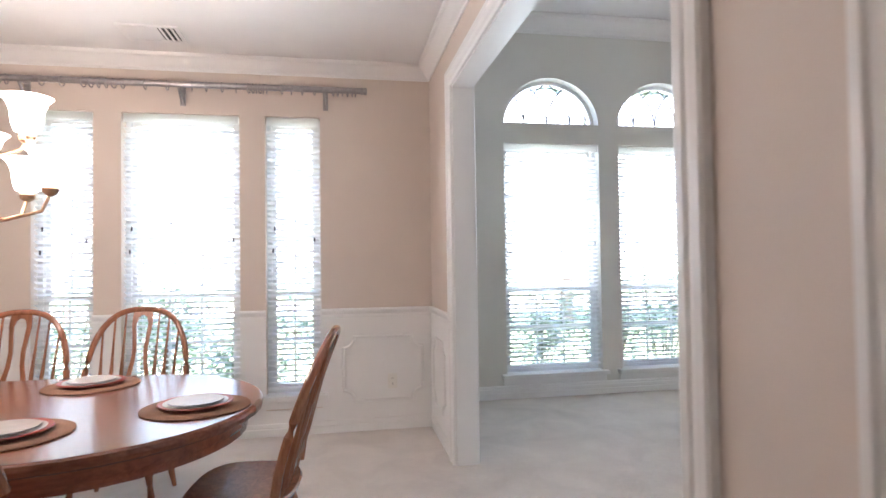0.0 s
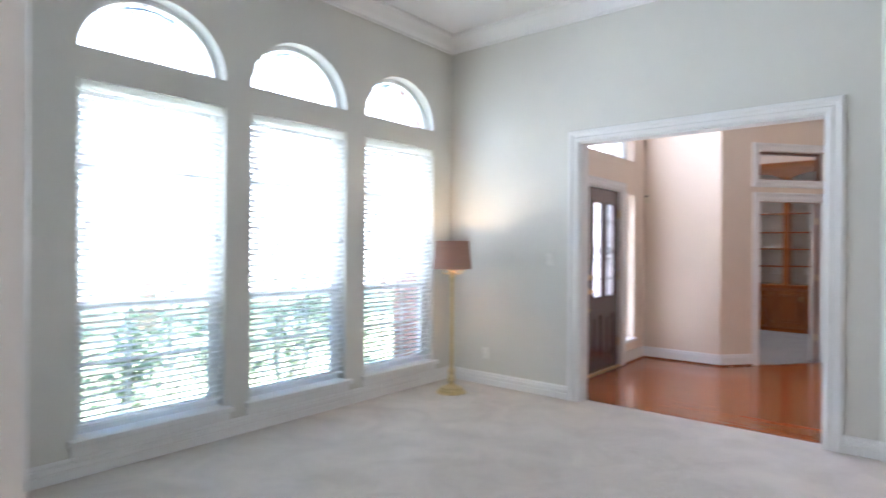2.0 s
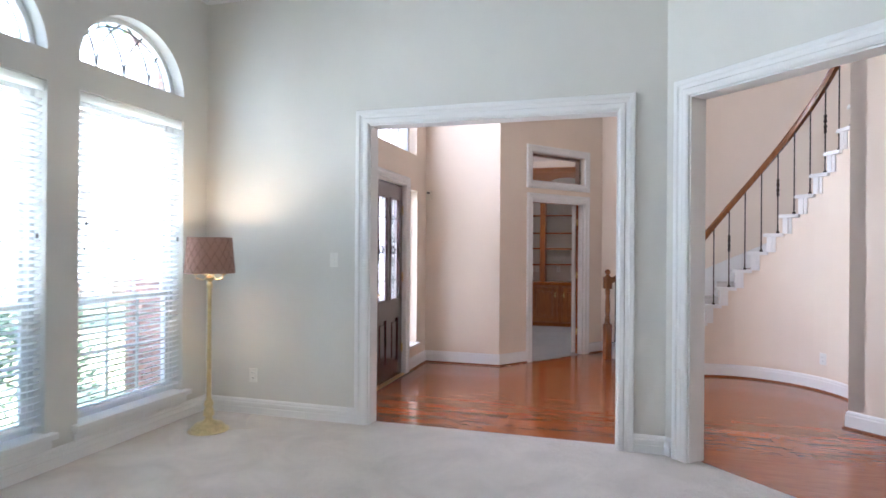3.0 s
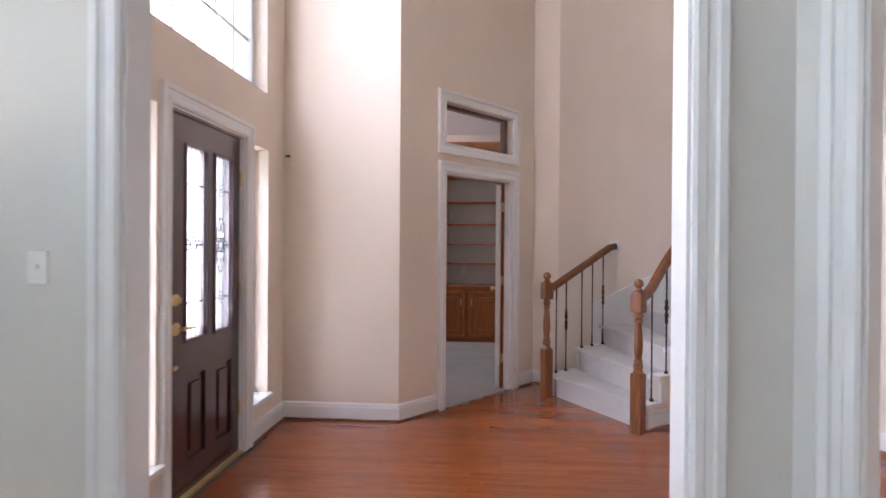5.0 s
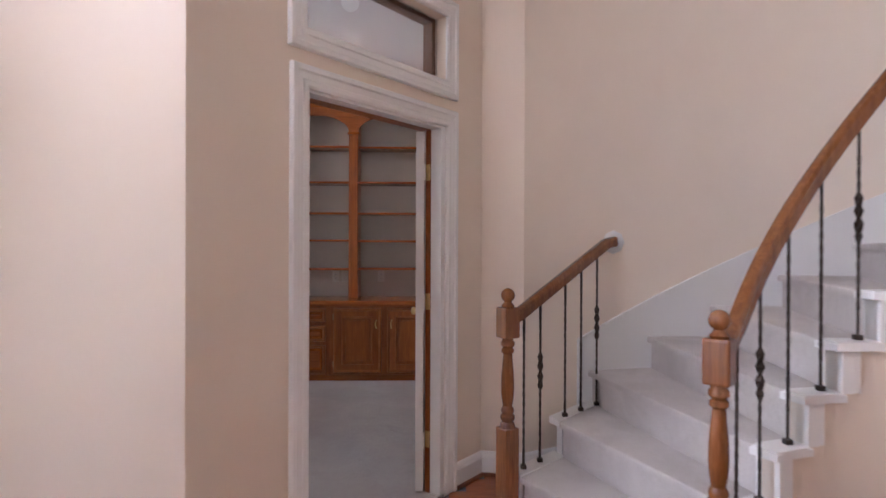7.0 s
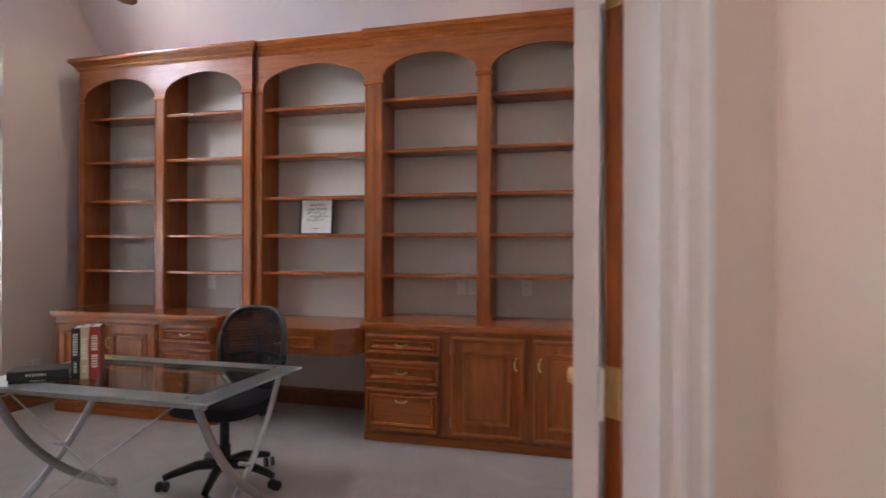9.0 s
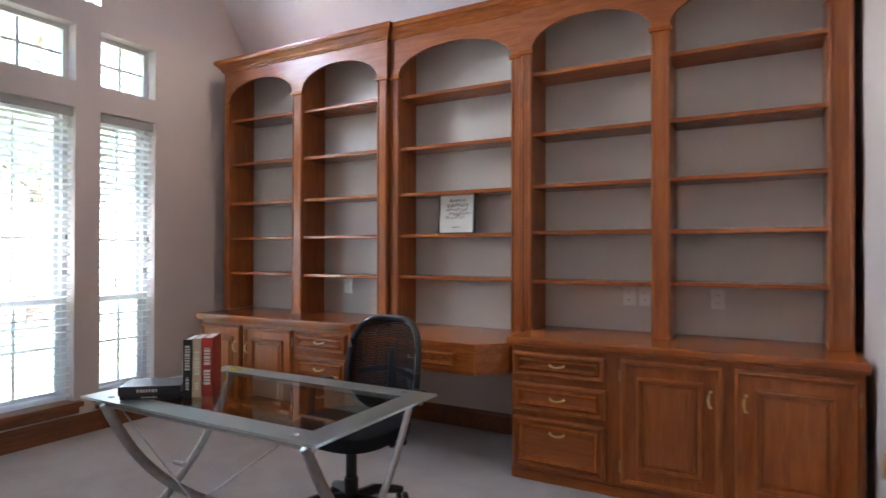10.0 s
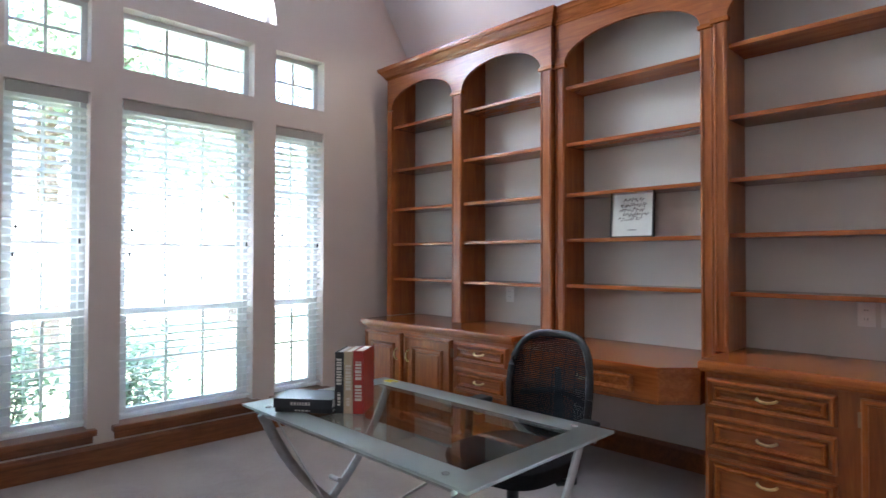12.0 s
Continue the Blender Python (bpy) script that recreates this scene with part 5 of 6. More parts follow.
tagged(part("trim", panel_frame(0.62, 0.50), M_TRIM, at=pose(0.56, D_Y - 0.0121, 0.49)), "white panel moulding with scooped corners", "panel moulding", kind="structure")
tagged(part("trim", panel_frame(0.48, 0.50), M_TRIM, at=pose(DIV_X - 0.0121, 4.58, 0.49, 0, 0, -90)), "white panel moulding with scooped corners", "panel moulding", kind="structure")

# ---- study: built-in bookcase ----
def moulded_frame(w, h, inset, prof, y=0.0):
    x, z = w / 2 - inset, h / 2 - inset
    return sweep(bmesh.new(), [(x, y, -z), (x, y, z), (-x, y, z), (-x, y, -z)], prof, (0, -1, 0), True)


EDGE = [(0, 0), (0, 0.008), (-0.005, 0.016), (-0.012, 0.017), (-0.016, 0.01), (-0.022, 0.008), (-0.025, 0)]
EDGE = [(-a, b) for a, b in EDGE]


def bail_pull(parent, x, z, upright=False):
    """A small brass bail handle."""
    pts = [(-0.04, -0.002, 0.0), (-0.038, -0.018, -0.002), (-0.02, -0.024, -0.008), (0.0, -0.024, -0.011), (0.02, -0.024, -0.008), (0.038, -0.018, -0.002), (0.04, -0.002, 0.0)]
    if upright:
        pts = [(c_, b, a) for a, b, c_ in pts]
    return part("handle", tube(bmesh.new(), pts, 0.0065, 8), M_BRASS, parent, "brass bail handle", True, pose(x, -0.022, z))


def front_panel(parent, name, y, z, w, h, door=False, hinge=1):
    """A drawer or door front in the plane facing -x; local x runs along -y of the room."""
    f = part(name, cube(-w / 2, w / 2, -0.018, 0.0, -h / 2, h / 2, bevel=0.004), M_OAKZ if door else M_OAKA, parent, at=pose(BASE_F, y, z, 0, 0, -90))
    part("edge_moulding", moulded_frame(w, h, 0.004, EDGE, -0.018), M_OAKZ, f)
    if door:
        part("panel_moulding", moulded_frame(w, h, 0.085, EDGE, -0.018), M_OAKZ, f)
        part("raised_panel", cube(-w / 2 + 0.125, w / 2 - 0.125, -0.026, -0.0175, -h / 2 + 0.125, h / 2 - 0.125, bevel=0.007), M_OAKZ, f)
        bail_pull(f, hinge * (w / 2 - 0.05), h / 2 - 0.16, True)
        for zz in (-h / 2 + 0.09, h / 2 - 0.09):
            part("hinge", cube(-hinge * w / 2 - 0.008, -hinge * w / 2 + 0.008, -0.022, -0.002, zz - 0.03, zz + 0.03, bevel=0.002), M_BRONZE, f)
    else:
        part("panel_moulding", moulded_frame(w, h, 0.036, EDGE, -0.018), M_OAKY, f)
        bail_pull(f, 0.0, 0.006 if h < 0.25 else h / 2 - 0.075)
    return f


BASE_F, BASE_TOP = 11.95, 0.785
def base_unit(y0, y1, label):
    cab = thing("base_cabinet", label, "cabinet")
    part("body", cube(BASE_F, SE_X - 0.025, y0, y1, 0.005, BASE_TOP), M_OAKZ, cab)
    part("plinth", cube(BASE_F - 0.012, BASE_F, y0 + 0.002, y1 - 0.002, 0.005, 0.06, bevel=0.003), M_OAKY, cab)
    return cab


left = base_unit(5.54, 7.06, "oak base cabinet with two doors and drawers")
right = base_unit(2.66, 4.35, "oak base cabinet with three drawers and two doors")
for cab, y in ((left, 5.80), (right, 4.07)):
    w = 0.47 if cab is left else 0.53
    front_panel(cab, "drawer", y, 0.673, w, 0.138)
    front_panel(cab, "drawer", y, 0.484, w, 0.165)
    front_panel(cab, "drawer", y, 0.225, w, 0.29)
for cab, y, w, hg in ((left, 6.31, 0.49, -1), (left, 6.815, 0.45, 1), (right, 3.48, 0.49, 1), (right, 2.93, 0.5, -1)):
    front_panel(cab, "door", y, 0.415, w, 0.66, True, hg)


def worktop(y0, y1, label):
    t = thing("worktop", label, "worktop")
    part("top", cube(BASE_F - 0.005, SE_X - 0.001, y0, y1, BASE_TOP, BASE_TOP + 0.035, bevel=0.004), M_OAKY, t)
    part("nosing", cube(BASE_F - 0.032, BASE_F - 0.0055, y0, y1, BASE_TOP - 0.004, BASE_TOP + 0.0345, bevel=0.009), M_OAKY, t)
    part("cove_moulding", cube(BASE_F - 0.016, BASE_F - 0.001, y0 + 0.004, y1 - 0.004, BASE_TOP - 0.018, BASE_TOP - 0.0045, bevel=0.004), M_OAKY, t)
    return t


worktop(5.52, 7.10, "glossy stained oak counter on the base cabinets")
worktop(2.64, 4.375, "glossy stained oak counter on the base cabinets")
desk = thing("built_in_desk", "oak kneehole desk between two base cabinets", "desk")
out_ = [(SE_X - 0.001, 4.377), (11.98, 4.377), (11.82, 4.53), (11.82, 5.37), (11.98, 5.518), (SE_X - 0.001, 5.518)]
bm = prism(bmesh.new(), out_, 0.742, 0.775)
bmesh.ops.bevel(bm, geom=[e for e in bm.edges if abs(e.verts[0].co.z - e.verts[1].co.z) < 1e-5], offset=0.007, segments=2, affect="EDGES")
part("top", bm, M_OAKY, desk)
ap = [(SE_X - 0.03, 4.39), (12.0, 4.39), (11.85, 4.54), (11.85, 5.36), (12.0, 5.505), (SE_X - 0.03, 5.505)]
part("apron", prism(bmesh.new(), ap, 0.60, 0.742), M_OAKY, desk)
bm = prism(bmesh.new(), [(x - 0.008 if x < 12.4 else x, y) for x, y in ap], 0.586, 0.602)
part("bead", bm, M_OAKY, desk)
dr = part("drawer", cube(-0.28, 0.28, -0.018, 0.0, -0.045, 0.045, bevel=0.003), M_OAKY, desk, at=pose(11.85, 4.95, 0.672, 0, 0, -90))
part("edge_moulding", moulded_frame(0.56, 0.09, 0.004, EDGE, -0.018), M_OAKY, dr)
bail_pull(dr, 0, 0.004)

FRONT, REC, TOPZ, SPRING = 12.265, 12.30, 2.885, 2.60
SHELVES = (2.45, 2.07, 1.735, 1.435, 1.13)


def bookcase(y0, y1, bays, front, label):
    """Open upper shelves: uprights, pilasters with caps, arched rail, loose shelves and crown."""
    bc = thing("bookcase", label, "bookcase", group="oak bookcase wall")
    posts = []
    edges = [y0] + [v for b in bays for v in b] + [y1]
    z0 = BASE_TOP + 0.035 if front == FRONT else 0.775
    for a, b in zip(edges[0::2], edges[1::2]):
        if b - a < 0.008:
            continue
        part("upright", cube(front + 0.022, SE_X - 0.002, a + 0.004, b - 0.004, z0, TOPZ + 0.039), M_OAKZ, bc)
        pl = part("pilaster", cube(front, front + 0.022, a, b, z0, SPRING, bevel=0.003), M_OAKZ, bc)
        if b - a > 0.06:
            for yy in (a + 0.012, b - 0.012):
                part("bead", tube(bmesh.new(), [(front, yy, z0 + 0.03), (front, yy, SPRING - 0.02)], 0.0065, 8), M_OAKZ, pl, smooth=True)
            part("cap", cube(front - 0.014, front + 0.02, a - 0.012, b + 0.012, SPRING - 0.018, SPRING + 0.008, bevel=0.005), M_OAKY, pl)
    zb = SPRING + 0.009
    outline = [(0, zb)]
    for a, b in bays:
        cy, r = (a + b) / 2 - y0, (b - a) / 2
        rise = 0.175
        outline += [(cy - r * math.cos(math.pi * i / 22), zb + rise * math.sin(math.pi * i / 22)) for i in range(23)]
    outline += [(y1 - y0, zb), (y1 - y0, TOPZ), (0, TOPZ)]
    bm = plate_with_holes(outline, [], 0.022)
    part("arched_rail", bm, M_OAKA, bc, at=Matrix.Translation((front + 0.022, y0, 0)) @ pose(0, 0, 0, 0, 0, 90))
    for a, b in bays:
        part("back_panel", cube(12.55, 12.556, a - 0.003, b + 0.003, z0, TOPZ + 0.039), M_BACK, bc, "pale grey painted back panel")
        for z in SHELVES:
            dz = 0.0 if random.random() < 0.7 else 0.006
            part("shelf", cube(front + 0.03, 12.549, a - 0.003, b + 0.003, z - 0.013 + dz, z + 0.011 + dz, bevel=0.004), M_OAKY, bc)
    part("top_board", cube(front + 0.023, SE_X - 0.002, y0 + 0.002, y1 - 0.002, TOPZ + 0.04, TOPZ + 0.07), M_OAKY, bc)
    CR = [(0, 0), (0.008, 0), (0.012, 0.012), (0.02, 0.016), (0.024, 0.03), (0.05, 0.062), (0.06, 0.066), (0.066, 0.084), (0.066, 0.1), (0, 0.1)]
    part("crown", sweep(bmesh.new(), [(SE_X - 0.003, y0, TOPZ - 0.01), (front, y0, TOPZ - 0.01), (front, y1, TOPZ - 0.01), (SE_X - 0.003, y1, TOPZ - 0.01)], CR, (0, 0, 1)), M_OAKY, bc)
    part("crown_top", cube(front - 0.06, SE_X - 0.002, y0 + 0.001, y1 - 0.001, TOPZ + 0.075, TOPZ + 0.0895), M_OAKY, bc)
    return bc


bookcase(5.46, 7.18, [(5.55, 6.286), (6.388, 7.125)], FRONT, "oak bookcase with two arched bays, shelves empty")
bookcase(4.425, 5.455, [(4.502, 5.382)], REC, "recessed oak bookcase bay with an arch over a desk")
bookcase(2.66, 4.42, [(2.77, 3.519), (3.621, 4.347)], FRONT, "oak bookcase with two arched bays, shelves empty")

# framed print leaning on a shelf
M_INK = plain("brown_ink", (0.14, 0.10, 0.075), 0.7)
M_PAPER = plain("cream_paper", (0.78, 0.76, 0.70), 0.7, 0.3, 0.03)
fp = thing("framed_print", "small framed print with illegible brown lettering", "picture", at=pose(12.43, 4.975, 1.4475, -4, 0, -90))
part("frame", ring_frame(-0.145, 0.145, 0.0, 0.30, -0.012, 0.012, 0.009), M_BLACK, fp)
part("print", cube(-0.137, 0.137, -0.004, 0.006, 0.008, 0.292), M_PAPER, fp)
rng = random.Random(9)
for row, (z, a, b) in enumerate(((0.235, -0.06, 0.06), (0.20, -0.075, 0.085), (0.17, -0.085, 0.07), (0.14, -0.06, 0.095), (0.115, -0.09, 0.05))):
    bm = bmesh.new()
    x = a
    while x < b:
        w = rng.uniform(0.008, 0.022)
        tube(bm, [(x, -0.0045, z + rng.uniform(-0.012, 0.01)), (x + w * 0.5, -0.0045, z + rng.uniform(-0.006, 0.018)), (x + w, -0.0045, z + rng.uniform(-0.012, 0.012) + 0.006)], 0.0026, 4)
        x += w
    part("lettering", bm, M_INK, fp)
part("caption", cube(-0.03, 0.03, -0.0048, -0.004, 0.045, 0.05), M_INK, fp)

# ---- glass desk ----
M_DESKGLASS = glass("desk_glass", (0.82, 0.93, 0.89), 0.0)
M_FROST = glass("desk_glass_frosted", (0.78, 0.88, 0.85), 0.35)
gd = thing("glass_desk", "glass-topped desk on crossed curved steel legs", "desk", at=pose(10.515, 4.885, 0.003))
gl = part("glass_top", cube(-0.265, 0.265, -0.52, 0.52, 0.706, 0.715), M_DESKGLASS, gd, "clear greenish glass")
bm = bmesh.new()
for a in ((-0.375, -0.2655, -0.63, 0.63), (0.2655, 0.375, -0.63, 0.63), (-0.2655, 0.2655, -0.63, -0.5205), (-0.2655, 0.2655, 0.5205, 0.63)):
    box(bm, *a, 0.706, 0.715)
part("frosted_border", bm, M_FROST, gd, "frosted glass border")
for x in (-0.325, 0.325):
    part("side_rail", tube(bmesh.new(), [(x, -0.585, 0.688), (x, 0.585, 0.688)], 0.016, 12), M_STEEL, gd, smooth=True)
    for y in (-0.5, 0.5):
        part("stud", lathe(bmesh.new(), [(0.012, 0), (0.012, 0.003), (0.006, 0.005)], (x, y, 0.7151), 12), M_STEEL, gd)
for y in (-0.54, 0.54):
    for s in (-1, 1):
        pts = []
        for i in range(15):
            t = i / 14
            x = s * (0.34 - 0.70 * t + 0.10 * math.sin(math.pi * t))
            z = 0.685 * (1 - t) ** 1.15
            pts.append((x, y + s * 0.016, max(0.006, z + 0.004)))
        part("leg", tube(bmesh.new(), pts, 0.02, 8, (0.024, 0.04)), M_STEEL, gd, "curved brushed steel leg", True)
    part("pivot_bolt", tube(bmesh.new(), [(0.02, y - 0.034, 0.33), (0.02, y + 0.034, 0.33)], 0.011, 10), M_STEEL, gd)
for s in (-1, 1):
    part("cross_cable", tube(bmesh.new(), [(-0.325, s * 0.44, 0.68), (-0.3, -s * 0.5, 0.04)], 0.004, 6), M_STEEL, gd)
part("stretcher", tube(bmesh.new(), [(-0.33, -0.54, 0.03), (-0.33, 0.54, 0.03)], 0.009, 8), M_STEEL, gd)

sticky = tagged(part("sticky_note", cube(10.83, 10.87, 5.38, 5.45, 0.7185, 0.7205), plain("yellow_paper", (0.75, 0.6, 0.05), 0.7)), "yellow paper sticker on the glass desk", "sticker")


def book(name, label, m, w, d, h, cover, marks):
    """A book standing on its tail; its spine faces local -y."""
    b = thing(name, label, "book", at=m, group="books on the desk")
    part("cover", ring_cover(w, d, h), cover, b)
    part("pages", cube(-w / 2 + 0.003, w / 2 - 0.003, -d / 2 + 0.004, d / 2 - 0.004, 0.004, h - 0.004), M_PAPER, b)
    rg = random.Random(h * 1000)
    for z0, z1, ww in marks:
        bm = bmesh.new()
        z = z0
        while z < z1:
            q = rg.uniform(0.006, 0.012)
            box(bm, -ww / 2, ww / 2, -d / 2 - 0.0012, -d / 2 + 0.001, z, min(z1, z + q))
            z += q + 0.004
        part("spine_lettering", bm, M_GILT, b)["kind"] = "stuff"
    return b


def ring_cover(w, d, h):
    bm = cube(-w / 2, -w / 2 + 0.003, -d / 2, d / 2, 0, h)
    box(bm, w / 2 - 0.003, w / 2, -d / 2, d / 2, 0, h)
    box(bm, -w / 2 + 0.003, w / 2 - 0.003, -d / 2, -d / 2 + 0.003, 0, h)
    return bm


M_GILT = plain("spine_lettering", (0.72, 0.70, 0.62), 0.6)
M_BK1 = plain("black_dust_jacket", (0.016, 0.017, 0.02), 0.35)
M_BK2 = plain("cream_dust_jacket", (0.56, 0.46, 0.3), 0.45)
M_BK3 = plain("red_dust_jacket", (0.36, 0.03, 0.022), 0.35)
TOP = 0.7185
rot = -52
ux = Vector((math.cos(radians(rot)), math.sin(radians(rot)), 0))
o = Vector((10.40, 5.16, TOP))
for i, (nm, lab, w, h, cov, marks) in enumerate((("book", "black hardback book standing upright on the desk", 0.033, 0.235, M_BK1, ((0.11, 0.21, 0.02), (0.03, 0.08, 0.012))), ("book", "cream hardback book standing upright on the desk", 0.034, 0.238, M_BK2, ((0.09, 0.19, 0.02), (0.03, 0.06, 0.012))), ("book", "red hardback book standing upright on the desk", 0.042, 0.24, M_BK3, ((0.13, 0.2, 0.024), (0.05, 0.11, 0.026))))):
    p = o + ux * (0, 0.036, 0.076)[i]
    book(nm, lab, pose(p.x, p.y, p.z, 0, 0, rot), w, 0.16, h, cov, marks)
p = o - ux * 0.13
book("book", "thick dark hardback book lying flat", pose(p.x - 0.02, p.y + 0.0, TOP + 0.0355, 0, 90, rot) @ Matrix.Translation((0, 0, -0.115)), 0.036, 0.16, 0.235, plain("charcoal_jacket", (0.03, 0.032, 0.04), 0.35), ((0.07, 0.15, 0.012),))
book("book", "thin black hardback book lying under another", pose(p.x - 0.02, p.y + 0.0, TOP + 0.0085, 0, 90, rot) @ Matrix.Translation((0, 0, -0.11)), 0.016, 0.15, 0.23, M_BK1, ((0.08, 0.14, 0.006),))

# ---- office chair ----
oc = thing("office_chair", "black mesh-back office chair on a five-star base", "office chair", at=pose(11.02, 4.805, 0.003, 0, 0, 178))
for i in range(5):
    a = radians(72 * i + 20)
    u = Vector((math.cos(a), math.sin(a), 0))
    leg = part("base_leg", tube(bmesh.new(), [u * 0.03 + Vector((0, 0, 0.12)), u * 0.14 + Vector((0, 0, 0.125)), u * 0.27 + Vector((0, 0, 0.09)), u * 0.31 + Vector((0, 0, 0.075))], [0.03, 0.026, 0.02, 0.018], 8), M_BLACK, oc, smooth=True)
    bm = bmesh.new()
    ax = Matrix.Rotation(a + 1.2, 4, "Z") @ Matrix.Rotation(radians(90), 4, "X")
    for s in (-0.03, 0.008):
        lathe(bm, [(0.012, s), (0.027, s + 0.002), (0.029, s + 0.011), (0.027, s + 0.02), (0.012, s + 0.022)], u * 0.315 + Vector((0, 0, 0.03)), 14, ax)
    part("caster", bm, M_BLACK, leg, smooth=True)
part("gas_column", lathe(bmesh.new(), [(0.034, 0.09), (0.034, 0.22), (0.026, 0.225), (0.026, 0.38), (0.06, 0.39), (0.07, 0.41)], seg=16), M_BLACK, oc, smooth=True)
bm = bmesh.new()
n = 28
rows = []
for zz, s in ((0.41, 0.8), (0.425, 0.97), (0.46, 1.0), (0.485, 0.97), (0.495, 0.85), (0.49, 0.4)):
    rows.append([bm.verts.new((0.25 * s * math.copysign(abs(math.cos(2 * math.pi * i / n)) ** 0.6, math.cos(2 * math.pi * i / n)), 0.255 * s * math.copysign(abs(math.sin(2 * math.pi * i / n)) ** 0.6, math.sin(2 * math.pi * i / n)), zz)) for i in range(n)])
for a, b in zip(rows, rows[1:]):
    for i in range(n):
        bm.faces.new((a[i], a[(i + 1) % n], b[(i + 1) % n], b[i]))
bm.faces.new(rows[0])
bm.faces.new(rows[-1])
part("seat", bm, M_FABRIC, oc, "black padded seat", True)


def back_point(u, v):
    """u across, v up, both -1..1: the dished back of the chair."""
    z = 0.705 + 0.255 * v
    y = 0.225 * u * (1.0 - 0.12 * max(0, v) ** 2 - 0.2 * max(0, -v) ** 2)
    x = -0.245 - 0.05 * (v + 1) * 0.5 - 0.035 * (1 - u * u) + 0.03 * (1 - v * v)
    return Vector((x, y, z))


def super_ring(i, n, k=0.55):
    a = 2 * math.pi * i / n
    return math.copysign(abs(math.cos(a)) ** k, math.cos(a)), math.copysign(abs(math.sin(a)) ** k, math.sin(a))


loop = [back_point(*super_ring(i, 40)) for i in range(41)]
back = part("back_frame", tube(bmesh.new(), loop, 0.017, 8), M_BLACK, oc, smooth=True)
bm = bmesh.new()
for j in range(58):
    v = -0.96 + 1.92 * j / 57
    lim = (max(0.0, 1 - abs(v) ** (2 / 0.55))) ** (0.55 / 2)
    if lim > 0.1:
        tube(bm, [back_point(-lim + 2 * lim * i / 8, v) for i in range(9)], 0.0042, 4)
for j in range(7):
    u = -0.9 + 1.8 * j / 6
    lim = (max(0.0, 1 - abs(u) ** (2 / 0.55))) ** (0.55 / 2)
    tube(bm, [back_point(u, -lim + 2 * lim * i / 10) for i in range(11)], 0.002, 4)
part("mesh_back", bm, M_FABRIC, back, "black woven mesh")
bm = bmesh.new()
tube(bm, [(-0.06, 0, 0.40), (-0.22, 0, 0.41), (-0.31, 0, 0.47), (-0.33, 0, 0.62), (-0.33, 0, 0.8)], [0.03, 0.03, 0.028, 0.024, 0.014], 8)
tube(bm, [back_point(-0.8, -0.15) + Vector((-0.025, 0, 0)), Vector((-0.335, 0, 0.70)), back_point(0.8, -0.15) + Vector((-0.025, 0, 0))], 0.014, 8)
part("back_support", bm, M_BLACK, oc, smooth=True)
for s in (-1, 1):
    arm = part("arm_post", tube(bmesh.new(), [(-0.02, s * 0.22, 0.41), (-0.02, s * 0.29, 0.43), (-0.04, s * 0.295, 0.62)], [0.018, 0.02, 0.018], 8), M_BLACK, oc, smooth=True)
    part("arm_pad", cube(-0.16, 0.09, s * 0.295 - 0.04, s * 0.295 + 0.04, 0.62, 0.65, bevel=0.012), M_BLACK, arm)

# ---- ceiling fan and can lights ----
fan = thing("ceiling_fan", "ceiling fan with brown wooden blades", "ceiling fan", at=pose(10.5, 4.98, 2.765))
part("down_rod", tube(bmesh.new(), [(0, 0, 0.1), (0, 0, 1.535)], 0.013, 10), M_BRONZE, fan)
part("motor", lathe(bmesh.new(), [(0.05, -0.06), (0.11, -0.05), (0.13, 0.0), (0.12, 0.06), (0.06, 0.1), (0.03, 0.13)], seg=24), M_BRONZE, fan, smooth=True)
part("canopy", lathe(bmesh.new(), [(0.02, 1.445), (0.05, 1.465), (0.07, 1.533)], seg=20), M_BRONZE, fan, smooth=True)
for i in range(5):
    a = -98 + 72 * i
    arm = part("blade_iron", cube(0.1, 0.22, -0.02, 0.02, -0.012, -0.004, bevel=0.003), M_BRONZE, fan, at=pose(0, 0, 0, 0, 0, a))
    bm = prism(bmesh.new(), [(0.18, -0.055), (0.62, -0.072), (0.67, -0.05), (0.69, 0), (0.67, 0.05), (0.62, 0.072), (0.18, 0.055)], -0.004, 0.004)
    part("blade", bm, M_OAKX, arm, "dark wooden blade", at=pose(0, 0, 0.003, 10, 0, 0))
M_CAN = glowing("can_lens", (1.0, 0.85, 0.65), 6.0)
slope = math.degrees(math.atan2(4.3 - 3.17, 12.68 - 11.95))
for y in (3.6, 6.4):
    x = 12.17
    z = 3.17 + (12.68 - x) * (4.3 - 3.17) / (12.68 - 11.95)
    m = pose(x, y, z, 0, 90 - (90 - slope) - 0, 0)
    cl = thing("recessed_light", "lit recessed can light with a white trim ring", "ceiling light", at=Matrix.Translation((x, y, z)) @ Matrix.Rotation(radians(slope), 4, "Y"), group="study can lights")
    part("trim_ring", lathe(bmesh.new(), [(0.07, 0.0), (0.095, 0.0), (0.092, -0.008), (0.072, -0.01)], seg=24), M_TRIM, cl)
    part("lens", lathe(bmesh.new(), [(0.07, 0.0), (0.068, -0.004), (0.01, -0.006)], seg=24), M_CAN, cl, "glowing lens")
    can_light(x - 0.08, y, z - 0.07, 1.15)

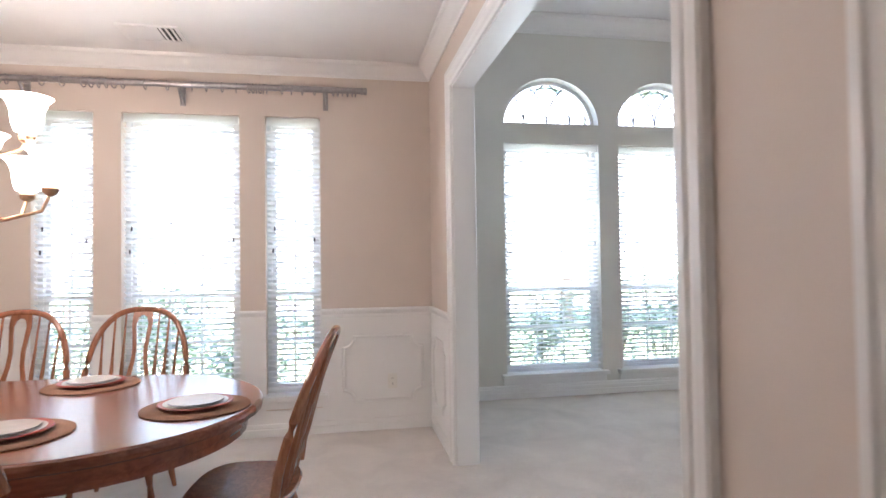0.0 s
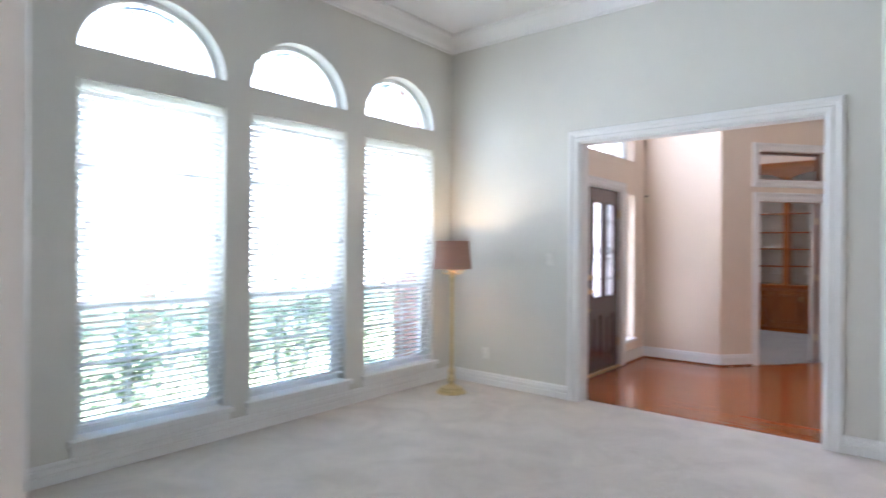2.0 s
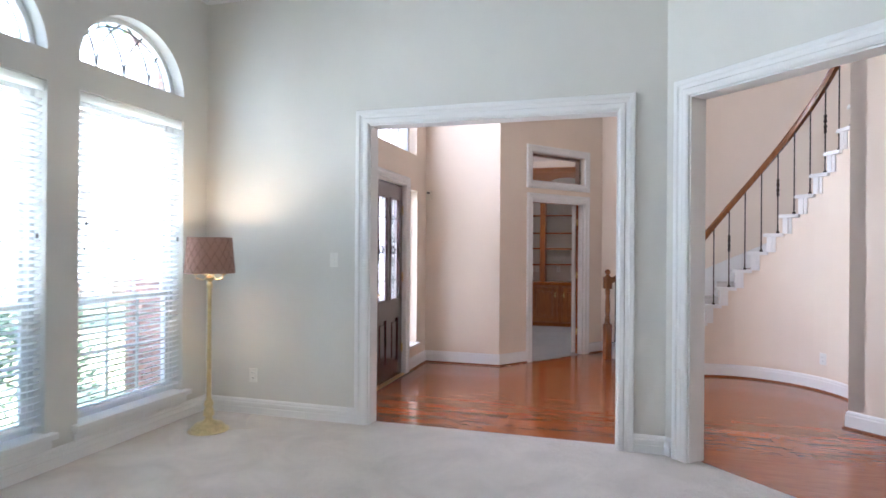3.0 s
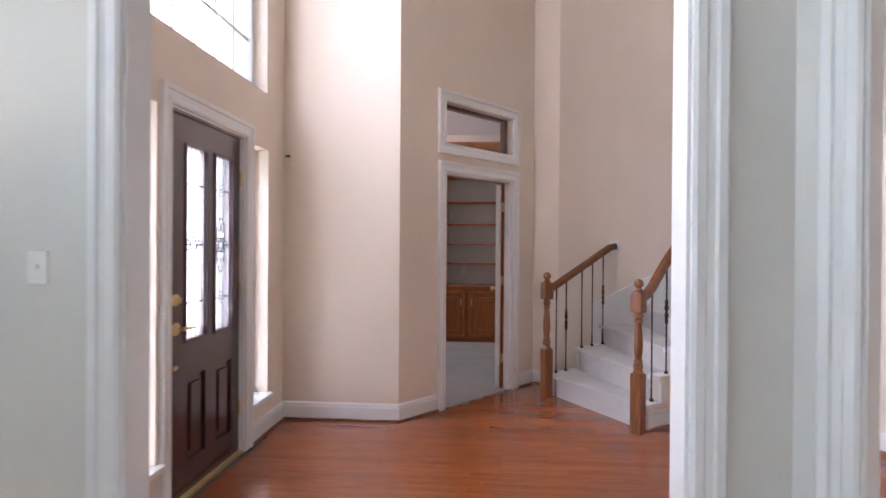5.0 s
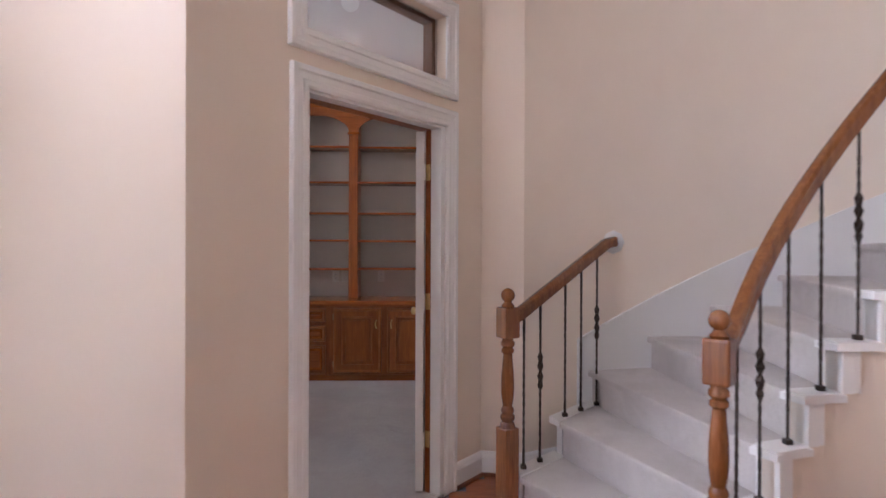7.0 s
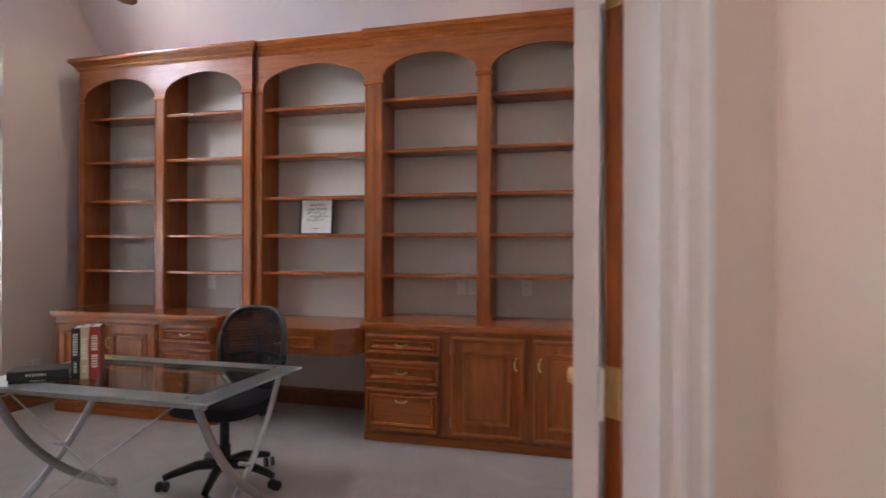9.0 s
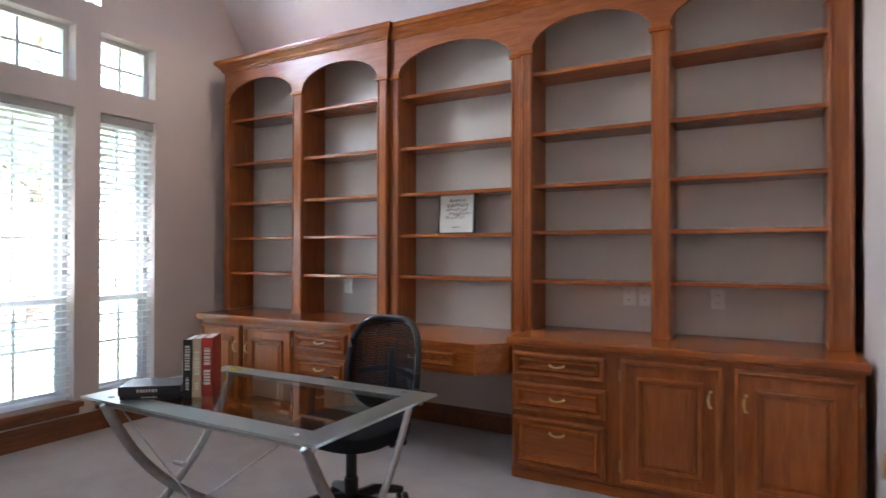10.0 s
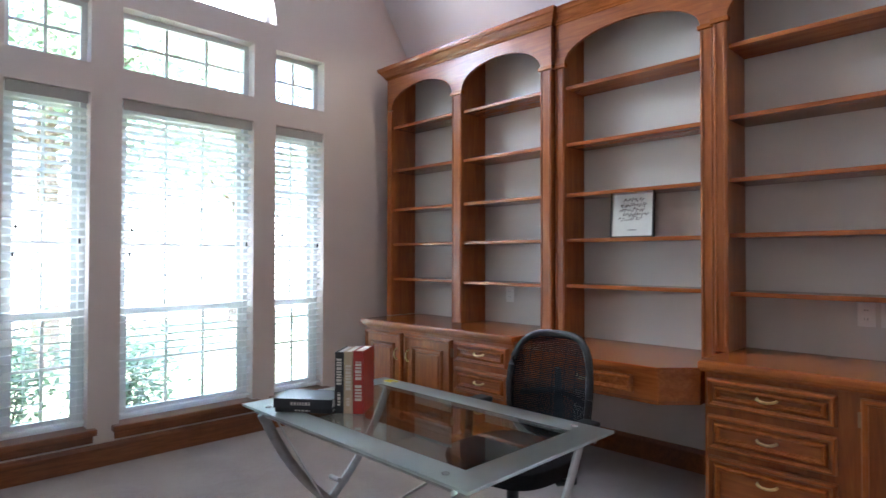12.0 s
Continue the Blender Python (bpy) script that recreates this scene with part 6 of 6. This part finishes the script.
# ---- living room floor lamp ----
M_SHADE, n_, l_, b_ = material("lamp_shade_cloth", 0.9)
b_.inputs["Base Color"].default_value = (0.42, 0.26, 0.2, 1)
tr_ = n_.new("ShaderNodeBsdfTranslucent")
tr_.inputs[0].default_value = (0.5, 0.33, 0.26, 1)
ms_ = n_.new("ShaderNodeMixShader")
ms_.inputs[0].default_value = 0.1
l_.new(b_.outputs[0], ms_.inputs[1])
l_.new(tr_.outputs[0], ms_.inputs[2])
l_.new(ms_.outputs[0], n_["Material Output"].inputs[0])
fl = thing("floor_lamp", "lit brass floor lamp with a patterned rose-brown shade", "floor lamp", at=pose(4.93, 5.28, 0.0) @ Matrix.Scale(1.035, 4))
M_LBRASS = metal("satin_brass", (0.70, 0.58, 0.33), 0.28)
part("base", lathe(bmesh.new(), [(0.145, 0.0), (0.145, 0.012), (0.125, 0.02), (0.12, 0.035), (0.105, 0.04), (0.1, 0.055), (0.06, 0.065), (0.045, 0.075)], seg=32), M_LBRASS, fl, "round brass base", True)
part("urn", lathe(bmesh.new(), [(0.045, 0.075), (0.03, 0.085), (0.026, 0.1), (0.04, 0.12), (0.036, 0.16), (0.028, 0.175), (0.034, 0.19), (0.034, 0.215), (0.022, 0.235), (0.018, 0.26)], seg=24), M_LBRASS, fl, smooth=True)
part("pole", lathe(bmesh.new(), [(0.017, 0.255), (0.0165, 0.4), (0.015, 0.7), (0.014, 1.06), (0.02, 1.07), (0.022, 1.09), (0.014, 1.11), (0.03, 1.13), (0.034, 1.145), (0.01, 1.155), (0.008, 1.40)], seg=20), M_LBRASS, fl, smooth=True)
for i in range(4):
    a = math.pi / 2 * i + 0.4
    u = Vector((math.cos(a), math.sin(a), 0))
    arm = part("candle_arm", tube(bmesh.new(), [u * 0.015 + Vector((0, 0, 1.14)), u * 0.05 + Vector((0, 0, 1.125)), u * 0.095 + Vector((0, 0, 1.135)), u * 0.1 + Vector((0, 0, 1.165))], 0.006, 8), M_LBRASS, fl, smooth=True)
    part("candle_cup", lathe(bmesh.new(), [(0.012, 1.16), (0.022, 1.17), (0.014, 1.175), (0.012, 1.23)], u * 0.1, 12), M_LBRASS, arm, smooth=True)
bm = bmesh.new()
seg = 48
rings = [[bm.verts.new((r * math.cos(2 * math.pi * k / seg), r * math.sin(2 * math.pi * k / seg), z)) for k in range(seg)] for r, z in ((0.18, 1.175), (0.155, 1.44), (0.151, 1.44), (0.176, 1.175))]
for a, b in zip(rings, rings[1:] + rings[:1]):
    for k in range(seg):
        bm.faces.new((a[k], a[(k + 1) % seg], b[(k + 1) % seg], b[k]))
shade = part("shade", bm, M_SHADE, fl, "rose-brown cloth shade with a lattice", True)
M_LATT = plain("shade_lattice", (0.22, 0.11, 0.085), 0.9)
bm = bmesh.new()
for i in range(18):
    for s in (-1, 1):
        pts = []
        for j in range(7):
            t = j / 6
            a = 2 * math.pi * i / 18 + s * t * 0.95
            r = 0.1808 - 0.025 * t
            pts.append((r * math.cos(a), r * math.sin(a), 1.178 + 0.26 * t))
        tube(bm, pts, 0.0016, 4)
part("lattice", bm, M_LATT, shade)
part("bulb", lathe(bmesh.new(), [(0.012, 1.24), (0.014, 1.26), (0.03, 1.29), (0.032, 1.315), (0.02, 1.345), (0.004, 1.352)], (0.03, 0, 0), 16), glowing("warm_bulb", (1.0, 0.72, 0.42), 3.0), fl, smooth=True)
lamp_light(4.93 + 0.03, 5.28, 1.43, 0.6, 0.03)
bm = tube(bmesh.new(), [(4.95, 5.2, 0.012), (5.03, 5.06, 0.006), (5.12, 4.9, 0.005), (5.2, 4.97, 0.005), (5.1, 5.06, 0.005), (5.25, 5.16, 0.006), (5.42, 5.2, 0.01), (5.432, 5.22, 0.2), (5.43, 5.22, 0.30), (5.452, 5.22, 0.31)], 0.0028, 6)
tagged(part("lamp_cord", bm, M_IVORY), "thin ivory lamp cord trailing to an outlet", "cord")

# ---- dining room ----
TX, TY, TR, HALF = -1.185, 2.93, 0.69, 0.375


def racetrack(r, half, n=20):
    pts = [(half + r * math.cos(math.pi * i / n - math.pi / 2), r * math.sin(math.pi * i / n - math.pi / 2)) for i in range(n + 1)]
    return pts + [(-half - r * math.cos(math.pi * i / n - math.pi / 2), -r * math.sin(math.pi * i / n - math.pi / 2)) for i in range(n + 1)]


tb = thing("dining_table", "oval dark oak pedestal dining table with an apron", "dining table", at=pose(TX, TY, 0))
for nm, a, b in (("tabletop", -HALF - TR, -0.2316), ("table_leaf", -0.2314, 0.2314), ("tabletop", 0.2316, HALF + TR)):
    ring = racetrack(TR, HALF)
    pts = []
    clip = [p for p in ring if a - 1e-6 <= p[0] <= b + 1e-6]
    if nm == "table_leaf":
        clip = [(a, -TR), (b, -TR), (b, TR), (a, TR)]
    elif a > 0:
        clip = [(a, -TR)] + clip + [(a, TR)]
    else:
        clip = [(b, TR)] + clip + [(b, -TR)]
    bm = prism(bmesh.new(), clip, 0.722, 0.75)
    bmesh.ops.remove_doubles(bm, verts=bm.verts[:], dist=1e-4)
    part(nm, bm, M_TABLE, tb)
edge = [(x, y, 0.736) for x, y in racetrack(TR, HALF)]
part("edge_moulding", sweep(bmesh.new(), edge, [(-0.002, -0.03), (-0.012, -0.024), (-0.016, -0.008), (-0.012, 0.008), (-0.003, 0.0135), (0.002, 0.013), (0.002, -0.03)], (0, 0, 1), True), M_TABLE, tb)
bm = sweep(bmesh.new(), [(x, y, 0.66) for x, y in racetrack(TR - 0.05, HALF)], [(0.0, -0.035), (0.024, -0.035), (0.024, 0.061), (0.0, 0.061), (-0.006, 0.04), (-0.006, 0.0), (0.0, -0.01)], (0, 0, 1), True)
part("apron", bm, M_TABLE, tb)
part("pedestal", lathe(bmesh.new(), [(0.16, 0.14), (0.17, 0.18), (0.13, 0.22), (0.15, 0.26), (0.18, 0.36), (0.17, 0.46), (0.12, 0.52), (0.14, 0.55), (0.11, 0.6), (0.2, 0.66), (0.22, 0.721)], seg=28), M_TABLE, tb, smooth=True)
for i in range(4):
    a = math.pi / 2 * i + math.pi / 4
    u = Vector((math.cos(a), math.sin(a), 0))
    part("foot", tube(bmesh.new(), [u * 0.1 + Vector((0, 0, 0.2)), u * 0.25 + Vector((0, 0, 0.19)), u * 0.42 + Vector((0, 0, 0.09)), u * 0.5 + Vector((0, 0, 0.035))], [0.055, 0.05, 0.04, 0.035], 10), M_TABLE, tb, smooth=True)

M_MAT = plain("woven_placemat", (0.3, 0.17, 0.11), 0.8, 0.3, 0.3, 160, 0.8)
M_CHINA_RED = plain("red_glazed_china", (0.34, 0.05, 0.03), 0.38, 0.25, 0.2, 14, 0.05)
M_CHINA_BLUE = plain("blue_white_china", (0.34, 0.35, 0.4), 0.38, 0.25, 0.55, 42, 0.05)
M_CHINA_RIM = plain("white_glazed_rim", (0.5, 0.46, 0.43), 0.38, 0.25, 0.08, 26, 0.05)
M_FLOWERS, fn_, fl_, fb_ = material("painted_flowers", 0.38, 0, 0.25)
fr_ = fn_.new("ShaderNodeValToRGB")
fr_.color_ramp.interpolation = "CONSTANT"
for k, (pos, c_) in enumerate(((0.0, (0.03, 0.035, 0.09)), (0.4, (0.42, 0.05, 0.03)), (0.5, (0.6, 0.55, 0.48)), (0.58, (0.5, 0.26, 0.06)), (0.64, (0.1, 0.12, 0.2)))):
    e_ = fr_.color_ramp.elements[k] if k < 2 else fr_.color_ramp.elements.new(pos)
    e_.position, e_.color = pos, rgb(c_)
fl_.new(noise_tex(fn_, fl_, coords(fn_, fl_), 24, 2, 0.5, 0.8), fr_.inputs[0])
fl_.new(fr_.outputs[0], fb_.inputs["Base Color"])


def dish(r, h, z):
    return lathe(bmesh.new(), [(r * 0.55, z), (r * 0.62, z + 0.003), (r, z + h), (r - 0.004, z + h + 0.003), (r * 0.66, z + 0.007), (r * 0.6, z + 0.0065), (0.004, z + 0.0065)], seg=36)


def setting(x, y):
    m = tagged(part("placemat", lathe(bmesh.new(), [(0.2, 0.0), (0.206, 0.003), (0.203, 0.006), (0.004, 0.006)], (x, y, 0.7505), 40), M_MAT, smooth=True), "round woven brown placemat on the table", "placemat", "place settings")
    bm = bmesh.new()
    for i in range(8, 26):
        r = 0.0079 * i
        lathe(bm, [(r - 0.0036, 0.0), (r, 0.0014), (r + 0.0036, 0.0)], (x, y, 0.7565), 32)
    part("woven_ring", bm, M_MAT, m)["kind"] = "stuff"
    p = thing("dinner_plate", "red-rimmed dinner plate on a placemat", "plate", at=pose(x, y, 0.7585), group="place settings")
    part("plate", dish(0.142, 0.014, 0.0), M_CHINA_RED, p, smooth=True)
    part("rim_band", lathe(bmesh.new(), [(0.104, 0.0132), (0.122, 0.0162), (0.121, 0.0168), (0.104, 0.0138)], seg=36), M_CHINA_RIM, p, smooth=True)
    s = thing("salad_plate", "blue and white patterned plate stacked on another", "plate", at=pose(x, y, 0.7665), group="place settings")
    part("plate", dish(0.105, 0.011, 0.0), M_CHINA_BLUE, s, smooth=True)
    part("pattern", lathe(bmesh.new(), [(0.06, 0.0066), (0.0595, 0.0072), (0.003, 0.0072)], seg=32), M_FLOWERS, s, "painted flower pattern", True)
    part("rim_pattern", lathe(bmesh.new(), [(0.066, 0.009), (0.09, 0.0132), (0.09, 0.0138), (0.066, 0.0096)], seg=36), M_CHINA_RED, s, smooth=True)
    part("rim_band", lathe(bmesh.new(), [(0.091, 0.0135), (0.103, 0.0152), (0.102, 0.016), (0.091, 0.0141)], seg=36), M_CHINA_RIM, s, smooth=True)


for x, y in ((-0.345, 2.83), (-0.94, 3.39), (-0.89, 2.56), (-1.6, 3.38)):
    setting(x, y)


def spindle(a, b, r=0.007, belly=True):
    a, b = Vector(a), Vector(b)
    n = 9
    prof = [1.0, 1.1, 1.5, 1.7, 1.5, 1.15, 0.95, 0.9, 0.85, 0.8] if belly else [1] * 10
    return tube(bmesh.new(), [a.lerp(b, i / n) for i in range(n + 1)], [r * prof[i] for i in range(n + 1)], 8)


chair = thing("dining_chair", "oak bow-back dining chair with a pierced splat", "dining chair", at=pose(-0.97, 3.88, 0, 0, 0, 0), group="chairs round the table")
# local frame: the sitter faces -y; the back stands at +y
bm = bmesh.new()
n = 32
rows = []
for z, s in ((0.425, 0.86), (0.435, 0.97), (0.448, 1.0), (0.458, 0.97), (0.452, 0.8), (0.446, 0.45)):
    ring = []
    for i in range(n):
        a = 2 * math.pi * i / n
        ring.append(bm.verts.new((0.265 * s * math.copysign(abs(math.cos(a)) ** 0.7, math.cos(a)) * (1.0 - 0.06 * math.sin(a)), 0.21 * s * math.copysign(abs(math.sin(a)) ** 0.7, math.sin(a)), z)))
    rows.append(ring)
for a, b in zip(rows, rows[1:]):
    for i in range(n):
        bm.faces.new((a[i], a[(i + 1) % n], b[(i + 1) % n], b[i]))
bm.faces.new(rows[0])
bm.faces.new(rows[-1])
part("seat", bm, M_CHAIRW, chair, smooth=True)


def bow(t):
    a = math.pi * t
    return Vector((0.285 * math.copysign(abs(math.cos(a)) ** 0.75, math.cos(a)), 0.165 + 0.19 * math.sin(a) ** 0.9, 0.45 + 0.6 * math.sin(a) ** 0.62))


part("bow", tube(bmesh.new(), [bow(i / 36) for i in range(37)], 0.0175, 8), M_CHAIRW, chair, smooth=True)


def on_bow(x):
    best = min((bow(i / 200) for i in range(201)), key=lambda p: abs(p.x - x) - p.z * 0.0001 + (0 if p.z > 0.6 else 1))
    return best


for x in (-0.215, -0.155, -0.098, 0.098, 0.155, 0.215):
    part("spindle", spindle((x * 0.9, 0.165, 0.448), on_bow(x)), M_CHAIRW, chair, smooth=True)
# fiddle-shaped splat with a long keyhole slot
w_at = [(0.0, 0.058), (0.05, 0.055), (0.1, 0.04), (0.17, 0.05), (0.27, 0.062), (0.37, 0.062), (0.5, 0.046), (0.62, 0.042), (0.75, 0.05), (0.86, 0.058), (0.94, 0.056), (1.0, 0.05)]
base_, top_ = Vector((0, 0.165, 0.448)), on_bow(0.0)
H = (top_ - base_).length
outl = [(w, t * H) for t, w in w_at] + [(-w, t * H) for t, w in reversed(w_at)]
slot = [(0.14, 0.012), (0.2, 0.028), (0.28, 0.038), (0.37, 0.038), (0.5, 0.025), (0.62, 0.021), (0.75, 0.028), (0.86, 0.034), (0.92, 0.024), (0.94, 0.01)]
hole1 = [(w, t * H) for t, w in slot] + [(-w, t * H) for t, w in reversed(slot)]
bm = plate_with_holes(outl, [hole1], 0.012)
tilt = math.degrees(math.atan2((top_ - base_).y, (top_ - base_).z))
part("splat", bm, M_CHAIRW, chair, "pierced fiddle-shaped splat", at=pose(0, 0.16, 0.448, -tilt, 0, 0))
LEGP = [0.9, 1.0, 1.25, 1.5, 1.6, 1.4, 1.0, 1.35, 1.1, 0.8]
for sx in (-1, 1):
    for sy in (-1, 1):
        a, b = Vector((sx * 0.15, sy * 0.14, 0.43)), Vector((sx * 0.215, sy * 0.205, 0.0))
        part("leg", tube(bmesh.new(), [a.lerp(b, i / 9) for i in range(10)], [0.0135 * LEGP[i] for i in range(10)], 10), M_CHAIRW, chair, smooth=True)
for s in (-1, 1):
    part("stretcher", tube(bmesh.new(), [(s * 0.185, -0.175, 0.19), (s * 0.18, 0, 0.19), (s * 0.185, 0.175, 0.19)], [0.009, 0.014, 0.009], 8), M_CHAIRW, chair, smooth=True)
part("stretcher", tube(bmesh.new(), [(-0.18, 0, 0.19), (0, 0, 0.19), (0.18, 0, 0.19)], [0.009, 0.014, 0.009], 8), M_CHAIRW, chair, smooth=True)
for x, y, r in ((-1.62, 3.88, 4), (-0.15, 2.77, -96), (-0.89, 2.22, 183), (-1.8, 2.22, 178)):
    copy_thing(chair, pose(x, y, 0, 0, 0, r))

# chandelier
M_FROSTED = glowing("frosted_shade", (1.0, 0.88, 0.74), 0.5, (0.9, 0.87, 0.82))
ch = thing("chandelier", "lit copper-bronze chandelier with white glass bell shades", "chandelier", at=pose(-1.34, 3.1, -0.09))
part("stem", lathe(bmesh.new(), [(0.02, 1.52), (0.03, 1.55), (0.012, 1.6), (0.035, 1.66), (0.05, 1.72), (0.03, 1.78), (0.014, 1.82), (0.02, 1.95), (0.035, 1.98), (0.014, 2.03), (0.012, 2.3), (0.006, 2.32), (0.006, 2.925), (0.06, 2.935), (0.065, 2.978)], seg=20), M_BRONZE, ch, smooth=True)
BELL = [(0.022, 0.0), (0.05, 0.012), (0.06, 0.05), (0.064, 0.1), (0.08, 0.14), (0.1, 0.16), (0.097, 0.16), (0.076, 0.142), (0.06, 0.1), (0.055, 0.05), (0.045, 0.016), (0.01, 0.006)]
for tier, (count, rad, z, a0) in enumerate(((6, 0.33, 1.76, 10), (3, 0.24, 1.985, 12))):
    for i in range(count):
        a = radians(a0 + 360 / count * i)
        u = Vector((math.cos(a), math.sin(a), 0))
        z0 = 1.66 if tier == 0 else 1.925
        arm = part("arm", tube(bmesh.new(), [u * 0.03 + Vector((0, 0, z0)), u * rad * 0.5 + Vector((0, 0, z0 - 0.05)), u * rad * 0.9 + Vector((0, 0, z0 - 0.01)), u * rad + Vector((0, 0, z - 0.03))], 0.008, 8), M_BRONZE, ch, smooth=True)
        part("cup", lathe(bmesh.new(), [(0.008, z - 0.045), (0.03, z - 0.03), (0.034, z - 0.012), (0.026, z)], u * rad, 16), M_BRONZE, arm, smooth=True)
        part("shade", lathe(bmesh.new(), BELL, u * rad + Vector((0, 0, z)), 24), M_FROSTED, arm, "glowing frosted glass bell shade", True)
for i in range(3):
    a = radians(50 + 120 * i)
    lamp_light(-1.34 + 0.33 * math.cos(a), 3.1 + 0.33 * math.sin(a), 1.9, 0.65, 0.05, (1.0, 0.78, 0.6))

# curtain rod with rings
rod = thing("curtain_rod", "pewter curtain rod with bare rings over the windows", "curtain rod", at=pose(0, D_Y - 0.12, 2.645))
part("pole", tube(bmesh.new(), [(-2.45, 0, 0), (0.40, 0, 0)], 0.023, 14), M_NICKEL, rod, smooth=True)
for s, x in ((1, 0.40), (-1, -2.45)):
    part("finial", lathe(bmesh.new(), [(0.018, 0), (0.026, 0.004), (0.028, 0.012), (0.022, 0.02), (0.028, 0.03), (0.026, 0.045), (0.008, 0.05)], (0, 0, 0), 16), M_NICKEL, rod, smooth=True, at=pose(x, 0, 0, 0, 90 * s, 0))
for x in (0.13, -0.92, -1.97):
    br = part("bracket", cube(x - 0.02, x + 0.02, 0.108, 0.12, -0.13, 0.03, bevel=0.004), M_NICKEL, rod)
    part("arm", tube(bmesh.new(), [(x, 0.11, -0.11), (x, 0.05, -0.075), (x, 0.005, -0.03), (x, 0.0, -0.018)], 0.011, 8), M_NICKEL, br, smooth=True)
    part("arm", tube(bmesh.new(), [(x, 0.11, 0.0), (x, 0.01, -0.02)], 0.008, 8), M_NICKEL, br, smooth=True)
rng = random.Random(4)
xs = [0.19, 0.225, 0.26, 0.30, 0.335, 0.36, 0.05, -0.04, -0.12, -0.19, -0.30, -0.325, -0.35, -0.375, -0.40, -0.43, -0.52, -0.62, -0.73, -0.83, -1.0, -1.15, -1.3, -1.36, -1.41, -1.46, -1.51, -1.56, -1.7, -1.83, -2.05, -2.1, -2.16]
hoop = mesh_of("ring", tube(bmesh.new(), [(0, 0.034 * math.cos(2 * math.pi * i / 20), 0.034 * math.sin(2 * math.pi * i / 20)) for i in range(21)], 0.0045, 6), M_NICKEL, True)
for x in xs:
    ob = new("ring", hoop)
    ob.parent = rod
    ob.matrix_local = pose(x, 0, -0.011, rng.uniform(-6, 6), 0, rng.uniform(-14, 14))

# ---- floor boards of the foyer ----
hw = thing("floor_boards", "glossy red-brown hardwood floor boards", "hardwood floor", kind="structure")
FOY_POLY = [(5.533, 4.56), (8.06, 4.56), (8.06, 3.58), (9.46, 2.47), (9.54, 2.42), (9.54, 2.1), (9.9, 1.6), (9.9, -1.4), (4.2, -1.2), (3.72, 0.1)]


def inside(x, y):
    hit = False
    n = len(FOY_POLY)
    for i in range(n):
        (x0, y0), (x1, y1) = FOY_POLY[i], FOY_POLY[(i + 1) % n]
        if (y0 > y) != (y1 > y) and x < x0 + (y - y0) / (y1 - y0) * (x1 - x0):
            hit = not hit
    return hit


PW = 0.083
rng = random.Random(12)
shared = {}


def board(length):
    key = round(length, 1)
    if key not in shared:
        bm = cube(-PW / 2 + 0.0003, PW / 2 - 0.0003, -key / 2 + 0.0003, key / 2 - 0.0003, -0.013, 0.0)
        top = [e for e in bm.edges if e.verts[0].co.z > -0.001 and e.verts[1].co.z > -0.001]
        bmesh.ops.bevel(bm, geom=top, offset=0.0007, segments=1, affect="EDGES")
        shared[key] = mesh_of("plank", bm, M_PLANK)
    return shared[key], key


x = 4.0
extra = []
singles = 0
while x < 9.9:
    ys = [y for y in [k * 0.02 for k in range(-70, 232)] if inside(x, y)]
    if ys:
        lo, hi = min(ys), max(ys)
        if x < 5.53:
            hi = min(hi, x - B_X + 1.94 - 0.05)
        y = lo
        first = True
        while y < hi - 0.05:
            ln = rng.uniform(0.5, 1.5) if not first else rng.uniform(0.3, 1.2)
            first = False
            ln = max(0.2, min(ln, hi - y))
            if hi - y - ln < 0.2:
                ln = hi - y
            me, key = board(ln)
            cy = y + key / 2
            if 5.5 < x < 9.6 and cy > 0.0 and singles < 290:
                ob = new("plank", me)
                ob.parent = hw
                ob.location = (x, cy, 0.0)
                singles += 1
            else:
                extra.append((x, cy, key))
            y += key
    x += PW
if extra:
    bm = bmesh.new()
    for px, py, key in extra:
        box(bm, px - PW / 2 + 0.0003, px + PW / 2 - 0.0003, py - key / 2 + 0.0003, py + key / 2 - 0.0003, -0.013, 0.0)
    part("planks", bm, M_PLANK, hw)["kind"] = "stuff"
